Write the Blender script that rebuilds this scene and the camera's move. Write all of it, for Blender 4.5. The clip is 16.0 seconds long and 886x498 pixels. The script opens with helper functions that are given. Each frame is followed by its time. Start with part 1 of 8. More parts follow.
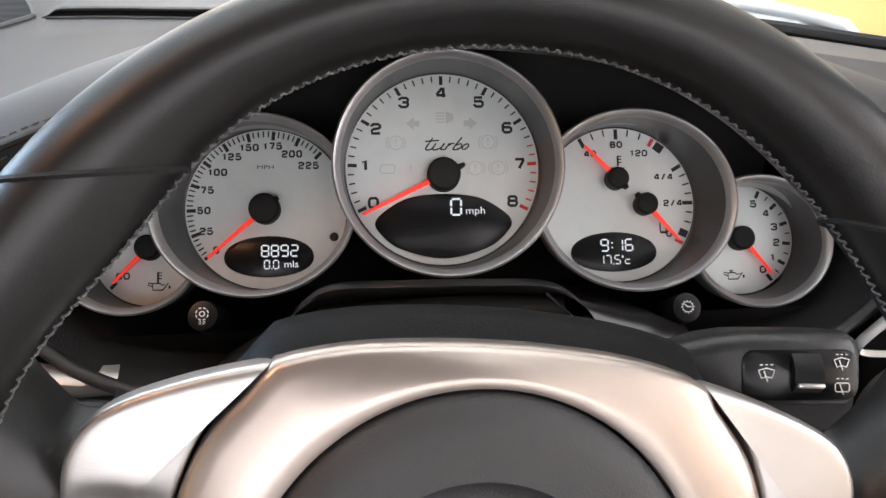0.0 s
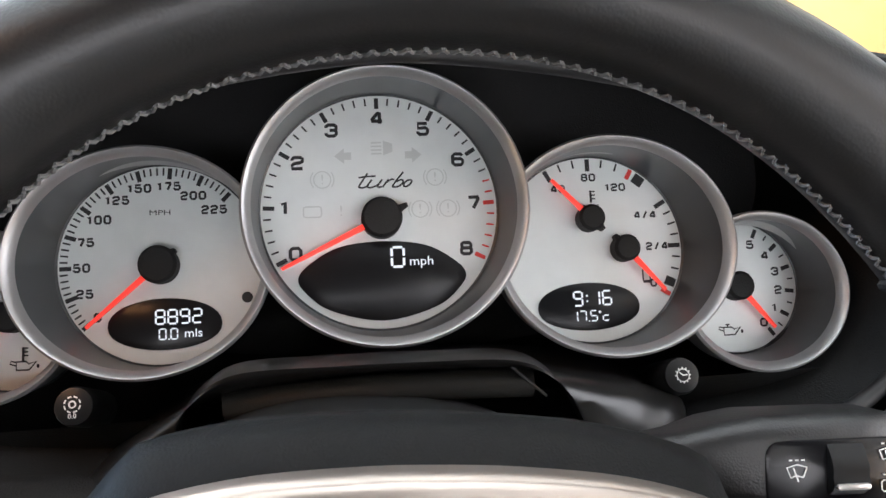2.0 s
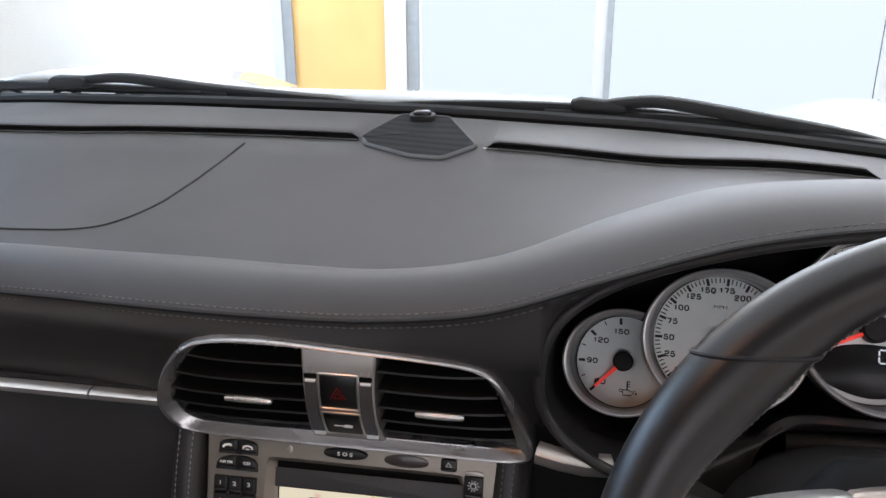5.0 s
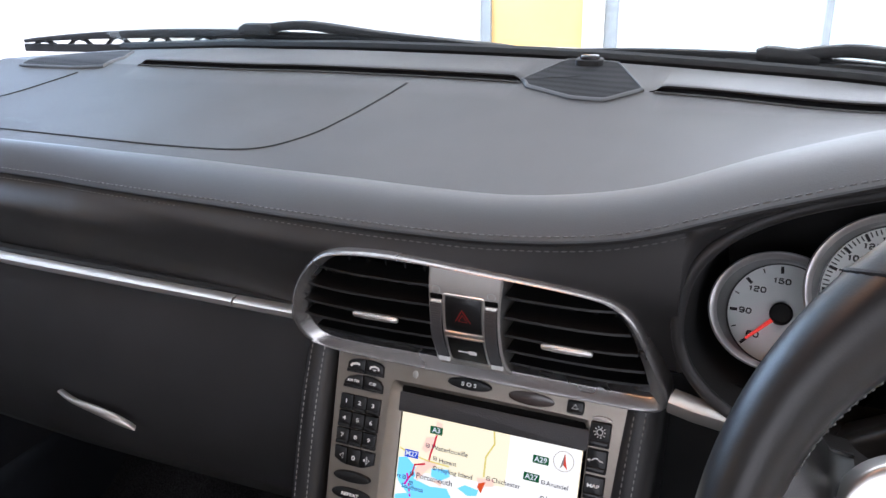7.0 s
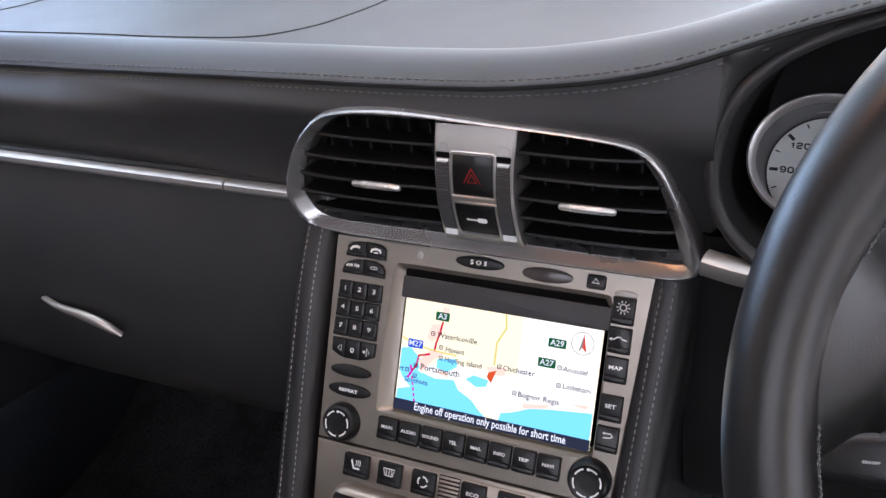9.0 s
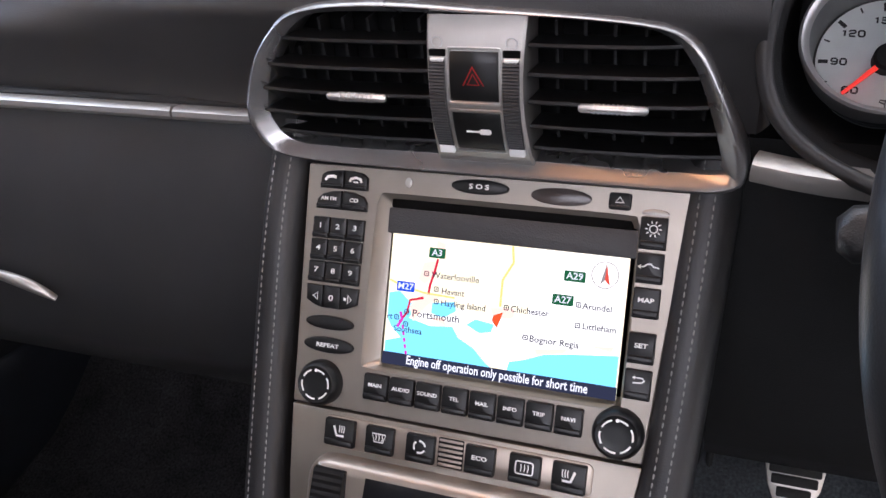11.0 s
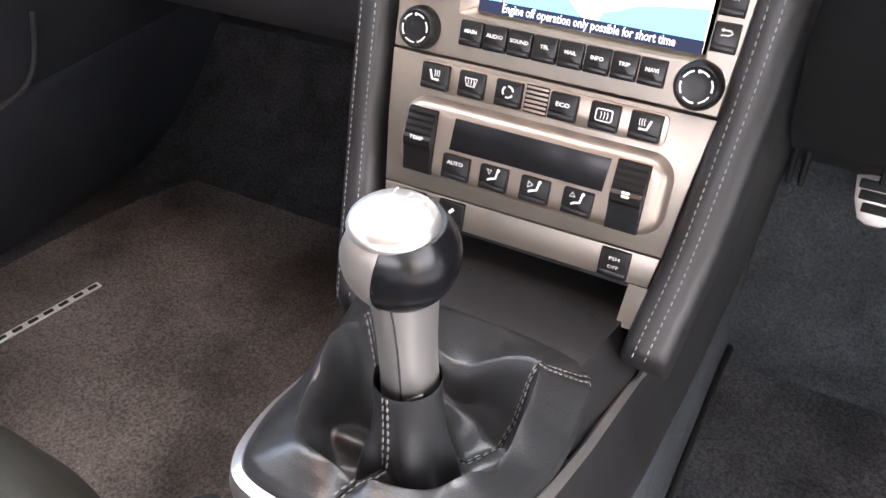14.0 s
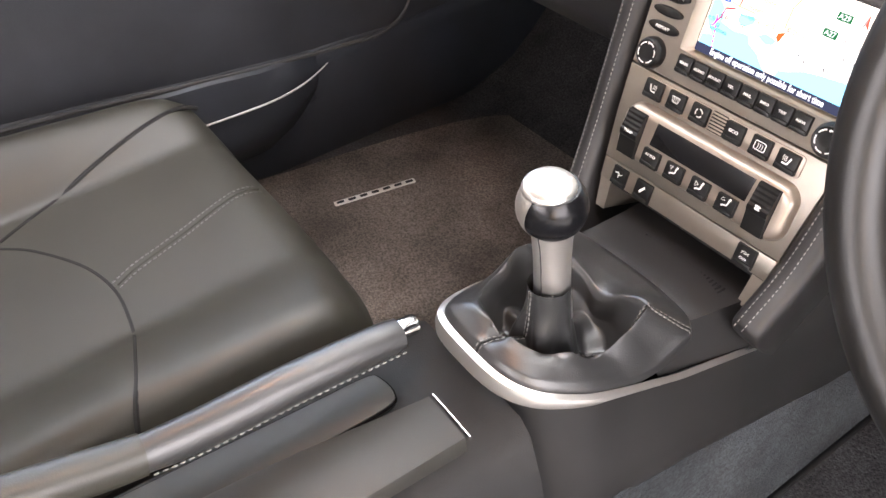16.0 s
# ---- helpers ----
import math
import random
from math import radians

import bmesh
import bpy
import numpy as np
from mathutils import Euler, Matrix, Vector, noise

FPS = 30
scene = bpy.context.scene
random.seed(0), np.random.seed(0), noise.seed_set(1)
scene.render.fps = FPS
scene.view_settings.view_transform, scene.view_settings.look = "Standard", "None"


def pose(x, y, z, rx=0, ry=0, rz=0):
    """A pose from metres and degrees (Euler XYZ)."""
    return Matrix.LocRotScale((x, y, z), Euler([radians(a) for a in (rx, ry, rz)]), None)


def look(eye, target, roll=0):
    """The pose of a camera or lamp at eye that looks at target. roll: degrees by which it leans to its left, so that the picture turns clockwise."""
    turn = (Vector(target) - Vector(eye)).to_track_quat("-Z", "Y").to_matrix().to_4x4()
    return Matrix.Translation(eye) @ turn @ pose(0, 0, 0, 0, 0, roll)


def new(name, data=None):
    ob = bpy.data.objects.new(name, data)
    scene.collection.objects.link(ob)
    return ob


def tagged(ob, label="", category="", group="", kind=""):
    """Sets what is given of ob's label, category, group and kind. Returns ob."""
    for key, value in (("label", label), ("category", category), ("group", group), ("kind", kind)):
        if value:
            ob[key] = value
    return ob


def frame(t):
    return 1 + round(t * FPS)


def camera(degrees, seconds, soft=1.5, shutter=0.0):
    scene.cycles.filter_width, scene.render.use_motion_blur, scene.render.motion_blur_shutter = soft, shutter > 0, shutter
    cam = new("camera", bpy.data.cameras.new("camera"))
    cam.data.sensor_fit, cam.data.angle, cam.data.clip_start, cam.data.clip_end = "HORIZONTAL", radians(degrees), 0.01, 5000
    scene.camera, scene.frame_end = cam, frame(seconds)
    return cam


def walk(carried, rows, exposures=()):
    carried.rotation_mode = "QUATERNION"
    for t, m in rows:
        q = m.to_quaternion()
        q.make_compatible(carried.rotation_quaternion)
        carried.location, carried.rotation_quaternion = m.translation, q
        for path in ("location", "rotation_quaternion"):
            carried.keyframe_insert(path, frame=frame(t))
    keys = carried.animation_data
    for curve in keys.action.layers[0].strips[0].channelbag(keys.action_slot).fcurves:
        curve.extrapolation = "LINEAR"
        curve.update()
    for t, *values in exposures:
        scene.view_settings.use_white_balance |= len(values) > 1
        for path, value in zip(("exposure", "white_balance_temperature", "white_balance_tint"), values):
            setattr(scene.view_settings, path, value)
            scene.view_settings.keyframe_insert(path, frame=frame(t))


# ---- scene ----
cam = camera(56.4, 16.0)
PATH = [
    (0, (0.301, 0.113, 0.95), (0.399, 1.939, 0.139), -1.1),
    (0.5, (0.311, 0.155, 0.948), (0.427, 1.986, 0.151), -1.2),
    (1, (0.318, 0.174, 0.938), (0.455, 2.006, 0.148), -1.3),
    (1.5, (0.315, 0.184, 0.935), (0.492, 2.017, 0.154), -1.2),
    (2, (0.311, 0.189, 0.932), (0.527, 2.027, 0.173), -0.9),
    (2.5, (0.31, 0.163, 0.939), (0.544, 2.009, 0.206), -0.9),
    (3, (0.283, 0.107, 0.951), (0.544, 1.955, 0.231), -0.5),
    (3.5, (0.239, 0.068, 0.982), (0.482, 1.921, 0.269), -0.0),
    (4, (0.188, 0.042, 1.008), (0.302, 1.908, 0.298), 0.1),
    (4.5, (0.155, 0.04, 1.02), (0.061, 1.913, 0.327), -0.0),
    (5, (0.137, 0.014, 1.037), (-0.177, 1.866, 0.348), -0.2),
    (5.2, (0.138, 0.004, 1.041), (-0.258, 1.84, 0.354), -0.9),
    (7.3, (0.165, 0.041, 0.982), (-0.584, 1.756, 0.278), -0.6),
    (7.5, (0.164, 0.048, 0.98), (-0.588, 1.763, 0.277), -0.6),
    (8, (0.17, 0.051, 0.981), (-0.581, 1.769, 0.287), -0.5),
    (8.5, (0.171, 0.044, 0.942), (-0.585, 1.762, 0.25), -0.6),
    (9, (0.161, 0.045, 0.895), (-0.613, 1.756, 0.206), -0.8),
    (9.2, (0.153, 0.049, 0.885), (-0.628, 1.76, 0.205), -0.8),
    (11.3, (0.114, 0.088, 0.829), (-0.529, 1.842, 0.114), -1.2),
    (11.5, (0.112, 0.087, 0.822), (-0.522, 1.839, 0.096), -1.2),
    (12, (0.11, 0.085, 0.798), (-0.508, 1.833, 0.046), -1.0),
    (12.5, (0.118, 0.081, 0.79), (-0.493, 1.806, -0.017), -0.9),
    (13, (0.125, 0.059, 0.779), (-0.508, 1.717, -0.142), -0.6),
    (13.5, (0.133, 0.057, 0.783), (-0.573, 1.563, -0.329), -0.6),
    (14, (0.146, 0.046, 0.804), (-0.633, 1.416, -0.427), -0.9),
    (14.5, (0.171, 0.031, 0.824), (-0.683, 1.276, -0.487), -1.6),
    (15, (0.201, 0.016, 0.851), (-0.739, 1.161, -0.492), -2.2),
    (15.5, (0.248, -0.004, 0.885), (-0.831, 1.0, -0.467), -3.3),
    (16, (0.307, -0.021, 0.931), (-0.962, 0.781, -0.39), -4.1),
]
EXPOSURES = [(0, -0.22, 6200, 16), (1.0, -0.42, 6150, 14), (1.6, -0.02, 6050, 14), (2.0, 0.08, 6000, 14), (3.0, 0.08, 6200, 17), (3.5, -0.05, 6250, 17), (4.0, -0.62, 6150, 15), (5.0, -0.82, 6050, 18), (7.3, -0.27, 5750, 18), (9.0, -0.17, 5750, 20), (11.5, 0.13, 5850, 22), (12.5, -0.2, 6050, 20), (13.2, 0.4, 6050, 20), (14.0, 1.15, 6050, 20), (15.0, 1.32, 6150, 17), (16, 1.2, 6450, 20)]
walk(cam, [(t, look(eye, target, roll)) for t, eye, target, roll in PATH], EXPOSURES)

# ---------------------------------------------------------------- world and lights
world = bpy.data.worlds.new("world")
scene.world = world
world.use_nodes = True
wn = world.node_tree.nodes
wn["Background"].inputs["Color"].default_value = (0.9, 0.95, 1.0, 1)
wn["Background"].inputs["Strength"].default_value = 0.3


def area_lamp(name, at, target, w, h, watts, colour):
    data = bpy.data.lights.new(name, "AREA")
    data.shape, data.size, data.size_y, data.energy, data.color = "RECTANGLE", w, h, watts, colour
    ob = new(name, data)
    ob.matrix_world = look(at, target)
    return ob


# daylight through the showroom's windows: front ones in view, both sides and back unseen
area_lamp("daylight_front", (0.9, 6.35, 2.2), (0.9, 0, 1.0), 4.0, 1.6, 230, (0.95, 0.98, 1.0))
area_lamp("daylight_left", (-5.3, 1.9, 1.8), (0, 0.6, 0.9), 6.0, 2.6, 620, (0.56, 0.77, 1.0))
area_lamp("daylight_right", (5.3, -0.5, 1.8), (0, 0.3, 0.9), 6.0, 2.6, 250, (1.0, 0.95, 0.90))
area_lamp("daylight_back", (0.6, -5.3, 1.8), (0, 0, 0.9), 5.0, 2.4, 240, (1.0, 0.94, 0.88))
# unseen ceiling lamps, added to fill the room and wash the front wall
area_lamp("ceiling_fill_light", (0.0, 0.3, 3.3), (0, 0.3, 0), 4.0, 4.0, 130, (1.0, 0.98, 0.95))
area_lamp("ceiling_wash_light", (0.0, 5.2, 3.3), (0.0, 5.7, 0), 7.0, 1.0, 430, (1.0, 0.98, 0.95))

area_lamp("roof_interior_light", (-0.06, 0.17, 1.265), (-0.02, 0.22, 0.7), 0.13, 0.05, 0.85, (1.0, 0.46, 0.18))


# ---------------------------------------------------------------- materials
def material(name, colour, rough=0.5, metal=0.0, spec=0.5, vary=0.0, scale=40.0, bump=0.0, bscale=800.0, kind="noise",
             emit=0.0, coat=0.0, rvary=0.0, fuzz=0.0, bdist=0.0006):
    m = bpy.data.materials.new(name)
    m.use_nodes = True
    nt = m.node_tree
    b = nt.nodes["Principled BSDF"]
    c = (*colour, 1)
    b.inputs["Base Color"].default_value = c
    b.inputs["Roughness"].default_value = rough
    b.inputs["Metallic"].default_value = metal
    b.inputs["Specular IOR Level"].default_value = spec
    b.inputs["Coat Weight"].default_value = coat
    if emit:
        b.inputs["Emission Color"].default_value = c
        b.inputs["Emission Strength"].default_value = emit
    if vary or bump or rvary:
        tc = nt.nodes.new("ShaderNodeTexCoord")
    if vary:
        n1 = nt.nodes.new("ShaderNodeTexNoise")
        n1.inputs["Scale"].default_value = scale
        n1.inputs["Detail"].default_value = 6
        nt.links.new(tc.outputs["Object"], n1.inputs["Vector"])
        ramp = nt.nodes.new("ShaderNodeMapRange")
        ramp.inputs["From Min"].default_value, ramp.inputs["From Max"].default_value = 0.3, 0.7
        ramp.inputs["To Min"].default_value, ramp.inputs["To Max"].default_value = 1 - vary, 1 + vary
        nt.links.new(n1.outputs["Fac"], ramp.inputs["Value"])
        mul = nt.nodes.new("ShaderNodeVectorMath")
        mul.operation = "SCALE"
        mul.inputs[0].default_value = colour
        nt.links.new(ramp.outputs["Result"], mul.inputs["Scale"])
        last = mul.outputs["Vector"]
        if fuzz:
            n3 = nt.nodes.new("ShaderNodeTexNoise")
            n3.inputs["Scale"].default_value = 330.0
            n3.inputs["Detail"].default_value = 3
            nt.links.new(tc.outputs["Object"], n3.inputs["Vector"])
            r3 = nt.nodes.new("ShaderNodeMapRange")
            r3.inputs["From Min"].default_value, r3.inputs["From Max"].default_value = 0.3, 0.7
            r3.inputs["To Min"].default_value, r3.inputs["To Max"].default_value = 1 - fuzz, 1 + fuzz
            nt.links.new(n3.outputs["Fac"], r3.inputs["Value"])
            mu3 = nt.nodes.new("ShaderNodeVectorMath")
            mu3.operation = "SCALE"
            nt.links.new(last, mu3.inputs[0])
            nt.links.new(r3.outputs["Result"], mu3.inputs["Scale"])
            last = mu3.outputs["Vector"]
        nt.links.new(last, b.inputs["Base Color"])
    if rvary:
        n2 = nt.nodes.new("ShaderNodeTexNoise")
        n2.inputs["Scale"].default_value = 12.0
        n2.inputs["Detail"].default_value = 4
        nt.links.new(tc.outputs["Object"], n2.inputs["Vector"])
        rr = nt.nodes.new("ShaderNodeMapRange")
        rr.inputs["To Min"].default_value, rr.inputs["To Max"].default_value = rough - rvary, rough + rvary
        nt.links.new(n2.outputs["Fac"], rr.inputs["Value"])
        nt.links.new(rr.outputs["Result"], b.inputs["Roughness"])
    if bump:
        if kind == "grain":
            t = nt.nodes.new("ShaderNodeTexVoronoi")
            t.feature = "SMOOTH_F1"
            out = t.outputs["Distance"]
        elif kind == "brushed":
            t = nt.nodes.new("ShaderNodeTexNoise")
            out = t.outputs["Fac"]
        else:
            t = nt.nodes.new("ShaderNodeTexNoise")
            t.inputs["Detail"].default_value = 5
            out = t.outputs["Fac"]
        t.inputs["Scale"].default_value = bscale
        mp = nt.nodes.new("ShaderNodeMapping")
        if kind == "brushed":
            mp.inputs["Scale"].default_value = (0.05, 1, 1)
        nt.links.new(tc.outputs["Object"], mp.inputs["Vector"])
        nt.links.new(mp.outputs["Vector"], t.inputs["Vector"])
        bp = nt.nodes.new("ShaderNodeBump")
        bp.inputs["Strength"].default_value = bump
        bp.inputs["Distance"].default_value = bdist
        nt.links.new(out, bp.inputs["Height"])
        nt.links.new(bp.outputs["Normal"], b.inputs["Normal"])
    return m


def glass_material(name, tint):
    m = bpy.data.materials.new(name)
    m.use_nodes = True
    nt = m.node_tree
    nt.nodes.remove(nt.nodes["Principled BSDF"])
    tr = nt.nodes.new("ShaderNodeBsdfTransparent")
    tr.inputs["Color"].default_value = (*tint, 1)
    gl = nt.nodes.new("ShaderNodeBsdfGlossy")
    gl.inputs["Roughness"].default_value = 0.02
    fr = nt.nodes.new("ShaderNodeFresnel")
    fr.inputs["IOR"].default_value = 1.35
    mx = nt.nodes.new("ShaderNodeMixShader")
    nt.links.new(fr.outputs["Fac"], mx.inputs["Fac"])
    nt.links.new(tr.outputs["BSDF"], mx.inputs[1])
    nt.links.new(gl.outputs["BSDF"], mx.inputs[2])
    nt.links.new(mx.outputs["Shader"], nt.nodes["Material Output"].inputs["Surface"])
    return m


def glow(name, colour, strength):
    m = bpy.data.materials.new(name)
    m.use_nodes = True
    nt = m.node_tree
    nt.nodes.remove(nt.nodes["Principled BSDF"])
    e = nt.nodes.new("ShaderNodeEmission")
    e.inputs["Color"].default_value = (*colour, 1)
    e.inputs["Strength"].default_value = strength
    nt.links.new(e.outputs["Emission"], nt.nodes["Material Output"].inputs["Surface"])
    return m


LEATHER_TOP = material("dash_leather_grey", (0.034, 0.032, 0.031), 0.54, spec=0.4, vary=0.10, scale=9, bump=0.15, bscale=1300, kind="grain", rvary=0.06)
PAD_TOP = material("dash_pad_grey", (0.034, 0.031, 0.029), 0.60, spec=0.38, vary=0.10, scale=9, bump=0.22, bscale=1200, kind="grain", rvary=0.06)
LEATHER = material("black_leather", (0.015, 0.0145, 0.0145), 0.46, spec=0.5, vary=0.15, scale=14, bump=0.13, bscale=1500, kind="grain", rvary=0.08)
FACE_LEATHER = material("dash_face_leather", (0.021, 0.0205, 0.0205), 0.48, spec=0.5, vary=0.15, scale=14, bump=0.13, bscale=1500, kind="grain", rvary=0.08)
LEATHER_SOFT = material("soft_gaiter_leather", (0.024, 0.0245, 0.025), 0.34, spec=0.7, vary=0.15, scale=20, bump=0.16, bscale=1100, kind="grain", rvary=0.08)
LEATHER_DARK = material("dark_olive_leather", (0.022, 0.021, 0.018), 0.5, spec=0.45, vary=0.12, scale=10, bump=0.13, bscale=1300, kind="grain", rvary=0.06)
LEATHER_RIM = material("wheel_leather", (0.012, 0.0115, 0.011), 0.36, spec=0.36, vary=0.12, scale=20, bump=0.08, bscale=1300, kind="grain", rvary=0.03)
LEATHER_SEAT = material("seat_leather", (0.0265, 0.0255, 0.0195), 0.46, spec=0.55, vary=0.12, scale=8, bump=0.14, bscale=1100, kind="grain", rvary=0.06)
PLASTIC = material("black_plastic", (0.012, 0.012, 0.012), 0.42, vary=0.15, scale=30, bump=0.2, bscale=1500, kind="grain", rvary=0.06)
PLASTIC_MATT = material("matt_black_plastic", (0.010, 0.010, 0.010), 0.65, spec=0.3, vary=0.15, scale=30, bump=0.3, bscale=1400, kind="grain")
PLASTIC_GREY = material("hub_grey_plastic", (0.035, 0.035, 0.036), 0.55, vary=0.1, scale=20, bump=0.3, bscale=1300, kind="grain")
GLOVEBOX = material("glovebox_black_grain", (0.024, 0.024, 0.025), 0.50, spec=0.42, vary=0.15, scale=18, bump=0.2, bscale=1400, kind="grain", rvary=0.06)
GLOSS_ARCH = material("smooth_black_panel", (0.012, 0.0115, 0.011), 0.30, spec=0.45, vary=0.1, scale=25, rvary=0.06)
GLOSS_BLACK = material("gloss_black", (0.006, 0.006, 0.007), 0.24, spec=0.3, rvary=0.05)
BUTTON = material("button_black", (0.008, 0.008, 0.008), 0.36, spec=0.32, vary=0.15, scale=60, rvary=0.08)
SILVER = material("silver_paint", (0.42, 0.40, 0.37), 0.38, metal=0.75, vary=0.05, scale=60, bump=0.05, bscale=2600, rvary=0.05)
TITAN = material("titanium_grey_paint", (0.265, 0.235, 0.20), 0.38, metal=0.7, vary=0.06, scale=50, bump=0.06, bscale=2600, rvary=0.05)
SATIN = material("satin_aluminium", (0.66, 0.64, 0.61), 0.36, metal=0.9, vary=0.05, scale=30, bump=0.05, bscale=1800, kind="brushed", rvary=0.06)
# hub arch aluminium, orange reflections put into its warm base colour
ARCH_SATIN = material("reflection_tinted_aluminium", (0.50, 0.43, 0.38), 0.34, metal=0.9, vary=0.05, scale=30, bump=0.05, bscale=1800, kind="brushed", rvary=0.06)
SPOKE = material("spoke_satin_aluminium", (0.54, 0.52, 0.50), 0.36, metal=0.9, vary=0.05, scale=30, bump=0.05, bscale=1800, kind="brushed", rvary=0.06)
FRAME = material("vent_frame_silver", (0.33, 0.325, 0.32), 0.27, metal=0.8, vary=0.05, scale=50, bump=0.05, bscale=2600, rvary=0.05)
CHROME = material("polished_aluminium", (0.80, 0.80, 0.80), 0.16, metal=1.0, rvary=0.05)
BEZEL = material("gauge_bezel_silver", (0.44, 0.435, 0.43), 0.38, metal=0.7, vary=0.05, scale=40, bump=0.04, bscale=2600, rvary=0.06)
DIAL = material("silver_dial", (0.69, 0.72, 0.71), 0.46, metal=0.25, vary=0.03, scale=90, bump=0.04, bscale=3500)
TUNNEL = material("gauge_tunnel_grey", (0.040, 0.042, 0.044), 0.32, vary=0.06, scale=30, rvary=0.05)
HUB_DARK = material("hub_back_black", (0.006, 0.006, 0.006), 0.6, spec=0.16, vary=0.15, scale=30, bump=0.2, bscale=1400, kind="grain")
# near-black that paints the shade inside slots, ducts and gaps
VOID = material("slot_shade_black", (0.003, 0.003, 0.003), 0.9, spec=0.1)
INK = material("dial_ink", (0.012, 0.012, 0.013), 0.6)
INK_FAINT = material("faint_telltale_ink", (0.54, 0.565, 0.555), 0.6)
RED_INK = material("red_ink", (0.65, 0.035, 0.025), 0.5)
POINTER = material("red_pointer", (0.95, 0.05, 0.03), 0.4, emit=0.55)
LCD = material("lcd_black", (0.010, 0.010, 0.011), 0.25, spec=0.25, rvary=0.04)
LCD_TEXT = glow("lcd_text", (0.92, 0.95, 0.95), 1.0)
ICON = material("white_icon_print", (0.80, 0.80, 0.78), 0.5)
WARM_SILVER = material("warm_silver_paint", (0.37, 0.315, 0.265), 0.36, metal=0.75, vary=0.05, scale=60, bump=0.05, bscale=2600, rvary=0.05)
RED_ICON = material("red_icon_print", (0.35, 0.01, 0.008), 0.5)
THREAD = material("grey_thread", (0.20, 0.195, 0.185), 0.8, vary=0.2, scale=300)
THREAD_DASH = material("dash_thread", (0.12, 0.118, 0.115), 0.7, vary=0.2, scale=300)
CARPET = material("dark_carpet", (0.038, 0.036, 0.037), 0.95, spec=0.1, vary=0.35, scale=20, bump=1.0, bscale=420, fuzz=0.5, bdist=0.002)
CARPET_BLUE = material("dark_tunnel_carpet", (0.043, 0.048, 0.052), 0.95, spec=0.1, vary=0.35, scale=16, bump=1.0, bscale=420, fuzz=0.38, bdist=0.002)
MAT = material("brown_grey_mat", (0.098, 0.082, 0.071), 0.95, spec=0.1, vary=0.62, scale=6, bump=1.0, bscale=380, fuzz=0.5, bdist=0.002)
DOOR_LEATHER = material("door_leather", (0.027, 0.029, 0.034), 0.5, vary=0.25, scale=10, bump=0.3, bscale=700, kind="grain")
DOOR_LOWER = material("dark_door_plastic", (0.030, 0.034, 0.042), 0.5, vary=0.2, scale=9, bump=0.2, bscale=1100, kind="grain")
LOUVRE = material("louvre_black", (0.007, 0.007, 0.007), 0.45, spec=0.28, vary=0.1, scale=60, rvary=0.05)
BODY_WHITE = material("white_car_paint", (0.72, 0.74, 0.75), 0.22, coat=1.0, vary=0.02, scale=4)
RUBBER = material("rubber", (0.009, 0.009, 0.009), 0.6, spec=0.25, vary=0.2, scale=60, bump=0.2, bscale=600)
WALL = material("white_wall", (0.82, 0.81, 0.78), 0.85, vary=0.03, scale=2, bump=0.2, bscale=90)
ORANGE = material("orange_panel", (0.80, 0.50, 0.19), 0.6, vary=0.06, scale=3, bump=0.1, bscale=60)
POST = material("grey_window_post", (0.58, 0.59, 0.59), 0.5, vary=0.05, scale=6, bump=0.05, bscale=60)
POST_DARK = material("grey_window_seal", (0.30, 0.32, 0.335), 0.6, vary=0.1, scale=20)
FLOOR = material("showroom_floor", (0.42, 0.41, 0.39), 0.35, vary=0.08, scale=3, bump=0.1, bscale=50, rvary=0.08)
GLASS = glass_material("windscreen_glass", (0.93, 0.97, 0.95))
PANE_GLOW = glow("bright_sky_behind_pane", (0.90, 0.97, 0.98), 1.95)


# ---------------------------------------------------------------- mesh tools
def V(*a):
    return Vector(a)


def frame_of(o, x, y):
    """A frame with origin o, axes x and y and their cross product."""
    x, y = Vector(x).normalized(), Vector(y)
    z = x.cross(y).normalized()
    y = z.cross(x)
    return Matrix(((x.x, y.x, z.x, o[0]), (x.y, y.y, z.y, o[1]), (x.z, y.z, z.z, o[2]), (0, 0, 0, 1)))


def mesh_of(name, bm, mat, smooth=40):
    me = bpy.data.meshes.new(name)
    bm.normal_update()
    bm.to_mesh(me)
    bm.free()
    me.materials.append(mat)
    if smooth:
        for p in me.polygons:
            p.use_smooth = True
        me.set_sharp_from_angle(angle=radians(smooth))
    return me


def thing(name, m, label, category, group="", kind=""):
    e = new(name)
    e.empty_display_size = 0.02
    e.matrix_world = m
    return tagged(e, label, category, group, kind)


def part(name, bm, mat, parent, label="", smooth=40):
    ob = new(name, mesh_of(name, bm, mat, smooth))
    ob.parent = parent
    if label:
        ob["label"] = label
    if name in PRINT:
        ob["kind"] = "stuff"
    return ob


PRINT = ("numeral_ring", "scale", "red_scale", "key_legend", "symbols", "symbol", "telltale", "place_name", "town", "readout", "ring_mark", "shift_pattern", "sensor_slats", "sea", "pale_map_area", "motorway", "minor_road", "ferry_line")


def solid(name, bm, mat, label, category, group="", kind="", m=None, smooth=40):
    ob = new(name, mesh_of(name, bm, mat, smooth))
    if m is not None:
        ob.matrix_world = m
    return tagged(ob, label, category, group, kind)


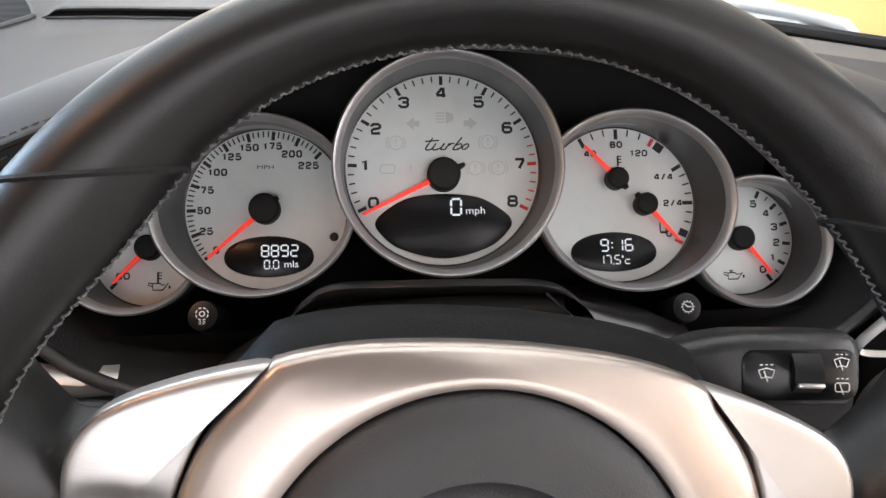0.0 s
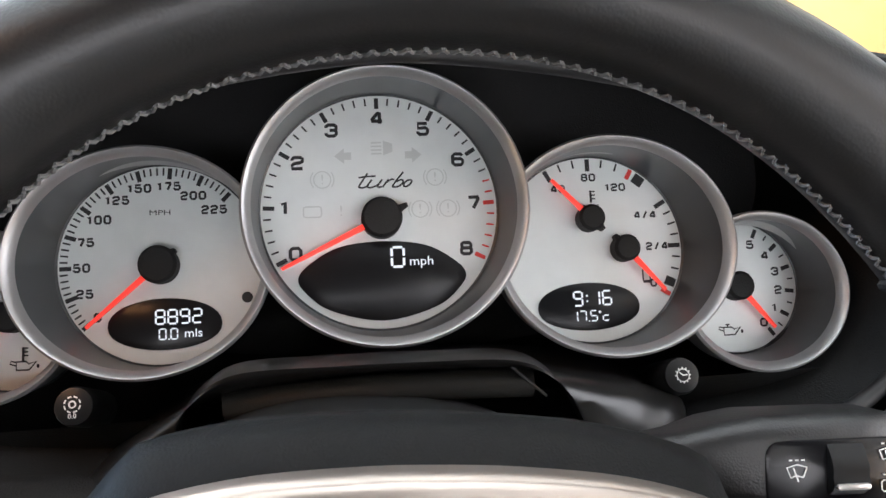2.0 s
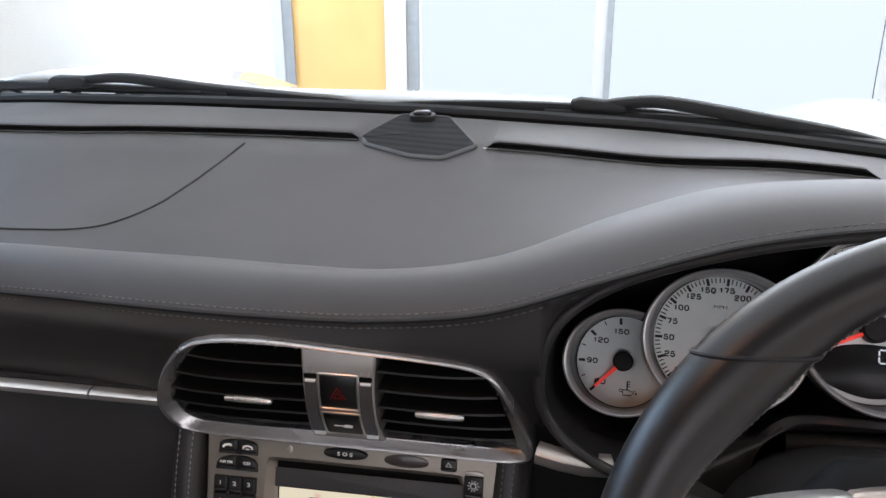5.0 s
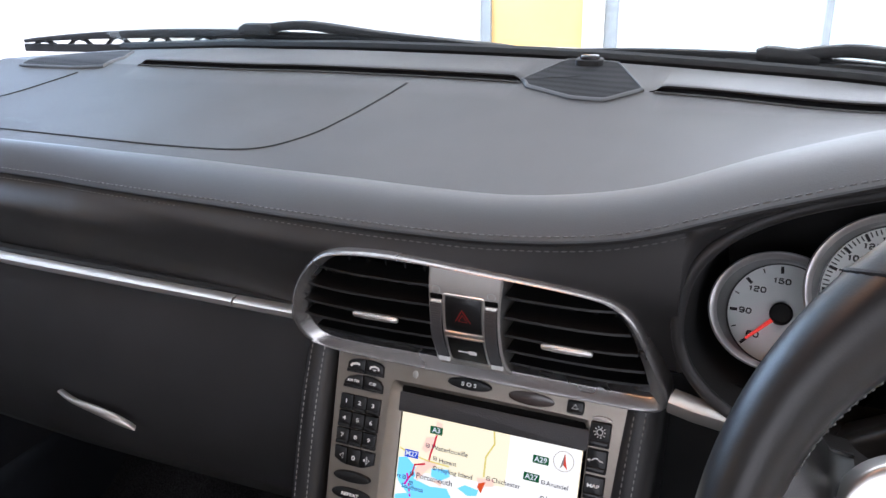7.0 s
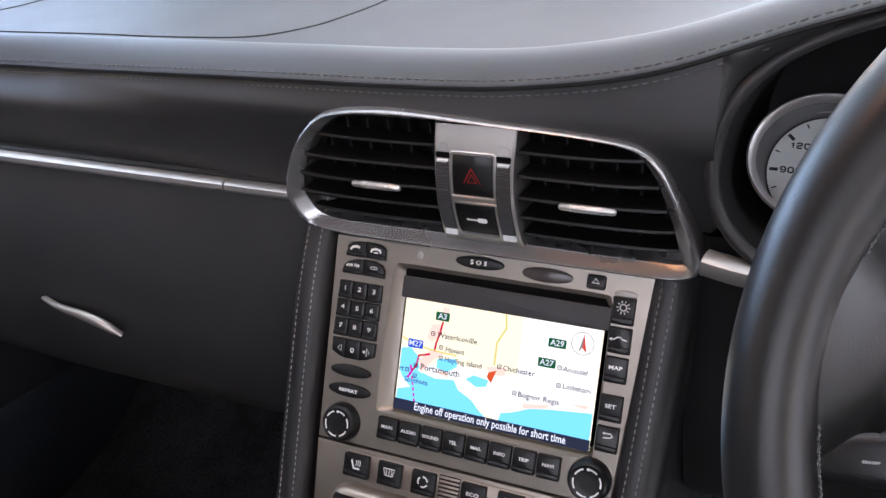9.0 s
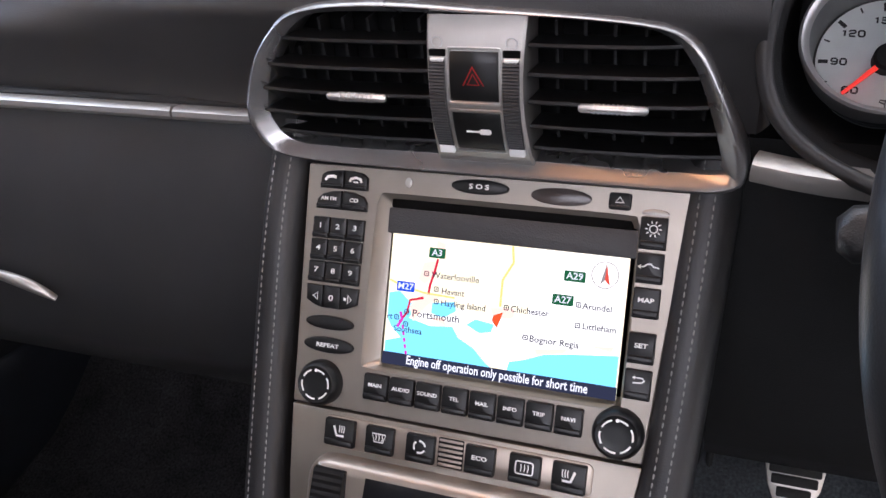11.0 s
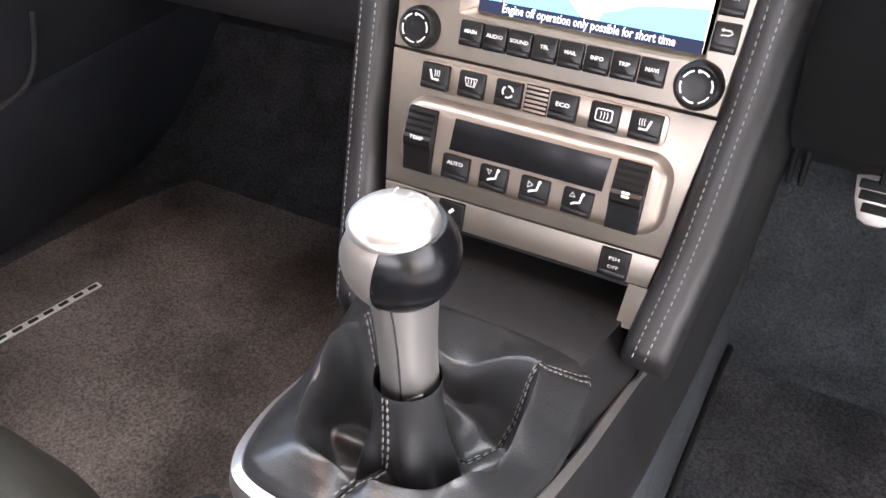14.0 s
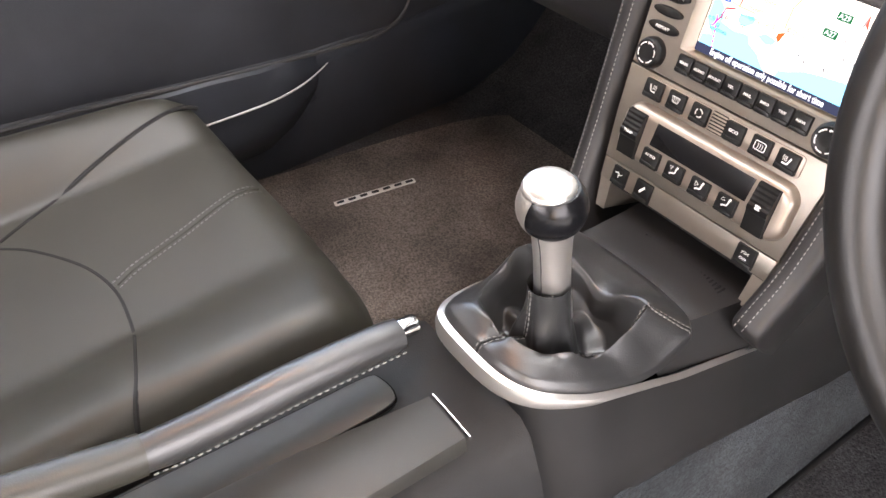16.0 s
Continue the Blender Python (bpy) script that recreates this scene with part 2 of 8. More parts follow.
def rrect(w, h, r, cx=0.0, cy=0.0, n=4):
    r = min(r, w / 2 - 1e-5, h / 2 - 1e-5)
    pts = []
    for sx, sy, a0 in ((1, 1, 0), (-1, 1, 90), (-1, -1, 180), (1, -1, 270)):
        for k in range(n + 1):
            a = radians(a0 + 90 * k / n)
            pts.append((cx + sx * (w / 2 - r) + r * math.cos(a), cy + sy * (h / 2 - r) + r * math.sin(a)))
    return pts


def ellipse(a, b, cx=0.0, cy=0.0, n=48, start=0.0):
    return [(cx + a * math.cos(start + 2 * math.pi * k / n), cy + b * math.sin(start + 2 * math.pi * k / n)) for k in range(n)]


def almond(w, h, cx, cy, n=16, top=0.5):
    """An eye-shaped outline: two flat arcs with rounded ends."""
    pts = []
    for k in range(n + 1):
        a = math.pi * k / n
        pts.append((cx + w / 2 * math.cos(a), cy + h * top * math.sin(a) ** 0.9))
    for k in range(1, n):
        a = math.pi + math.pi * k / n
        pts.append((cx + w / 2 * math.cos(a), cy - h * (1 - top) * abs(math.sin(a)) ** 0.9))
    return pts


def offset(pts, d):
    """The outline moved inwards by d (counter-clockwise outlines)."""
    out, n = [], len(pts)
    for i in range(n):
        p, a, b = Vector(pts[i]), Vector(pts[i - 1]), Vector(pts[(i + 1) % n])
        e1, e2 = (p - a), (b - p)
        e1 = e1.normalized() if e1.length > 1e-9 else Vector((0, 0))
        e2 = e2.normalized() if e2.length > 1e-9 else e1
        nrm = Vector((-(e1.y + e2.y), e1.x + e2.x))
        if nrm.length < 1e-6:
            nrm = Vector((-e1.y, e1.x))
        nrm.normalize()
        out.append((p.x + nrm.x * d, p.y + nrm.y * d))
    return out


def loft(bm, rings, closed=True, cap0=False, cap1=False, wrap=False):
    vs = [[bm.verts.new(p) for p in ring] for ring in rings]
    n = len(rings[0])
    pairs = list(zip(vs, vs[1:])) + ([(vs[-1], vs[0])] if wrap else [])
    for a, b in pairs:
        for i in range(n if closed else n - 1):
            j = (i + 1) % n
            try:
                bm.faces.new((a[i], a[j], b[j], b[i]))
            except ValueError:
                pass
    if cap0:
        bm.faces.new(vs[0][::-1])
    if cap1:
        bm.faces.new(vs[-1])
    return vs


def slab(bm, outline, z0, z1, bev=0.0, cap0=True, m=None):
    """A plate of that outline from z0 up to z1, its upper edge rounded by bev."""
    rings = [[(x, y, z0) for x, y in outline]]
    if bev:
        for a in (0, 45, 90):
            k = radians(a)
            o = offset(outline, bev * (1 - math.cos(k)))
            rings.append([(x, y, z1 - bev + bev * math.sin(k)) for x, y in o])
    else:
        rings.append([(x, y, z1) for x, y in outline])
    if m is not None:
        rings = [[m @ Vector(p) for p in r] for r in rings]
    loft(bm, rings, cap0=cap0, cap1=True)
    return bm


def ring_plate(bm, outer, inner, z0, z1, bev=0.0):
    """A flat frame between two outlines of equally many points."""
    o2, i2 = (offset(outer, bev), offset(inner, -bev)) if bev else (outer, inner)
    rings = [[(x, y, z0) for x, y in outer], [(x, y, z1 - bev) for x, y in outer], [(x, y, z1) for x, y in o2],
             [(x, y, z1) for x, y in i2], [(x, y, z1 - bev) for x, y in inner], [(x, y, z0) for x, y in inner]]
    loft(bm, rings, wrap=True)
    return bm


def lathe(bm, profile, n=40, m=None):
    rings = [[(r * math.cos(2 * math.pi * k / n), r * math.sin(2 * math.pi * k / n), z) for k in range(n)] for r, z in profile]
    if m is not None:
        rings = [[m @ Vector(p) for p in r] for r in rings]
    loft(bm, rings, cap0=True, cap1=True)
    return bm


def sweep(bm, path, prof, closed=False, up=(0, 0, 1), caps=True):
    """A profile of (side, up) points carried along a path of points; prof may be a function of the place 0..1."""
    pts, n, rings = [Vector(p) for p in path], len(path), []
    for i, p in enumerate(pts):
        a = pts[i - 1] if (i or closed) else p
        b = pts[(i + 1) % n] if (i < n - 1 or closed) else p
        t = (b - a).normalized()
        u = Vector(up[i]) if isinstance(up, list) else Vector(up)
        s = t.cross(u).normalized()
        w = s.cross(t)
        sec = prof(i / max(1, n - 1)) if callable(prof) else prof
        rings.append([p + s * x + w * y for x, y in sec])
    loft(bm, rings, cap0=caps and not closed, cap1=caps and not closed, wrap=closed)
    return bm


def spline(pts, n=8, closed=False):
    """A smooth curve through points (Catmull-Rom)."""
    P, out, k = [Vector(p) for p in pts], [], len(pts)
    for i in range(k if closed else k - 1):
        p0, p1 = (P[i - 1] if (i or closed) else P[i]), P[i]
        p2 = P[(i + 1) % k]
        p3 = P[(i + 2) % k] if (closed or i + 2 < k) else p2
        for j in range(n):
            t = j / n
            out.append(0.5 * ((2 * p1) + (p2 - p0) * t + (2 * p0 - 5 * p1 + 4 * p2 - p3) * t * t + (3 * p1 - p0 - 3 * p2 + p3) * t ** 3))
    if not closed:
        out.append(P[-1])
    return out


def circle(r, n=10):
    return [(r * math.cos(2 * math.pi * k / n), r * math.sin(2 * math.pi * k / n)) for k in range(n)]


def box(bm, c, s, m=None, bev=0.0):
    w, h, d = s
    mm = Matrix.Translation(c)
    slab(bm, rrect(w, h, bev if bev else 1e-4, n=2 if bev else 1), -d / 2, d / 2, bev * 0.6, m=(m @ mm) if m is not None else mm)
    return bm


def stitches(bm, path, length, gap, r, lift=None):
    """A row of short raised threads along a path of points."""
    P = [Vector(p) for p in path]
    run, nxt = 0.0, 0.0
    for a, b in zip(P, P[1:]):
        d = (b - a).length
        while d > 1e-9 and nxt <= run + d:
            s = a + (b - a) * ((nxt - run) / d)
            t = (b - a).normalized()
            e = s + t * length
            side = t.orthogonal().normalized()
            w = t.cross(side)
            rings = []
            for f, k in ((0, 0.35), (0.25, 1), (0.75, 1), (1, 0.35)):
                c = s.lerp(e, f)
                rings.append([c + (side * math.cos(q) + w * math.sin(q)) * r * k for q in (0, 1.2566, 2.5133, 3.7699, 5.0265)])
            loft(bm, rings, cap0=True, cap1=True)
            nxt += length + gap
        run += d
    return bm


TEXT_CACHE = {}


def write(bm, text, size, x, y, z=0.0, rot=0.0, align="CENTER", stretch=1.0, shear=0.0, m=None, bold=0.0):
    """Lettering in the built-in font, flat on the plane z, centred on its line at (x, y)."""
    key = (text, align, shear, bold)
    if key not in TEXT_CACHE:
        cu = bpy.data.curves.new("lettering", "FONT")
        cu.body, cu.align_x, cu.align_y, cu.resolution_u, cu.shear, cu.offset = text, align, "CENTER", 2, shear, bold
        ob = new("lettering", cu)
        me = bpy.data.meshes.new_from_object(ob.evaluated_get(bpy.context.evaluated_depsgraph_get()))
        bpy.data.objects.remove(ob)
        TEXT_CACHE[key] = ([v.co.copy() for v in me.vertices], [tuple(p.vertices) for p in me.polygons])
        bpy.data.meshes.remove(me)
    vs, fs = TEXT_CACHE[key]
    mm = Matrix.Translation((x, y, z)) @ Matrix.Rotation(rot, 4, "Z") @ Matrix.Diagonal((size * stretch, size, 1, 1))
    if m is not None:
        mm = m @ mm
    new_vs = [bm.verts.new(mm @ v) for v in vs]
    for f in fs:
        try:
            bm.faces.new([new_vs[i] for i in f])
        except ValueError:
            pass
    return bm


def stroke(bm, pts, w, z=0.0, closed=False):
    """A thin flat line of width w through points of the plane."""
    P = [Vector(p) for p in pts]
    n, L, R = len(P), [], []
    for i, p in enumerate(P):
        a = P[i - 1] if (i or closed) else p
        b = P[(i + 1) % n] if (i < n - 1 or closed) else p
        t = (b - a).normalized()
        q = Vector((-t.y, t.x)) * (w / 2)
        L.append(bm.verts.new((p.x + q.x, p.y + q.y, z)))
        R.append(bm.verts.new((p.x - q.x, p.y - q.y, z)))
    for i in range(n if closed else n - 1):
        j = (i + 1) % n
        bm.faces.new((R[i], R[j], L[j], L[i]))
    return bm


def flat(bm, pts, z=0.0):
    bm.faces.new([bm.verts.new((x, y, z)) for x, y in pts])
    return bm


def arc(r, a0, a1, n=16, cx=0.0, cy=0.0):
    return [(cx + r * math.cos(radians(a0 + (a1 - a0) * k / n)), cy + r * math.sin(radians(a0 + (a1 - a0) * k / n))) for k in range(n + 1)]


def interp(x, table, col):
    """Linear look-up in rows that begin with x."""
    if x <= table[0][0]:
        return table[0][col]
    for a, b in zip(table, table[1:]):
        if x <= b[0]:
            f = (x - a[0]) / (b[0] - a[0])
            return a[col] + (b[col] - a[col]) * f
    return table[-1][col]


B = bmesh.new

# ---------------------------------------------------------------- showroom
ROOM_Z, ROOM_TOP = -0.30, 3.4
bm = B()
box(bm, (0, 0.5, ROOM_Z - 0.05), (11.4, 12.4, 0.1))
solid("floor", bm, FLOOR, "pale polished showroom floor under the parked car", "floor", kind="structure")
bm = B()
box(bm, (0, 0.5, ROOM_TOP + 0.05), (11.4, 12.4, 0.1))
solid("ceiling", bm, WALL, "plain white showroom ceiling", "ceiling", kind="structure")


def wall(name, openings, length, m, label):
    """A wall along its own x with openings (x0, x1, z0, z1), pierced right through."""
    bm = B()
    x = -length / 2
    for a, b, lo, hi in openings:
        for x0, x1, z0, z1 in ((x, a, ROOM_Z, ROOM_TOP), (a, b, ROOM_Z, lo), (a, b, hi, ROOM_TOP)):
            if x1 - x0 > 0.001 and z1 - z0 > 0.001:
                box(bm, ((x0 + x1) / 2, 0.1, (z0 + z1) / 2), (x1 - x0, 0.2, z1 - z0))
        x = b
    box(bm, ((x + length / 2) / 2, 0.1, (ROOM_Z + ROOM_TOP) / 2), (length / 2 - x, 0.2, ROOM_TOP - ROOM_Z))
    return solid(name, bm, WALL, label, "wall", kind="structure", m=m, smooth=0)


WZ = (-0.18, 3.0)
wall("wall_north", [(-1.15, 3.0, *WZ)], 11.2, pose(0, 6.5, 0), "white showroom wall with tall frosted windows")
wall("wall_west", [(-1.6, 4.4, 0.4, 3.0)], 12.2, pose(-5.5, 0.5, 0, 0, 0, 90), "white showroom wall with a wide window")
wall("wall_east", [(-3.0, 3.0, 0.4, 3.0)], 12.2, pose(5.5, 0.5, 0, 0, 0, -90), "white showroom wall with a wide window")
wall("wall_south", [(-2.5, 2.5, 0.4, 3.0)], 11.2, pose(0, -5.5, 0, 0, 0, 180), "white showroom wall with a wide window")


def window(name, m, panes, z0, z1, label):
    w = thing(name, m, label, "window", kind="structure")
    for a, b in panes:
        bm = B()
        box(bm, ((a + b) / 2, 0.13, (z0 + z1) / 2), (b - a, 0.012, z1 - z0))
        part("pane", bm, PANE_GLOW, w, "frosted pane, bright with daylight", smooth=0)
    return w


def post(parent, x0, x1, z0, z1, y=0.0, d=0.1, mat=None, name="window_frame"):
    bm = B()
    box(bm, ((x0 + x1) / 2, y, (z0 + z1) / 2), (x1 - x0, d, z1 - z0))
    return part(name, bm, mat or POST, parent, smooth=0)


win = window("window_1", pose(0, 6.5, 0), [(-1.15, 0.27), (0.335, 2.26), (2.38, 3.0)], *WZ, "tall frosted windows glowing with daylight in grey frames")
for x0, x1 in ((0.20, 0.30), (2.26, 2.38)):
    post(win, x0, x1, *WZ, y=0.05)
post(win, 0.285, 0.335, *WZ, y=0.03, mat=POST_DARK, name="seal")
post(win, -1.235, -1.145, *WZ, y=-0.012, d=0.05, mat=POST_DARK, name="seal")
post(win, 3.0, 3.14, ROOM_Z, 3.1, y=-0.03)
post(win, -1.40, -1.24, ROOM_Z, 3.1, y=-0.02, mat=WALL)
post(win, -2.31, -2.23, ROOM_Z, 3.1, y=-0.03)
post(win, -2.23, -2.15, ROOM_Z, 3.1, y=-0.015, mat=POST_DARK, name="seal")
# side and back windows, out of view, added as daylight sources
for nm, rot, px, py, half in (("window_2", 90, -5.5, 1.9, 3.0), ("window_3", -90, 5.5, 0.5, 3.0), ("window_4", 180, 0, -5.5, 2.5)):
    w4 = window(nm, pose(px, py, 0, 0, 0, rot), [(-half, 0.0), (0.06, half)], 0.4, 3.0, "wide bright window in a grey frame")
    post(w4, 0.0, 0.06, 0.4, 3.0, y=0.05)


def orange_panel(x0, x1, m, label):
    bm = B()
    slab(bm, rrect(x1 - x0, 3.3, 0.004, (x0 + x1) / 2, ROOM_Z + 1.66), 0, 0.03, 0.004, m=m @ pose(0, 0, 0, 90, 0, 0))
    return solid("wall_panel", bm, ORANGE, label, "panel", "orange wall panels", smooth=30)


orange_panel(-2.15, -1.405, pose(0, 6.497, 0), "flat orange door-high panel set between grey posts on the wall")
# two unseen side-wall panels, added to give warm reflections
for px, py, rot in ((-5.497, -2.9, 90), (5.497, -4.0, -90)):
    orange_panel(-1.4, 1.4, pose(px, py, 0, 0, 0, rot), "unseen flat orange panel, added on the side wall for warm reflections")
orange_panel(3.145, 5.4, pose(0, 6.497, 0), "wide flat orange panel on the wall beside the windows")

# ---------------------------------------------------------------- car body round the cabin
COWL = [(-0.75, 0.96, 0.845), (-0.5, 0.903, 0.864), (-0.4, 0.878, 0.869), (-0.3, 0.856, 0.874), (-0.2, 0.837, 0.877), (-0.1, 0.822, 0.879),
        (0.0, 0.812, 0.879), (0.1, 0.808, 0.876), (0.2, 0.806, 0.872), (0.3, 0.804, 0.865), (0.4, 0.800, 0.856), (0.5, 0.790, 0.846), (0.60, 0.765, 0.836), (0.72, 0.70, 0.822)]


def cowl(x):
    return interp(x, COWL, 1), interp(x, COWL, 2)


HEADLINER = material("dark_headlining", (0.10, 0.10, 0.10), 0.9, vary=0.1, scale=20, bump=0.3, bscale=500)
body = thing("sports_car", pose(0, 1.5, ROOM_Z), "white parked sports car body seen through its windscreen", "car")


def world_bm(bm, ob):
    bmesh.ops.transform(bm, matrix=ob.matrix_world.inverted(), verts=bm.verts)
    return bm


# bonnet, falling away, with raised wings at both sides
rows = []
for j in range(15):
    f = j / 14
    ring = []
    for i in range(41):
        x = -0.86 + 1.72 * i / 40
        y0, z0 = cowl(x)
        y0 += 0.19
        y = y0 + (2.35 - y0) * f
        hump = 0.100 * math.exp(-((abs(x) - 0.66) / 0.12) ** 2) * (0.25 + 0.75 * min(1, f * 1.6)) * (1 - 0.2 * f)
        z = z0 - 0.014 - 0.285 * f ** 1.25 + hump - (0.25 * max(0, abs(x) - 0.76) / 0.1)
        ring.append((x, y, z))
    rows.append(ring)
bm = B()
loft(bm, rows, closed=False)
bonnet = part("bonnet", world_bm(bm, body), BODY_WHITE, body, "gloss white bonnet and wings")
bonnet.modifiers.new("thickness", "SOLIDIFY").thickness = 0.012
# scuttle panel below the wipers
rows = []
for f, dz in ((0.0, -0.012), (0.35, -0.040), (0.7, -0.046), (1.0, -0.030)):
    rows.append([(x, cowl(x)[0] + 0.012 + 0.185 * f, cowl(x)[1] + dz) for x in [-0.80 + 1.50 * i / 40 for i in range(41)]])
bm = B()
loft(bm, rows, closed=False)
sc = part("scuttle", world_bm(bm, body), RUBBER, body, "black plastic scuttle tray")
sc.modifiers.new("thickness", "SOLIDIFY").thickness = 0.006
# windscreen
rows = []
for f in (0, 0.25, 0.5, 0.75, 1.0):
    rows.append([(x * (1 - 0.10 * f), cowl(x)[0] + 0.02 - 0.62 * f - 0.03 * math.sin(math.pi * f) * -1, cowl(x)[1] - 0.004 + 0.42 * f) for x in [-0.74 + 1.46 * i / 30 for i in range(31)]])
bm = B()
loft(bm, rows, closed=False)
scr = solid("windscreen", bm, GLASS, "clear raked windscreen with a black edge seal", "windscreen", kind="structure")
scr.visible_shadow = False
# black seal along the foot of the screen
bm = B()
sweep(bm, [(x, cowl(x)[0] + 0.016, cowl(x)[1] + 0.002) for x in [-0.74 + 1.46 * i / 40 for i in range(41)]], circle(0.007, 8))
solid("windscreen_seal", bm, RUBBER, "black rubber seal along the foot of the windscreen", "seal", kind="structure")
# screen pillars
for s, xs in ((1, 0.72), (-1, -0.80)):
    y0, z0 = cowl(xs)
    if s < 0:
        y0 -= 0.24
    bm = B()
    path = spline([(xs + 0.02 * s, y0 + 0.10, z0 - 0.12), (xs + 0.005 * s, y0 + 0.0, z0 + 0.01), (xs - 0.03 * s, y0 - 0.30, z0 + 0.215), (xs - 0.07 * s, y0 - 0.60, z0 + 0.42)], 6)
    sweep(bm, path, rrect(0.055, 0.075, 0.02), up=(0, 0.6, 0.8))
    solid("pillar_right" if s > 0 else "pillar_left", bm, PLASTIC_GREY, "dark grey trimmed windscreen pillar", "pillar", kind="structure")
# unseen roof with its lining, added to shade the cabin, and the rear of the cabin
bm = B()
rows = []
for y, z, w in ((0.22, 1.285, 0.58), (0.05, 1.325, 0.60), (-0.25, 1.345, 0.61), (-0.65, 1.325, 0.60), (-0.95, 1.27, 0.57)):
    rows.append([V(-w + 2 * w * i / 16, y, z - 0.03 * (abs(-1 + 2 * i / 16)) ** 3 * 2) for i in range(17)])
loft(bm, rows, closed=False)
roof = part("roof", world_bm(bm, body), HEADLINER, body, "unseen dark roof with a grey lining, added to shade the cabin")
roof.modifiers.new("thickness", "SOLIDIFY").thickness = 0.03
for s in (-1, 1):
    bm = B()
    sweep(bm, [V(s * 0.66, -0.62, 0.75), V(s * 0.62, -0.72, 1.0), V(s * 0.58, -0.80, 1.27)], rrect(0.12, 0.10, 0.02), up=(0, 1, 0.3))
    part("rear_pillar", world_bm(bm, body), HEADLINER, body)
# sides and back of the tub, below the waist; unseen rear panel raised to shade the footwell
for nm, c, sz in (("side_panel", (-0.81, 0.0, 0.30), (0.05, 2.2, 0.98)), ("side_panel", (0.81, 0.0, 0.02), (0.05, 2.2, 0.34)), ("rear_panel", (0, -1.05, 0.44), (1.6, 0.05, 0.88)), ("floor_pan", (0, 0.0, 0.02), (1.6, 2.2, 0.06)), ("front_panel", (0, 1.08, 0.33), (1.6, 0.05, 0.62))):
    bm = B()
    box(bm, c, sz)
    part(nm, world_bm(bm, body), BODY_WHITE, body, "white body panel", smooth=0)


# ---------------------------------------------------------------- wipers
def wiper(arm, blade, label):
    """arm: points from the pivot to the hub; blade: its two ends."""
    hub, pivot = Vector(arm[-1]), Vector(arm[0])
    w = thing("windscreen_wiper", Matrix.Translation(pivot), label, "wiper", "windscreen wipers")
    P = w.matrix_world.inverted()
    a, b = Vector(blade[0]), Vector(blade[1])
    d = (b - a).normalized()
    bm = B()
    lathe(bm, [(0.016, -0.035), (0.019, 0.0), (0.016, 0.010), (0.004, 0.013)], 20)
    part("pivot_cap", bm, RUBBER, w)
    bm = B()
    sweep(bm, [P @ q for q in spline(arm, 8)], lambda f: rrect(0.022 - 0.008 * f, 0.014 - 0.004 * f, 0.003, n=2))
    part("arm", bm, RUBBER, w, "black tapered arm")
    bm = B()
    sweep(bm, [P @ (hub - d * 0.030), P @ (hub - d * 0.024), P @ (hub + d * 0.016 + V(0, 0, 0.001)), P @ (hub + d * 0.024)], lambda f: rrect(0.018, 0.015 if 0.2 < f < 0.8 else 0.010, 0.004, n=2))
    part("hub", bm, RUBBER, w, "chunky black blade hub")

    def at_blade(f):
        return a.lerp(b, f) + V(0, 0, 0.011 * math.sin(math.pi * f) ** 0.8)
    bm = B()
    sweep(bm, [P @ at_blade(k / 24) for k in range(25)], lambda f: rrect(0.011, 0.006 + 0.006 * math.sin(math.pi * f), 0.002, n=2))
    part("blade_bridge", bm, RUBBER, w, "black ridged bridge of the blade")
    for k in range(8):
        f = 0.06 + 0.125 * k
        c = a.lerp(b, f) + V(0, 0, -0.006)
        top = at_blade(f) - V(0, 0, 0.003)
        bm = B()
        sweep(bm, [P @ (c - d * 0.030 + V(0, 0, -0.001)), P @ (c - d * 0.014 + (top - c) * 0.75), P @ top, P @ (c + d * 0.014 + (top - c) * 0.75), P @ (c + d * 0.030 + V(0, 0, -0.001))], rrect(0.007, 0.004, 0.001, n=1))
        part("bracket", bm, RUBBER, w)
    bm = B()
    sweep(bm, [P @ (a.lerp(b, k / 16) + V(0, -0.004, -0.010)) for k in range(17)], rrect(0.005, 0.012, 0.001, n=1))
    part("rubber_lip", bm, RUBBER, w)
    return w


wiper([(0.47, 0.872, 0.838), (0.40, 0.862, 0.860), (0.314, 0.850, 0.877), (0.225, 0.852, 0.891), (0.185, 0.858, 0.890), (0.150, 0.861, 0.884)], ((0.400, 0.856, 0.858), (-0.068, 0.872, 0.878)), "black windscreen wiper parked along the foot of the glass")
wiper([(-0.075, 0.915, 0.858), (-0.125, 0.905, 0.872), (-0.182, 0.903, 0.877), (-0.29, 0.915, 0.883), (-0.400, 0.924, 0.892), (-0.475, 0.930, 0.884)], ((-0.262, 0.905, 0.878), (-1.0, 1.035, 0.842)), "black windscreen wiper parked with its blade end beside the other")
bm = B()
sweep(bm, spline([(0.10, 0.87, 0.873), (0.25, 0.86, 0.872), (0.45, 0.845, 0.852), (0.66, 0.80, 0.825)], 6), lambda f: rrect(0.03 - 0.018 * f, 0.016 - 0.008 * f, 0.003, n=2))
solid("scuttle_strip", bm, RUBBER, "black trim strip along the foot of the windscreen", "trim", kind="structure")

# ---------------------------------------------------------------- outline of the centre vents, let into the dashboard
VENT = frame_of((0.0, 0.4553, 0.766), (1, 0, 0), (0, -0.213, 0.977))
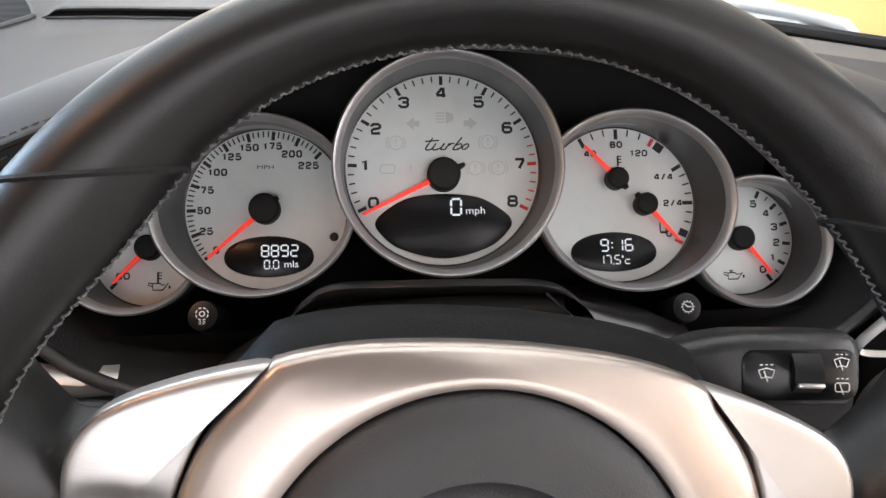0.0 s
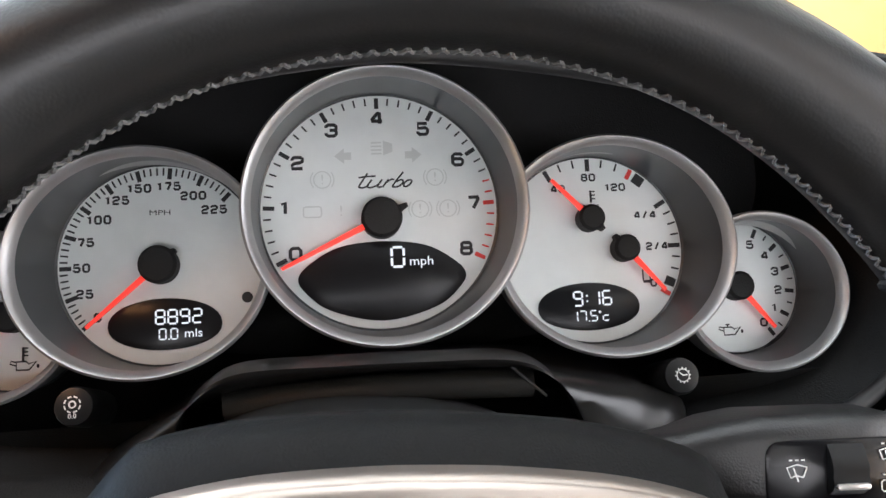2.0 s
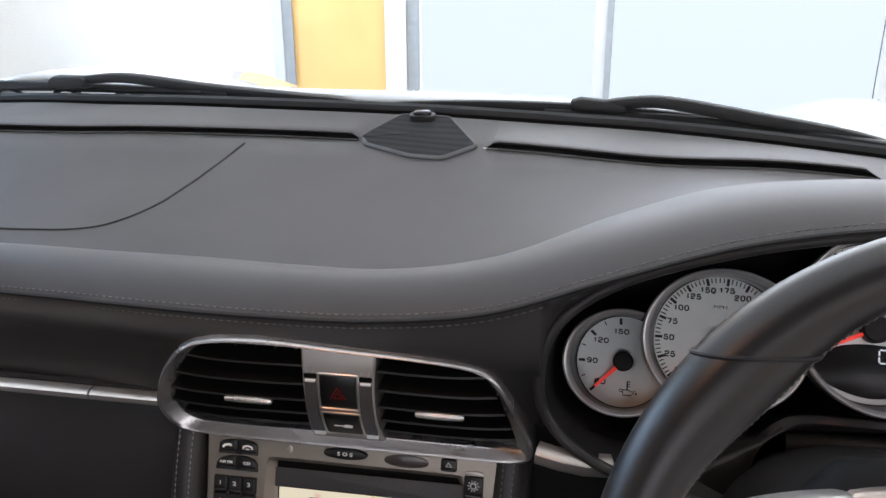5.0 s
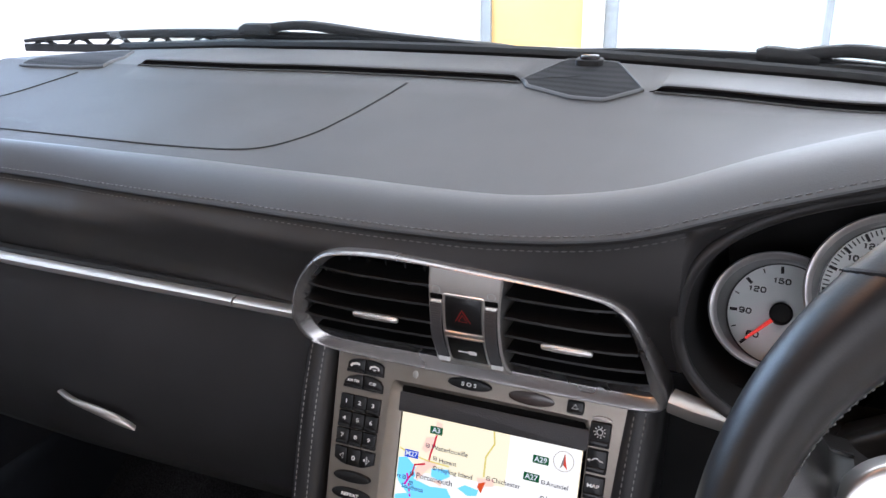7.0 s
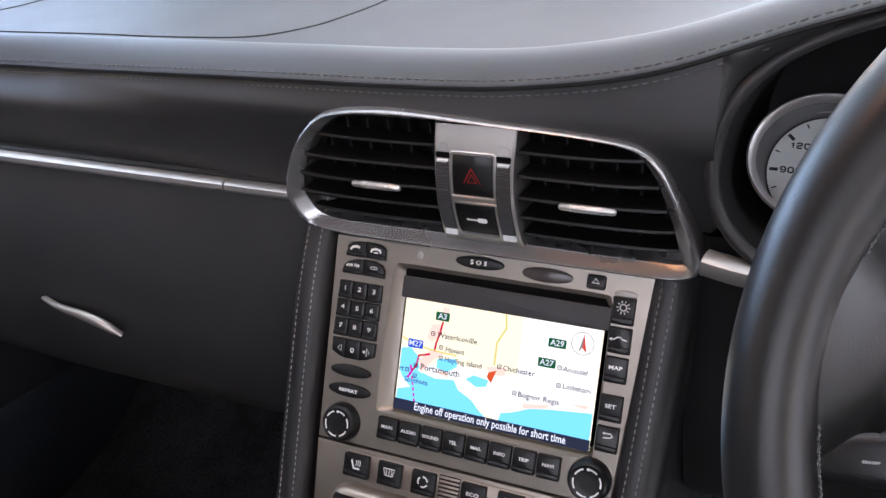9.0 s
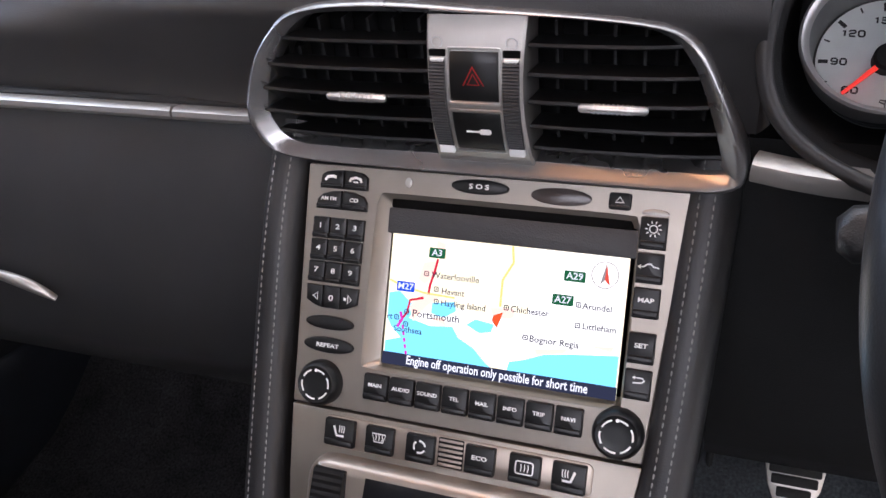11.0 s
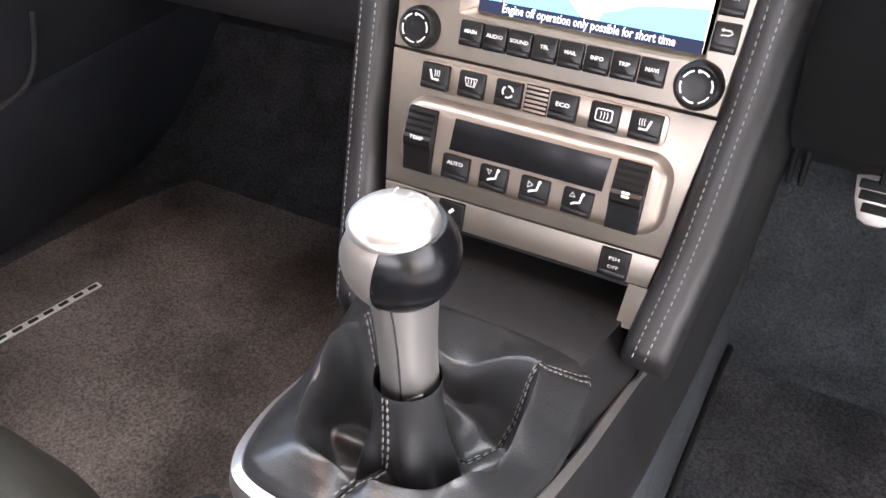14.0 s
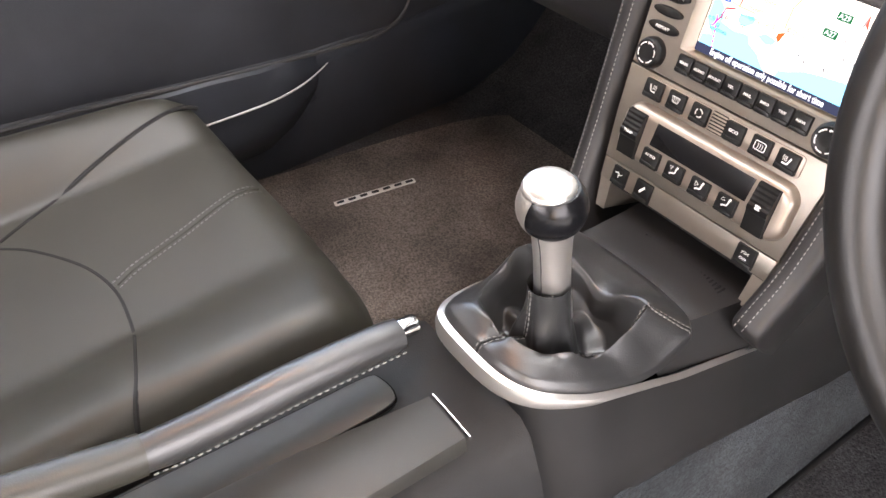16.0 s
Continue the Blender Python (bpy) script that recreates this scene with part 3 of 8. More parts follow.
VENT_OUT = [(-0.1315, -0.0108), (-0.1212, 0.0160), (-0.1034, 0.0361), (-0.0859, 0.0431), (-0.0600, 0.0456), (-0.0327, 0.0453), (0.0023, 0.0433), (0.0356, 0.0415), (0.0672, 0.0389), (0.0860, 0.0350), (0.0965, 0.0262), (0.1050, 0.0100), (0.1140, -0.0096), (0.1186, -0.0240),
            (0.1180, -0.0330), (0.1130, -0.0382), (0.1000, -0.0398), (0.0105, -0.0398), (-0.0482, -0.0396), (-0.1000, -0.0385), (-0.1215, -0.0340), (-0.1295, -0.0250)]
VENT_IN = [(-0.1205, -0.0070), (-0.1110, 0.0170), (-0.0945, 0.0345), (-0.0760, 0.0396), (-0.0280, 0.0398), (0.0222, 0.0384), (0.0640, 0.0352), (0.0820, 0.0305), (0.0925, 0.0190), (0.1000, 0.0010), (0.1055, -0.0170), (0.1075, -0.0280), (0.1030, -0.0322), (0.0209, -0.0320),
           (-0.0294, -0.0314), (-0.0841, -0.0318), (-0.1080, -0.0300), (-0.1185, -0.0210)]


def cut_clean(bm, outline, to2, back):
    """Opens a surface along an outline: drops what lies inside and draws the torn edge onto the outline."""
    within = {v: inside(to2(v.co), outline) for v in bm.verts}
    bmesh.ops.delete(bm, geom=[f for f in bm.faces if all(within[v] for v in f.verts)], context="FACES_ONLY")
    bmesh.ops.delete(bm, geom=[v for v in bm.verts if not v.link_faces], context="VERTS")
    fine_ = [Vector(a).lerp(Vector(b), k / 6) for a, b in zip(outline, outline[1:] + outline[:1]) for k in range(6)]
    for v in bm.verts:
        if within.get(v):
            q = Vector(to2(v.co))
            v.co = back(v.co, min(fine_, key=lambda c: (c - q).length_squared))
    return bm


def inside(p, poly):
    n, hit = len(poly), False
    for i in range(n):
        a, b = poly[i], poly[i - 1]
        if (a[1] > p[1]) != (b[1] > p[1]) and p[0] < (b[0] - a[0]) * (p[1] - a[1]) / (b[1] - a[1]) + a[0]:
            hit = not hit
    return hit


# ---------------------------------------------------------------- dashboard
SEAM = [(-0.72, 0.530, 0.806), (-0.4, 0.497, 0.816), (-0.33, 0.487, 0.818), (-0.26, 0.478, 0.820), (-0.19, 0.470, 0.822), (-0.12, 0.461, 0.824), (-0.05, 0.457, 0.825),
        (0.02, 0.455, 0.828), (0.09, 0.453, 0.839), (0.16, 0.458, 0.863), (0.23, 0.470, 0.882), (0.3, 0.476, 0.893), (0.35, 0.476, 0.893), (0.42, 0.470, 0.882),
        (0.49, 0.458, 0.862), (0.56, 0.450, 0.836), (0.63, 0.450, 0.822), (0.72, 0.452, 0.815)]
CREASE = [(-0.72, 0.548, 0.822), (-0.4, 0.531, 0.829), (-0.33, 0.531, 0.829), (-0.26, 0.532, 0.829), (-0.19, 0.532, 0.828), (-0.12, 0.531, 0.828), (-0.05, 0.524, 0.829),
          (0.02, 0.516, 0.833), (0.09, 0.522, 0.845), (0.16, 0.555, 0.865), (0.23, 0.586, 0.879), (0.3, 0.603, 0.882), (0.35, 0.603, 0.882), (0.42, 0.586, 0.877),
          (0.49, 0.555, 0.862), (0.56, 0.522, 0.843), (0.63, 0.510, 0.830), (0.72, 0.500, 0.820)]
SLOT = [(-0.72, 0.772, 0.858), (-0.4, 0.757, 0.863), (-0.3, 0.765, 0.864), (-0.2, 0.769, 0.864), (-0.1, 0.763, 0.865), (0.0, 0.747, 0.866), (0.1, 0.722, 0.868),
        (0.2, 0.690, 0.869), (0.3, 0.668, 0.874), (0.4, 0.648, 0.870), (0.5, 0.630, 0.858), (0.6, 0.60, 0.845), (0.72, 0.57, 0.832)]


def smooth_table(table):
    """The same rows, eased through a smooth curve and resampled finely."""
    pts = spline([Vector(r) for r in table], 8)
    return [(p.x, p.y, p.z) for p in pts]


SEAM_S, CREASE_S, SLOT_S, COWL_S = (smooth_table(t) for t in (SEAM, CREASE, SLOT, COWL))


def at(table, x):
    return Vector((x, interp(x, table, 1), interp(x, table, 2)))


dash = thing("dashboard", pose(0, 0.6, 0.8), "dark grey leather dashboard with a seamed front edge and black lower face", "dashboard", kind="structure")
XS = [-0.74 + 1.46 * i / 146 for i in range(147)]


def dash_part(name, bm, mat, label="", smooth=40):
    return part(name, world_bm(bm, dash), mat, dash, label, smooth)


def top_point(x, f):
    """On the flat top pad: f = 0 at the crease, 1 at the defroster line, 2 at the windscreen."""
    c, s, w = at(CREASE_S, x), at(SLOT_S, x), at(COWL_S, x)
    if f <= 1:
        p = c.lerp(s, f)
        p.z += -0.004 * math.sin(math.pi * f)
    else:
        p = s.lerp(w, f - 1)
    return p


SLOTS = ((-0.520, -0.066), (0.052, 0.360))


def slot_step(x):
    """How far the rear deck stands over the front pad at the defroster slots."""
    best = 0.0
    for a, b in SLOTS:
        k = max(0.0, min(1.0, (x - a) / 0.011, (b - x) / 0.011))
        best = max(best, k * k * (3 - 2 * k))
    return 0.0066 * best


def deck_point(x, f):
    """On the rear deck: f = 0 at the slots' rear lip, 1 at the windscreen."""
    p = top_point(x, 1 + f)
    p.z += slot_step(x) * (1 - f) ** 1.5
    p.y += 0.004 * slot_step(x) / 0.0066 * (1 - f)
    return p


# top pad: from the slots to the crease, and the rear deck behind them
XD = sorted(XS + [a + d for ab in SLOTS for a in ab for d in (-0.018, -0.012, -0.006, 0.004, 0.008, 0.013, 0.018)])
bm = B()
loft(bm, [[top_point(x, f) - V(0, 0, 0.0015 * slot_step(x) / 0.0066 if f > 0.99 else 0.0) for x in XD] for f in (1.0, 0.985, 0.8, 0.6, 0.4, 0.2, 0.08, 0.02, 0.0)], closed=False)
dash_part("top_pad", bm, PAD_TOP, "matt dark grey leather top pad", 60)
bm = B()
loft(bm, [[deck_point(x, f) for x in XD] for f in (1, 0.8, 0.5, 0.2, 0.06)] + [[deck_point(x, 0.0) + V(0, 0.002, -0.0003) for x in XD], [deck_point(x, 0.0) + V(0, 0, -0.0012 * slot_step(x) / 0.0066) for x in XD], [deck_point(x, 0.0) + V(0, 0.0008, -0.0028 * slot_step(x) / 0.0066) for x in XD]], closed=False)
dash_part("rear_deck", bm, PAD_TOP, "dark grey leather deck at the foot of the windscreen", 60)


def roll_point(x, f):
    """On the padded roll: f = 0 at the crease, 1 at the seam."""
    c, s = at(CREASE_S, x), at(SEAM_S, x)
    p = c.lerp(s, f)
    h = 0.010 * math.sin(math.pi * min(1, f * 1.02)) ** 0.8 + 0.010 * f * f
    p.z += h - 0.010 * f ** 6
    p.y -= 0.006 * f ** 3
    return p


FS = (0, 0.06, 0.15, 0.3, 0.45, 0.6, 0.75, 0.86, 0.94, 1.0)
bm = B()
loft(bm, [[roll_point(x, f) for x in XS] for f in FS], closed=False)
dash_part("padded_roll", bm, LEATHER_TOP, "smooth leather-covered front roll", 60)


def edge(x):
    return roll_point(x, 1.0)


# seam: a sunken line with threads on both sides
bm = B()
sweep(bm, [edge(x) + V(0, -0.0005, -0.0015) for x in XS], circle(0.0016, 6), up=(0, -0.5, 0.85))
dash_part("seam_piping", bm, PLASTIC_MATT, "dark seam along the front edge")
bm = B()
fine = [-0.72 + 1.30 * i / 400 for i in range(401)]
stitches(bm, [roll_point(x, 0.972) + V(0, -0.0003, 0.0003) for x in fine], 0.0034, 0.0016, 0.00042)
th1 = dash_part("stitching", bm, THREAD_DASH, "fine stitching along the seam")
th1["kind"] = "stuff"
bm = B()
stitches(bm, [edge(x) + V(0, 0.0006, -0.0062) for x in fine if x < 0.14], 0.0034, 0.0016, 0.00042)
th2 = dash_part("stitching", bm, THREAD_DASH, "fine stitching along the seam")
th2["kind"] = "stuff"


# the mouth of the instrument binnacle
MOUTH = spline([(0.535, 0.452, 0.800), (0.520, 0.456, 0.840), (0.49, 0.462, 0.853), (0.42, 0.474, 0.874), (0.35, 0.480, 0.885), (0.30, 0.480, 0.885), (0.23, 0.474, 0.874), (0.165, 0.462, 0.856),
                (0.130, 0.456, 0.830), (0.120, 0.455, 0.795), (0.128, 0.454, 0.765), (0.155, 0.446, 0.745), (0.20, 0.438, 0.733), (0.27, 0.430, 0.725), (0.38, 0.430, 0.724), (0.45, 0.438, 0.730), (0.50, 0.446, 0.745), (0.528, 0.450, 0.768)], 6, True)


# face below the seam
def face_point(x, k):
    e = edge(x)
    dy = max(0.0, e.y - 0.4515) * (1 - 0.12 * k)
    q = max(0.0, min(1.0, (e.y - 0.4515) / 0.03))
    ease = q * q * (3 - 2 * q)
    prof = ((e.y, e.z), (e.y + 0.0012, e.z - 0.004), ((0.4485 + dy) * (1 - ease) + (e.y - 0.0015) * ease, min(0.806, e.z - 0.012)), (0.4545 + dy, 0.791), (0.4615 + dy, 0.773), (0.4690 + dy, 0.754))
    y, z = prof[k]
    return Vector((x, y - (0.0028 * k * min(1.0, (x - 0.1195) / 0.03) if 0.1195 < x < 0.2 else 0.0), z))


XF = [-0.74 + 0.8605 * i / 359 for i in range(360)]


def face_run(x, n=30):
    return spline([face_point(x, k) for k in range(6)], n // 5)


cols = [face_run(x) for x in XF]
bm = B()
loft(bm, [[c[k] for c in cols] for k in range(len(cols[0]))], closed=False)
vi, hole = VENT.inverted(), [(p.x * 0.985, p.y * 0.98) for p in spline([(a, b, 0) for a, b in VENT_OUT], 6, True)]
cut_clean(bm, hole, lambda c: (vi @ c)[:2], lambda c, q: VENT @ V(q.x, q.y, (vi @ c).z))
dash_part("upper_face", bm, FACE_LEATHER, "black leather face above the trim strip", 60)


def even(pts, n):
    """n points at even steps along a run of points."""
    d = [0.0]
    for a, b in zip(pts, pts[1:]):
        d.append(d[-1] + (b - a).length)
    out = []
    for k in range(n):
        w = d[-1] * k / (n - 1)
        i = max(0, min(len(pts) - 2, next((q for q in range(len(pts) - 1) if d[q + 1] >= w), len(pts) - 2)))
        out.append(pts[i].lerp(pts[i + 1], (w - d[i]) / max(1e-9, d[i + 1] - d[i])))
    return out


# smooth leather between the face and the mouth of the binnacle
BESIDE = 0.1205
i_top = min(range(len(MOUTH)), key=lambda q: (MOUTH[q].x - 0.165) ** 2 + (MOUTH[q].z - 0.856) ** 2)
i_low = min(range(len(MOUTH)), key=lambda q: (MOUTH[q].x - 0.128) ** 2 + (MOUTH[q].z - 0.765) ** 2)
run_in = even(MOUTH[i_top:i_low + 1], 48)
run_out = even([edge(0.165 - (0.165 - BESIDE) * k / 12) for k in range(13)] + face_run(BESIDE)[1:], 48)
bm = B()
loft(bm, [run_out] + [[a.lerp(b, f) + V(0, -0.004 * math.sin(math.pi * f) * min(1.0, (a - b).length / 0.02) + 0.006 * f ** 4, 0) for a, b in zip(run_out, run_in)] for f in (0.2, 0.4, 0.6, 0.8, 1.0)], closed=False)
dash_part("mouth_surround", bm, FACE_LEATHER, "black leather drawn round the instrument opening", 60)
# lower face with the glovebox lid
LOWER = ((0.473, 0.748), (0.470, 0.735), (0.468, 0.70), (0.470, 0.64), (0.480, 0.59), (0.505, 0.555), (0.56, 0.535), (0.68, 0.53))


def lower_point(x, k):
    y, z = LOWER[k]
    bulge = 0.010 * max(0.0, 1 - ((x + 0.42) / 0.30) ** 2) * (1 if 1 < k < 5 else 0.3)
    return Vector((x, y - bulge + 0.05 * max(0, -0.40 - x), z))


XL = [x for x in XS if x <= -0.119]
bm = B()
loft(bm, [[lower_point(x, k) for x in XL] for k in range(8)], closed=False)
dash_part("glovebox_lid", bm, GLOVEBOX, "black grained glovebox lid", 60)
# shadow gap between face and lid
bm = B()
sweep(bm, [Vector((x, 0.477 + 0.05 * max(0, -0.40 - x), 0.750)) for x in XL], rrect(0.012, 0.012, 0.002, n=1))
dash_part("trim_recess", bm, PLASTIC_MATT)
# under the driver's side: knee panel right of the stack
bm = B()
loft(bm, [[Vector((x, y, z)) for x in (0.112, 0.18, 0.25, 0.33, 0.41, 0.49, 0.56, 0.63, 0.72)] for y, z in ((0.47, 0.752), (0.478, 0.735), (0.492, 0.68), (0.515, 0.61), (0.555, 0.54), (0.62, 0.49), (0.74, 0.46))], closed=False)
dash_part("knee_panel", bm, PLASTIC_MATT, "black panel below the steering column", 60)
# right end face beside the instruments
bm = B()
loft(bm, [[face_point(x, k) + V(0, -0.0 if k < 3 else -0.02 * (k - 2) / 3, 0) for x in XS if x >= 0.535] for k in range(6)], closed=False)
dash_part("end_face", bm, LEATHER, "black leather face at the dashboard's end", 60)
bm = B()
loft(bm, [[Vector((x, y, z)) for x in (0.532, 0.56, 0.62, 0.72)] for y, z in ((0.462, 0.757), (0.455, 0.74), (0.455, 0.69), (0.48, 0.64), (0.56, 0.60))], closed=False)
dash_part("end_lower_face", bm, PLASTIC, "black plastic face below the dashboard's end", 60)
# fire-wall side closing under the dashboard
bm = B()
box(bm, (0, 0.905, 0.46), (1.5, 0.02, 0.60))
dash_part("bulkhead", bm, PLASTIC_MATT, smooth=0)

# unseen kick panel, added to keep side light out of the driver's footwell
bm = B()
slab(bm, [(0.44, 0.17), (0.92, 0.17), (0.92, 0.74), (0.60, 0.76), (0.46, 0.72)], 0, 0.03, 0.004, m=Matrix(((0, 0, 1, 0.715), (1, 0, 0, 0), (0, 1, 0, 0), (0, 0, 0, 1))))
dash_part("kick_shade_panel", bm, PLASTIC_MATT, "unseen black panel beside the footwell, added to block side light")

# airbag lid outline: a pressed groove
outline = [(-0.66, 0.14), (-0.50, 0.125), (-0.40, 0.115), (-0.33, 0.11), (-0.28, 0.115), (-0.247, 0.135), (-0.224, 0.195), (-0.206, 0.34), (-0.196, 0.53), (-0.188, 0.72), (-0.180, 0.92)]
gro = spline([(a, b, 0) for a, b in outline], 8)
bm = B()
sweep(bm, [top_point(p.x, p.y) + V(0, 0, 0.0002) for p in gro], [(-0.0014, -0.0012), (0.0014, -0.0012), (0.0009, 0.0005), (0, 0.0001), (-0.0009, 0.0005)], up=(0, -0.1, 1))
dash_part("airbag_seam", bm, PLASTIC_MATT, "pressed outline of the airbag lid")
gro2 = spline([(-0.66, 0.14, 0), (-0.628, 0.40, 0), (-0.607, 0.56, 0), (-0.582, 0.86, 0)], 8)
bm = B()
sweep(bm, [top_point(p.x, p.y) + V(0, 0, 0.0002) for p in gro2], [(-0.0014, -0.0012), (0.0014, -0.0012), (0.0009, 0.0005), (0, 0.0001), (-0.0009, 0.0005)], up=(0, -0.1, 1))
dash_part("airbag_seam", bm, PLASTIC_MATT, "pressed outline of the airbag lid")
# pressed word on the lid
bm = B()
write(bm, "AIRBAG", 0.012, 0, 0, 0.0006, m=Matrix.Translation(top_point(-0.515, 0.235)) @ pose(0, 0, 0, 8, 0, -4))
dash_part("pressed_lettering", bm, PLASTIC_GREY, smooth=0)

# defroster slots: near-black sheets paint the shade in the gaps under the rear deck's lip
for x0, x1 in SLOTS:
    run = [x0 + 0.003 + (x1 - x0 - 0.006) * i / 60 for i in range(61)]
    bm = B()
    loft(bm, [[top_point(x, 1.0) + V(0, -0.0015, -0.0012) for x in run], [top_point(x, 1.0) + V(0, 0.0035, -0.0010) for x in run], [deck_point(x, 0.0) + V(0, 0.0030, -0.0014) for x in run]], closed=False)
    dash_part("defroster_slot", bm, VOID, "near-black sheet painting the shade in the defroster slot")
    bm = B()
    sweep(bm, [top_point(x, 1.0) + V(0, -0.0022, 0.0001) for x in run], circle(0.0011, 6), up=(0, 0, 1))
    dash_part("slot_lip", bm, PAD_TOP)


# speaker grilles, laid over the pad; the centre one carries the sun sensor
def grille(name, outline, label, sensor=None):
    """outline: corners as (x, place between crease and windscreen)."""
    base = top_point(*outline[0])
    sp = thing(name, Matrix.Translation(base), label, "speaker grille")
    pi_ = sp.matrix_world.inverted()
    ring = []
    for i, b in enumerate(outline):
        a, b, c = Vector(outline[i - 1]), Vector(b), Vector(outline[(i + 1) % len(outline)])
        ring += [b.lerp(a, 0.5), b.lerp(a, 0.28), b.lerp(a, 0.12), b.lerp(a, 0.035) * 0.5 + b.lerp(c, 0.035) * 0.5, b.lerp(c, 0.12), b.lerp(c, 0.28)]
    mid = sum(ring, Vector((0, 0))) / len(ring)

    def lay(k, lift):
        return [pi_ @ (top_point(*(mid + (q - mid) * k)) + V(0, 0, lift + slot_step(q.x) * 0.3)) for q in ring]
    bm = B()
    loft(bm, [lay(1.02, -0.004), lay(1.02, 0.0012), lay(1.0, 0.0026), lay(0.975, 0.0026), lay(0.965, 0.0016)])
    part("frame", bm, PLASTIC_GREY, sp, "slim dark frame")
    bm = B()
    loft(bm, [lay(k, 0.0018 + 0.0015 * (1 - k)) for k in (0.97, 0.75, 0.5, 0.25, 0.02)], cap1=True)
    part("mesh_panel", bm, GRILLE, sp, "dark perforated mesh", 60)
    if sensor:
        o = pi_ @ (top_point(*sensor) + V(0, 0, 0.004))
        up = pose(0, 0, 0, 7, 0, 0)
        bm = B()
        slab(bm, rrect(0.026, 0.016, 0.006), -0.004, 0.0030, 0.0015, m=Matrix.Translation(o) @ up)
        part("sensor_base", bm, PLASTIC_MATT, sp)
        bm = B()
        slab(bm, rrect(0.018, 0.010, 0.0045), 0.0026, 0.0062, 0.0025, m=Matrix.Translation(o) @ up)
        part("sensor_lens", bm, GLOSS_BLACK, sp, "black sun sensor lens")
    return sp


def mesh_material():
    m = material("speaker_mesh", (0.030, 0.030, 0.031), 0.85, spec=0.1)
    nt = m.node_tree
    tc = nt.nodes.new("ShaderNodeTexCoord")
    mp = nt.nodes.new("ShaderNodeMapping")
    mp.inputs["Rotation"].default_value = (0, 0, radians(45))
    ch = nt.nodes.new("ShaderNodeTexVoronoi")
    ch.inputs["Scale"].default_value = 420
    ch.inputs["Randomness"].default_value = 0.0
    nt.links.new(tc.outputs["Object"], mp.inputs["Vector"])
    nt.links.new(mp.outputs["Vector"], ch.inputs["Vector"])
    cr = nt.nodes.new("ShaderNodeValToRGB")
    cr.color_ramp.elements[0].position, cr.color_ramp.elements[1].position = 0.28, 0.42
    cr.color_ramp.elements[0].color = (0.004, 0.004, 0.004, 1)
    cr.color_ramp.elements[1].color = (0.026, 0.026, 0.027, 1)
    nt.links.new(ch.outputs["Distance"], cr.inputs["Fac"])
    nt.links.new(cr.outputs["Color"], nt.nodes["Principled BSDF"].inputs["Base Color"])
    return m


GRILLE = mesh_material()
grille("centre_speaker", [(-0.070, 1.03), (-0.060, 0.95), (-0.012, 0.87), (0.018, 0.87), (0.046, 1.00), (0.010, 1.95), (-0.040, 1.95)],
       "dark perforated speaker grille with a sun sensor on the dashboard", (-0.016, 1.80))
grille("side_speaker", [(-0.690, 0.90), (-0.600, 0.905), (-0.560, 0.94), (-0.585, 1.30), (-0.640, 1.72), (-0.690, 1.45)],
       "dark perforated speaker grille at the dashboard's outer corner")

# ---------------------------------------------------------------- silver trim strips and glovebox handle
for x0, x1, lab in ((-0.72, -0.1865, "long satin silver trim strip across the passenger's dashboard"), (-0.1850, -0.131, "short satin silver trim strip beside the centre vents")):
    bm = B()
    n = 24
    path = [(x0 + (x1 - x0) * i / n, 0.466 + 0.05 * max(0, -0.40 - (x0 + (x1 - x0) * i / n)), 0.7482 - 0.006 * (x0 + (x1 - x0) * i / n + 0.14)) for i in range(n + 1)]
    sweep(bm, path, [(-0.006, -0.0040), (0.0010, -0.0038), (0.0034, -0.0016), (0.0034, 0.0014), (0.0010, 0.0034), (-0.006, 0.0038)], up=(0, 0, 1))
    solid("trim_strip", bm, SATIN, lab, "trim", "silver trim strips")
bm = B()
sweep(bm, [(0.121, 0.452, 0.744), (0.135, 0.449, 0.7425), (0.15, 0.448, 0.741), (0.166, 0.452, 0.739)], [(-0.004, -0.006), (0.0035, -0.006), (0.006, -0.002), (0.006, 0.002), (0.003, 0.005), (-0.004, 0.006)], up=(0, 0, 1))
solid("trim_strip", bm, SILVER, "short satin silver trim strip between vents and steering column", "trim", "silver trim strips")

gh = thing("glovebox_handle", pose(-0.345, 0.452, 0.625), "curved satin silver glovebox handle on the black lid", "handle")
gi = gh.matrix_world.inverted()
bm = B()
sweep(bm, [gi @ p for p in spline([(-0.368, 0.458, 0.641), (-0.346, 0.451, 0.6405), (-0.320, 0.449, 0.6385), (-0.302, 0.450, 0.634), (-0.291, 0.457, 0.624)], 6)], lambda f: ellipse(0.0026 + 0.0010 * f, 0.0016 + 0.0026 * math.sin(math.pi * min(1, f * 1.02) ** 1.7), n=14))
part("grip", bm, SILVER, gh)

# underside of the hood, from the seam to the mouth of the binnacle
top_run = sorted([p for p in MOUTH if p.z > 0.796 and p.x > 0.163], key=lambda p: p.x)
bm = B()
e_run = [edge(max(0.163, min(0.545, p.x))) for p in top_run]
loft(bm, [e_run, [a.lerp(b, 0.5) + V(0, 0.001, 0.001) for a, b in zip(e_run, top_run)], [p + V(0, 0.004, 0) for p in top_run]], closed=False)
dash_part("hood_underside", bm, FACE_LEATHER, "black leather underside of the instrument hood", 60)

# ---------------------------------------------------------------- centre air vents
vent = thing("centre_air_vent", VENT, "pair of black louvred air vents in one rounded silver frame", "air vent")


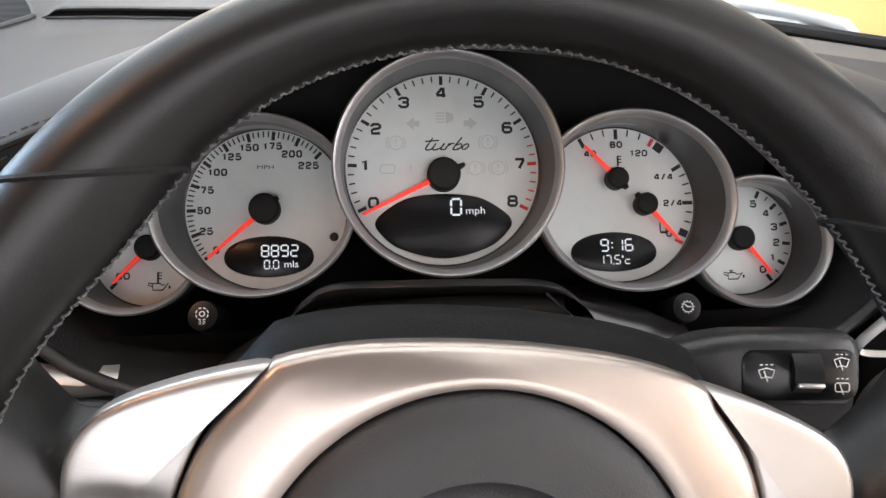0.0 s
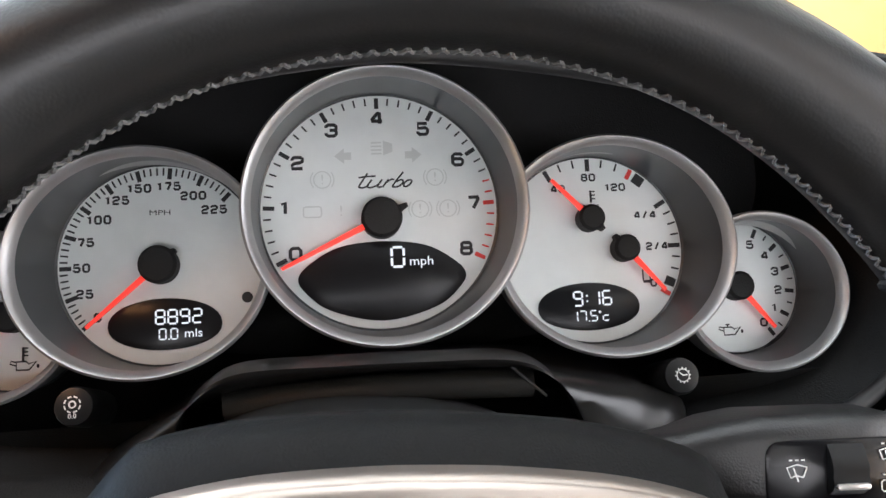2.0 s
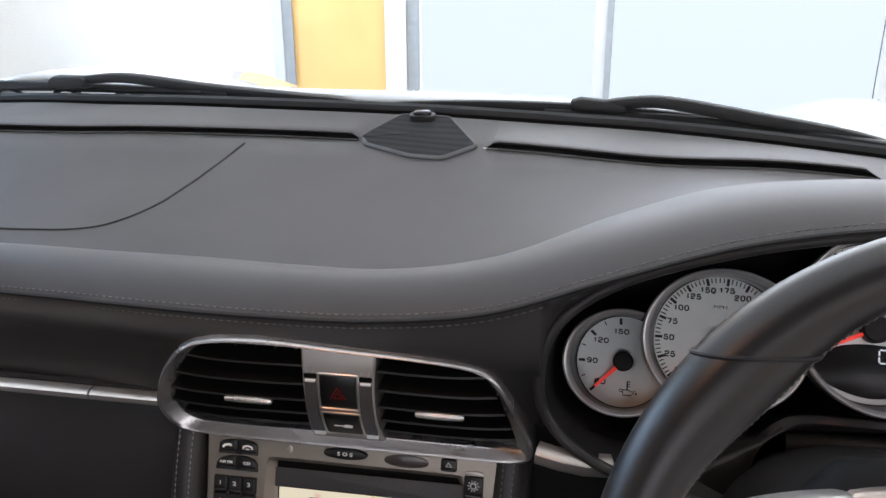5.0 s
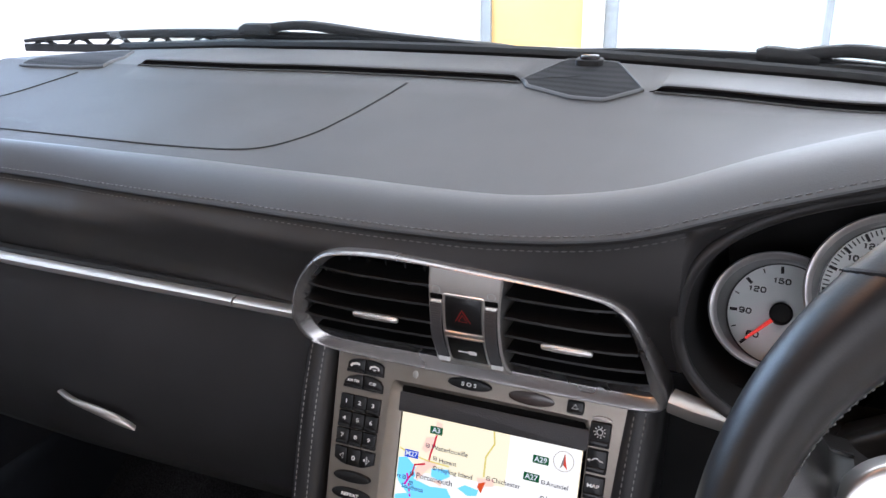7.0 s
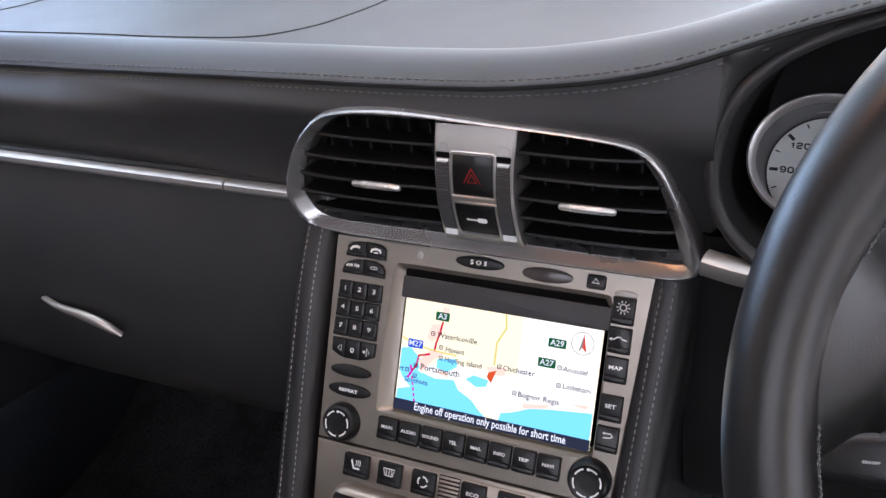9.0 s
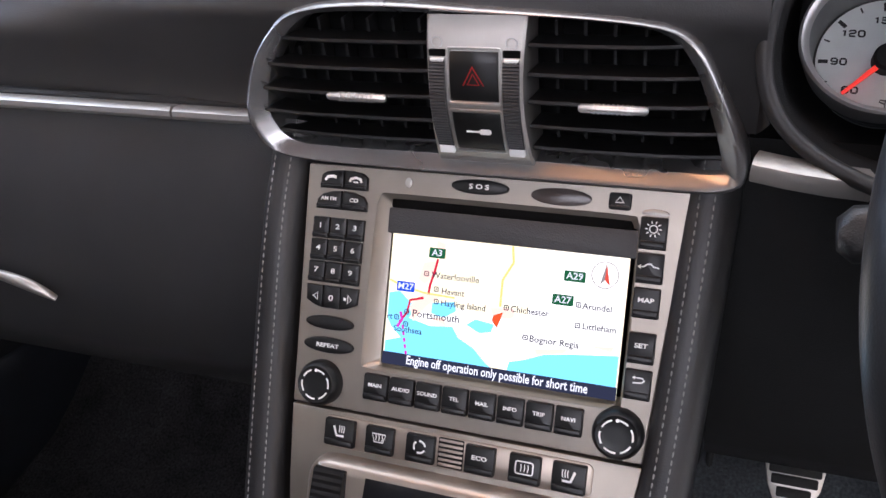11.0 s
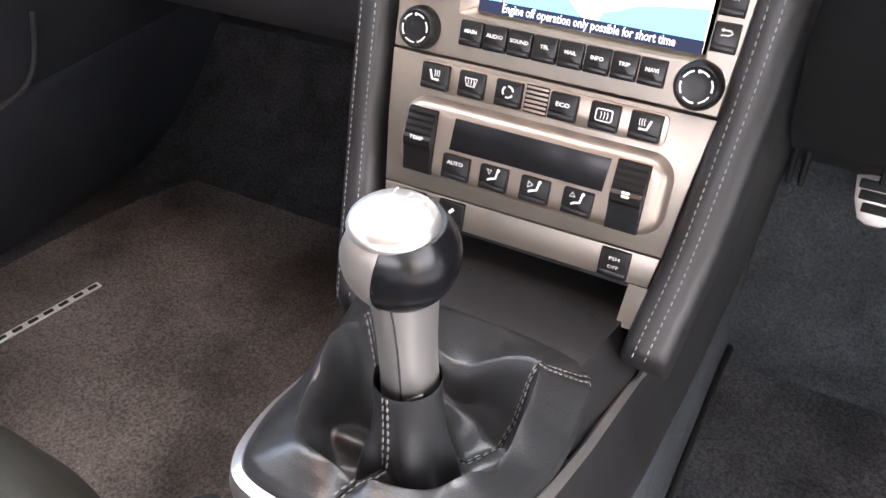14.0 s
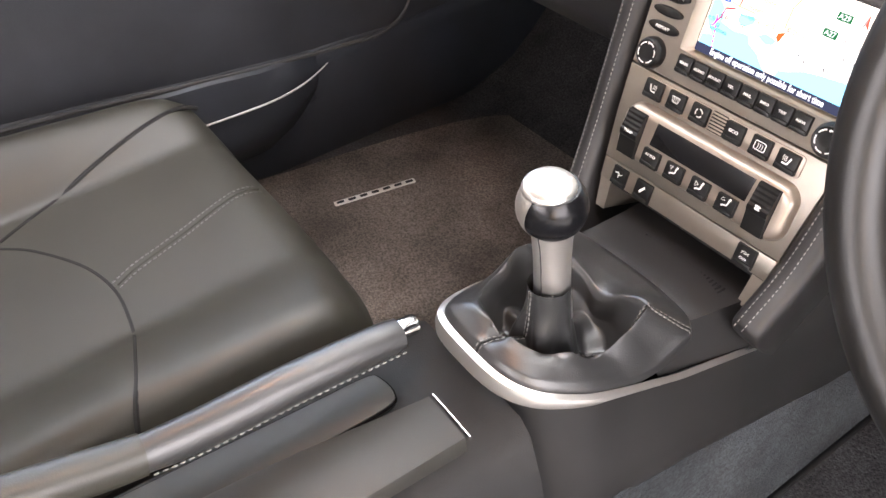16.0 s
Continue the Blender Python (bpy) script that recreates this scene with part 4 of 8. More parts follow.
def by_angle(pts, c, n=96):
    """The outline re-read at even angles round c, so that two outlines can be joined."""
    out = []
    P = [Vector(p) for p in pts]
    for k in range(n):
        a = 2 * math.pi * k / n - 2.7
        d = Vector((math.cos(a), math.sin(a)))
        best = None
        for i in range(len(P)):
            p, q = P[i] - Vector(c), P[(i + 1) % len(P)] - Vector(c)
            e = q - p
            den = d.x * e.y - d.y * e.x
            if abs(den) < 1e-12:
                continue
            t = (p.x * e.y - p.y * e.x) / den
            s = (p.x * d.y - p.y * d.x) / den
            if t > 0 and -1e-9 <= s <= 1 + 1e-9 and (best is None or t > best):
                best = t
        out.append((c[0] + d.x * best, c[1] + d.y * best))
    return out


def rounded(pts, n=6):
    return [(p.x, p.y) for p in spline([(x, y, 0) for x, y in pts], n, True)]


# both outlines read at the same bearings, seen in a frame squeezed to a circle
squeeze = lambda pts, k: [(x, y * k) for x, y in pts]
VO = squeeze(by_angle(squeeze(rounded(VENT_OUT), 2.9), (-0.004, 0.005), 160), 1 / 2.9)
VI = squeeze(by_angle(squeeze(rounded(VENT_IN), 2.9), (-0.004, 0.005), 160), 1 / 2.9)
mixed = lambda f: [(a[0] + (b[0] - a[0]) * f, a[1] + (b[1] - a[1]) * f) for a, b in zip(VO, VI)]


def bulge(y):
    """The louvres stand out in a shallow curve from top to bottom."""
    return 0.010 * math.sin(math.pi * max(0.0, min(1.0, (y + 0.034) / 0.073))) ** 0.8


bm = B()
loft(bm, [[(x, y, -0.012) for x, y in mixed(-0.05)], [(x, y, 0.0) for x, y in mixed(0.0)], [(x, y, 0.0024) for x, y in mixed(0.10)], [(x, y, 0.0030) for x, y in mixed(0.25)], [(x, y, 0.0018) for x, y in mixed(0.45)], [(x, y, -0.0030) for x, y in mixed(0.92)], [(x, y, -0.0034) for x, y in mixed(1.0)], [(x, y, -0.028) for x, y in mixed(1.02)]])
part("frame", bm, FRAME, vent, "satin silver rounded frame", 50)
# flat sheet closing the vent, its depth painted near-black
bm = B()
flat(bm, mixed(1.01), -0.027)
part("duct", bm, VOID, vent, "near-black sheet painting the shade behind the louvres")


def span(y):
    """Where the height y meets the inner outline."""
    xs = [a[0] + (b[0] - a[0]) * (y - a[1]) / (b[1] - a[1]) for a, b in zip(VI, VI[1:] + VI[:1]) if (a[1] - y) * (b[1] - y) < 0]
    return (min(xs), max(xs)) if xs else (0, 0)


for k in range(5):
    y = 0.0262 - 0.0126 * k
    lo, hi = span(y)
    z = bulge(y) - 0.0135
    for x0, x1 in ((lo + 0.0005, -0.0262), (0.0222, hi - 0.0005)):
        bm = B()
        sweep(bm, [(x0 + (x1 - x0) * q / 10, y, z + 0.002 - 0.003 * abs(2 * q / 10 - 1) ** 2.5 * (0.3 if (q > 5) == (x0 < 0) else 1)) for q in range(11)], [(-0.012, -0.0030), (0.005, -0.0010), (0.0062, 0.0), (0.0055, 0.0012), (-0.012, 0.0)], up=(0, 1, 0))
        part("louvre", bm, LOUVRE, vent)
for xa, xb in ((-0.112, -0.026), (0.022, 0.107)):
    for q in range(6):
        x = xa + (xb - xa) * (q + 0.7) / 6.4
        bm = B()
        box(bm, (x, 0.001, -0.020), (0.0014, 0.064 - 0.03 * (q == 0) * (xa < 0) - 0.02 * (q == 5) * (xa > 0), 0.010))
        part("rear_vane", bm, PLASTIC_MATT, vent, smooth=0)
for x0, x1 in ((-0.079, -0.0475), (0.0455, 0.0760)):
    y = 0.0262 - 0.0126 * 2
    z = bulge(y) - 0.0035
    bm = B()
    sweep(bm, [(x0, y, z), (x0 + 0.0012, y, z), (x1 - 0.0012, y, z), (x1, y, z)], lambda f: circle(0.0020 if 0.1 < f < 0.9 else 0.0012, 10), up=(0, 1, 0))
    for q in range(9):
        xq = x0 + 0.007 + (x1 - x0 - 0.014) * q / 8
        sweep(bm, [(xq - 0.0005, y, z), (xq + 0.0005, y, z)], circle(0.0024, 10), up=(0, 1, 0))
    part("slider", bm, SATIN, vent, "small ribbed silver slider")
# bridge between the two vents, bowed outwards
BX = -0.002


def on_bridge(y):
    return -0.002 + bulge(y)


bm = B()
rows = []
for k in range(17):
    f = k / 16
    y = 0.0395 - 0.0735 * f
    z = on_bridge(y)
    w = 0.0238 + 0.0008 * f - 0.0016 * math.sin(math.pi * f)
    rows.append([(BX - w, y, -0.022), (BX - w, y, z - 0.0012), (BX - w + 0.0012, y, z), (BX + w - 0.0012, y, z), (BX + w, y, z - 0.0012), (BX + w, y, -0.022)])
loft(bm, rows, closed=False)
bridge = part("bridge", bm, SILVER, vent, "satin silver bridge with the hazard switch")


def curved_key(name, yc, h, label):
    bm = B()
    rows = []
    for k in range(9):
        y = yc - h / 2 + h * k / 8
        lift = 0.0012 if 0 < k < 8 else 0.0004
        rows.append([(BX - 0.0115, y, on_bridge(y) - 0.004), (BX - 0.0115, y, on_bridge(y) + lift - 0.0005), (BX - 0.0110, y, on_bridge(y) + lift), (BX + 0.0110, y, on_bridge(y) + lift), (BX + 0.0115, y, on_bridge(y) + lift - 0.0005), (BX + 0.0115, y, on_bridge(y) - 0.004)])
    loft(bm, rows, closed=False)
    return part(name, bm, BUTTON, bridge, label, 50)


def key_frame(yc, h):
    """A raised silver line round a button."""
    bm = B()
    loop = [(BX + x, yc + y) for x, y in rrect(0.0252, h + 0.0026, 0.0012, 0, 0, 3)]
    sweep(bm, [(x, y, on_bridge(y) + 0.0004) for x, y in loop], circle(0.00075, 6), closed=True, up=(0, 0, 1))
    part("key_frame", bm, SATIN, bridge, "thin bright frame")


key_frame(0.0138, 0.0222)
key_frame(-0.0136, 0.0205)
curved_key("hazard_button", 0.0138, 0.0222, "black button with a red triangle")
bm = B()
z = on_bridge(0.0138) + 0.0017
stroke(bm, [(BX - 0.0055, 0.0090), (BX + 0.0055, 0.0090), (BX, 0.0190)], 0.0011, z, True)
stroke(bm, [(BX - 0.0028, 0.0106), (BX + 0.0028, 0.0106), (BX, 0.0157)], 0.0008, z, True)
part("hazard_triangle", bm, RED_ICON, bridge, smooth=0)
curved_key("lock_button", -0.0136, 0.0205, "black button with a key symbol")
bm = B()
z = on_bridge(-0.0115) + 0.0022
stroke(bm, [(BX - 0.005, -0.0125), (BX + 0.002, -0.0125)], 0.0010, z)
flat(bm, rrect(0.006, 0.0028, 0.0012, BX + 0.0042, -0.0125, 2), z)
part("key_symbol", bm, ICON, bridge, smooth=0)
for xc in (BX - 0.0176, BX + 0.0176):
    bm = B()
    rows = []
    for k in range(61):
        y = 0.0215 - 0.0445 * k / 60
        z = on_bridge(y) + 0.0009 * (k % 2) + 0.0013 * math.sin(math.pi * k / 60) + 0.0003
        rows.append([(xc - 0.0038, y, -0.004), (xc - 0.0038, y, z), (xc + 0.0038, y, z), (xc + 0.0038, y, -0.004)])
    loft(bm, rows, closed=False)
    part("thumbwheel", bm, PLASTIC_GREY, bridge, "ribbed black thumbwheel", smooth=0)
    bm = B()
    slab(bm, rrect(0.0082, 0.0036, 0.0006, xc, 0.0238, 2), -0.003, on_bridge(0.0238) + 0.0004, 0.0003)
    part("slot", bm, VOID, bridge)
    for y, h, w in ((0.0210, 0.0016, 0.0068), (-0.0245, 0.0048, 0.0078)):
        bm = B()
        slab(bm, rrect(w, h, 0.0006, xc, y, 2), -0.003, on_bridge(y) + 0.0012, 0.0004)
        part("indicator", bm, ICON, bridge)
    bm = B()
    stroke(bm, [(xc + 0.0026 * math.cos(a * 0.6283), 0.0285 + 0.0026 * math.sin(a * 0.6283)) for a in range(10)], 0.0006, on_bridge(0.0285) + 0.0007, True)
    part("dial_symbol", bm, INK_FAINT, bridge, smooth=0)

# ---------------------------------------------------------------- centre stack
STACK = frame_of((0.0, 0.427, 0.601), (1, 0, 0), (0, 0.315, 0.949))
MMS = 0.001


def R(x0, x1, y0, y1, r=1.0, n=4):
    """A rounded rectangle given in millimetres."""
    return rrect((x1 - x0) * MMS, (y1 - y0) * MMS, r * MMS, (x0 + x1) / 2 * MMS, (y0 + y1) / 2 * MMS, n)


def Q(pts):
    return [(x * MMS, y * MMS) for x, y in pts]


def button(parent, outline, z0, z1, name="button", bev=0.8, lip=True, label=""):
    """A black key whose lower edge stands proud as a finger ledge."""
    bm = B()
    slab(bm, outline, z0, z1, bev * MMS)
    if lip:
        xs, ys = [p[0] for p in outline], [p[1] for p in outline]
        x0, x1, y0 = min(xs), max(xs), min(ys)
        h = max(ys) - y0
        slab(bm, rrect((x1 - x0) * 0.94, h * 0.20, 0.0006, (x0 + x1) / 2, y0 + h * 0.17, 2), z0, z1 + 0.0011, 0.0006)
    return part(name, bm, BUTTON, parent, label)


nav = thing("navigation_unit", STACK, "grey dashboard navigation unit with a lit map screen and black keys", "navigation unit")
# face plate with the screen's opening
PO = Q([(-101.5, 0.6), (-30, 0.6), (30, 0.6), (86.8, 0.6), (91.5, 66), (96.5, 131), (30, 131), (-30, 131), (-103.5, 131), (-102.5, 66)])


SC = (0.0095, 0.068)
open_o = by_angle(Q([(-62, 26), (-45, 25.2), (60, 25.2), (73.2, 26), (74.2, 60), (73.6, 112), (72, 117), (60, 117.4), (-45, 117.6), (-58.5, 117.4), (-60.5, 112), (-62.2, 60)]), SC, 480)
edge_o = by_angle(PO, SC, 480)
mid_o = by_angle(R(-53.5, 73.0, 27.2, 112, 2), SC, 480)
bm = B()
loft(bm, [[(x, y, -0.03) for x, y in edge_o], [(x, y, -0.001) for x, y in edge_o], [(x, y, 0.0) for x, y in offset(edge_o, 0.0008)], [(x, y, 0.0) for x, y in offset(open_o, -0.0008)],
          [(x, y, -0.0012) for x, y in open_o], [(x, y, -0.0042) for x, y in mid_o], [(x, y, -0.02) for x, y in mid_o]])
part("face_plate", bm, TITAN, nav, "satin warm grey face plate")
bm = B()
slab(bm, R(-55, 74, 97.6, 111.0, 1.0), -0.02, -0.0018, 0.0006)
part("screen_hood", bm, PLASTIC_GREY, nav, "dark grey band above the screen")
bm = B()
slab(bm, R(-54, 71.0, 110.4, 116.2, 2.0), -0.02, -0.0022, 0.0006)
part("disc_slot", bm, VOID, nav, "near-black slab painting the shade in the disc slot")
# screen with its map
Z = -0.0032
bm = B()
flat(bm, R(-52.0, 71.0, 28.6, 98.0, 0.6, 1), Z)
scrn = part("screen", bm, glow("map_cream", (1.0, 0.90, 0.60), 1.4), nav, "lit colour map screen", smooth=0)


def on_screen(name, polys, colour, z, strength=1.4, label=""):
    bm = B()
    for p in polys:
        flat(bm, [(SX(u), SY(v)) for u, v in p], z)
    return part(name, bm, glow("map_" + name, colour, strength), scrn, label, smooth=0)


def SX(u):
    return (-51.3 + 121.6 * u) * MMS


def SY(v):
    return (97.4 - 67.4 * v) * MMS


# paler map area; its right half paints the screen's whitening at an angle
on_screen("pale_map_area", [[(0, 0.62), (0.12, 0.58), (0.3, 0.52), (0.55, 0.52), (0.75, 0.50), (1, 0.55), (1, 0.76), (0.66, 0.80), (0.55, 0.95), (0.40, 0.80), (0.20, 0.75), (0, 0.92)], [(0.62, 0.0), (0.86, 0.0), (1, 0.0), (1, 0.56), (0.62, 0.52)]], (1.0, 0.97, 0.86), Z + 0.0001)
on_screen("sea", [[(0, 0.46), (0.05, 0.44), (0.09, 0.50), (0.13, 0.56), (0.10, 0.64), (0.20, 0.68), (0.30, 0.66), (0.33, 0.74), (0.40, 0.80), (0.46, 0.90), (0.52, 0.97), (0.55, 0.94), (0.56, 0.86), (0.62, 0.83), (0.70, 0.77), (0.80, 0.74), (1.0, 0.70), (1.0, 0.93), (0, 0.93), (0, 0.84), (0.07, 0.80), (0.02, 0.72), (0.0, 0.66)],
                  [(0.20, 0.50), (0.30, 0.47), (0.31, 0.54), (0.26, 0.60), (0.20, 0.58)], [(0.40, 0.58), (0.48, 0.60), (0.47, 0.66), (0.42, 0.68), (0.36, 0.63)]], (0.22, 0.72, 1.0), Z + 0.0002, label="blue sea area of the map")
on_screen("town", [[(0.15, 0.20), (0.20, 0.18), (0.21, 0.28), (0.16, 0.36), (0.13, 0.33)], [(0.10, 0.55), (0.16, 0.42), (0.24, 0.44), (0.18, 0.52), (0.12, 0.66)], [(0.46, 0.48), (0.56, 0.46), (0.56, 0.53), (0.48, 0.56)],
                   [(0.20, 0.02), (0.24, 0.04), (0.23, 0.10), (0.20, 0.08)], [(0.66, 0.74), (0.80, 0.70), (0.78, 0.74), (0.67, 0.78)], [(0.88, 0.66), (0.98, 0.64), (0.97, 0.68)], [(0.20, 0.62), (0.26, 0.60), (0.27, 0.66)]], (0.95, 0.66, 0.50), Z + 0.0003)
bm = B()
for pts in ([(0.21, 0.16), (0.20, 0.26), (0.185, 0.36), (0.18, 0.44)], [(0.16, 0.47), (0.10, 0.50), (0.09, 0.60), (0.06, 0.68)]):
    stroke(bm, [(SX(a), SY(b)) for a, b in pts], 0.0013, Z + 0.0004)
part("motorway", bm, glow("map_red_road", (0.75, 0.03, 0.06), 1.0), scrn, smooth=0)
bm = B()
for k in range(5):
    stroke(bm, [(SX(0.075 + 0.006 * k), SY(0.70 + 0.05 * k)), (SX(0.078 + 0.006 * k), SY(0.73 + 0.05 * k))], 0.0012, Z + 0.0004)
stroke(bm, [(SX(0.06), SY(0.60)), (SX(0.07), SY(0.66)), (SX(0.05), SY(0.72))], 0.0015, Z + 0.0004)
part("ferry_line", bm, glow("map_magenta", (0.85, 0.05, 0.55), 1.0), scrn, smooth=0)
bm = B()
stroke(bm, [(SX(a), SY(b)) for a, b in ((0.53, 0.0), (0.54, 0.12), (0.50, 0.26), (0.50, 0.46))], 0.0012, Z + 0.0004)
stroke(bm, [(SX(a), SY(b)) for a, b in ((0.0, 0.36), (0.06, 0.40), (0.16, 0.43), (0.30, 0.44))], 0.0010, Z + 0.0004)
part("minor_road", bm, glow("map_yellow", (1.0, 0.85, 0.25), 1.0), scrn, smooth=0)
bm = B()
flat(bm, [(SX(0.47), SY(0.57)), (SX(0.475), SY(0.53)), (SX(0.515), SY(0.50)), (SX(0.495), SY(0.62))], Z + 0.0006)
part("position_arrow", bm, glow("map_orange_red", (0.95, 0.12, 0.03), 1.0), scrn, smooth=0)
SIGN_G, SIGN_B = glow("sign_green", (0.02, 0.13, 0.05), 1.0), glow("sign_blue", (0.03, 0.11, 0.75), 1.0)
for u0, v0, w, txt, mt in ((0.205, 0.115, 9.0, "A3", SIGN_G), (0.796, 0.17, 10.5, "A29", SIGN_G), (0.757, 0.35, 10.5, "A27", SIGN_G), (0.075, 0.40, 10.0, "M27", SIGN_B)):
    bm = B()
    flat(bm, rrect(w * MMS, 0.0052, 0.0004, SX(u0), SY(v0), 1), Z + 0.0006)
    part("road_sign", bm, mt, scrn, smooth=0)
    bm = B()
    write(bm, txt, 0.0047, SX(u0), SY(v0), Z + 0.0008, bold=0.02, stretch=1.05)
    part("road_number", bm, LCD_TEXT, scrn, smooth=0)
bm = B()
for txt, u0, v0, s in (("Waterlooville", 0.188, 0.285, 0.0058), ("Havant", 0.238, 0.40, 0.0055), ("Hayling Island", 0.24, 0.49, 0.0055), ("Portsmouth", 0.115, 0.60, 0.0068), ("Southsea", 0.035, 0.735, 0.0055), ("rt", 0.0, 0.645, 0.0055),
                       ("Chichester", 0.545, 0.465, 0.0055), ("Arundel", 0.838, 0.375, 0.0055), ("Littleham", 0.845, 0.52, 0.0055), ("Bognor Regis", 0.635, 0.665, 0.0058)):
    write(bm, txt, s * 0.80, SX(u0), SY(v0), Z + 0.0008, align="LEFT", bold=0.012)
for u0, v0 in ((0.165, 0.28), (0.215, 0.39), (0.22, 0.485), (0.09, 0.595), (0.045, 0.645), (0.527, 0.46), (0.822, 0.37), (0.826, 0.52), (0.618, 0.66), (0.09, 0.69)):
    stroke(bm, rrect(0.0022, 0.0022, 0.0002, SX(u0), SY(v0), 1), 0.0005, Z + 0.0008, True)
    flat(bm, rrect(0.0008, 0.0008, 0.0001, SX(u0), SY(v0), 1), Z + 0.0008)
part("place_name", bm, glow("map_dark_text", (0.05, 0.045, 0.07), 1.0), scrn, smooth=0)
bm = B()
stroke(bm, ellipse(0.0064, 0.0064, SX(0.915), SY(0.135), 28), 0.0004, Z + 0.0008, True)
flat(bm, [(SX(0.898), SY(0.21)), (SX(0.916), SY(0.17)), (SX(0.918), SY(0.05))], Z + 0.00075)
part("compass", bm, glow("map_compass_dark", (0.35, 0.30, 0.28), 1.0), scrn, smooth=0)
bm = B()
flat(bm, [(SX(0.916), SY(0.17)), (SX(0.938), SY(0.21)), (SX(0.918), SY(0.05))], Z + 0.0009)
part("compass_needle", bm, glow("map_compass_red", (0.85, 0.10, 0.06), 1.0), scrn, smooth=0)
bm = B()
flat(bm, R(-52.0, 71.0, 28.6, 35.2, 0.4, 1), Z + 0.0010)
part("message_bar", bm, glow("map_bar", (0.035, 0.04, 0.07), 1.0), scrn, "dark message bar", smooth=0)
bm = B()
write(bm, "Engine off operation only possible for short time", 0.0066, 0.0095, 0.0321, Z + 0.0012, stretch=0.735, bold=0.018)
part("message", bm, glow("message_white", (1, 1, 1), 1.1), scrn, smooth=0)

# keys, left column
phone = [Q([(-94.5, 118), (-81, 118), (-81, 128.0), (-86, 127.8), (-91, 127), (-94, 125)]), Q([(-80.4, 118), (-67, 118), (-67.2, 125), (-70, 127), (-75, 127.9), (-80.4, 128.1)])]
amfm = [Q([(-96, 107), (-81.6, 107), (-81.6, 117), (-87, 116.6), (-92.5, 115), (-95.6, 112)]), Q([(-81.0, 107), (-66.5, 107), (-66.7, 112), (-69, 115), (-75, 116.8), (-81.0, 117.1)])]
for o in phone + amfm:
    button(nav, o, -0.002, 0.0022, "key")
for r in range(3):
    for c in range(3):
        x0 = -97.0 + 10.15 * c - 0.3 * r
        y1 = 102.6 - 11.9 * r
        button(nav, R(x0, x0 + 9.7, y1 - 11.3, y1, 0.7), -0.002, 0.0022, "key")
low = [Q([(-97.3, 57.5), (-92, 54.8), (-88.0, 54.0), (-88.0, 65.9), (-97.6, 65.9)]), Q([(-87.5, 53.9), (-77.6, 53.9), (-77.6, 65.9), (-87.5, 65.9)]), Q([(-77.1, 54.0), (-73, 54.8), (-67.4, 57.5), (-67.1, 65.9), (-77.1, 65.9)])]
for o in low:
    button(nav, o, -0.002, 0.0022, "key", lip=False)
button(nav, almond(0.028, 0.0075, -0.0825, 0.0462), -0.002, 0.0026, "rocker_key", lip=False)
button(nav, almond(0.0295, 0.0085, -0.0822, 0.0340), -0.002, 0.0020, "repeat_key", lip=False)
button(nav, almond(0.030, 0.0075, -0.0057, 0.1252), -0.002, 0.0024, "sos_key", lip=False)
bm = B()
slab(bm, almond(0.030, 0.0085, 0.0355, 0.1238), -0.001, 0.0008, 0.0004)
part("infrared_window", bm, material("brown_window", (0.05, 0.038, 0.034), 0.25), nav, "brown infrared window")
button(nav, R(58.6, 69.2, 119.9, 128.2, 1.6), -0.002, 0.0022, "eject_key")
bm = B()
slab(bm, ellipse(0.002, 0.0026, -0.0445, 0.1245, 16), 0, 0.0006, 0.0003)
part("badge_spot", bm, SILVER, nav)
for y0, y1 in ((102.8, 118.2), (86.8, 101.3), (70.4, 84.8), (48.8, 63.6), (31.6, 46.0)):
    button(nav, R(74.4, 87.0, y0, y1, 0.8), -0.002, 0.0024, "key")
bm = B()
slab(bm, almond(0.0125, 0.003, 0.0808, 0.1196, top=0.7), -0.001, 0.0012, 0.0004)
part("key_cap", bm, SILVER, nav)
for k in range(8):
    x0 = -59.2 + 14.66 * k
    button(nav, R(x0, x0 + 13.7, 9.0, 22.8, 0.9), -0.002, 0.0030, "key")
for xc, yc in ((-84.6, 13.6), (74.2, 14.4)):
    bm = B()
    lathe(bm, [(0.0125, -0.002), (0.0122, 0.004), (0.0108, 0.0075), (0.0098, 0.0082), (0.0090, 0.0078), (0.003, 0.0080)], 40, Matrix.Translation((xc * MMS, yc * MMS, 0)))
    kn = part("knob", bm, BUTTON, nav, "black rotary knob")
    bm = B()
    for q in range(6):
        stroke(bm, arc(0.0078, 60 * q + 42 + 8, 60 * q + 42 + 52, 6, xc * MMS, yc * MMS), 0.0009, 0.0084)
    flat(bm, ellipse(0.0009, 0.0009, xc * MMS, (yc + 7.6) * MMS, 10), 0.0085)
    part("ring_mark", bm, ICON, kn, smooth=0)
# printing on the keys
bm = B()
ZK = 0.0025
for r in range(3):
    for c in range(3):
        write(bm, str(3 * r + c + 1), 0.00386, (-97.0 + 10.15 * c - 0.3 * r + 4.8) * MMS, (102.6 - 11.9 * r - 4.8) * MMS, ZK, stretch=1.35, bold=0.02)
write(bm, "0", 0.00437, -0.0826, 0.0595, ZK, stretch=1.35, bold=0.02)
write(bm, "AM FM", 0.00269, -0.0886, 0.1125, ZK, stretch=1.15, bold=0.03)
write(bm, "CD", 0.00269, -0.0738, 0.1125, ZK, stretch=1.35, bold=0.03)
write(bm, "REPEAT", 0.00294, -0.0822, 0.0340, ZK, stretch=1.35, bold=0.03)
write(bm, "S O S", 0.00353, -0.0057, 0.1252, ZK + 0.0003, stretch=1.3, bold=0.03)
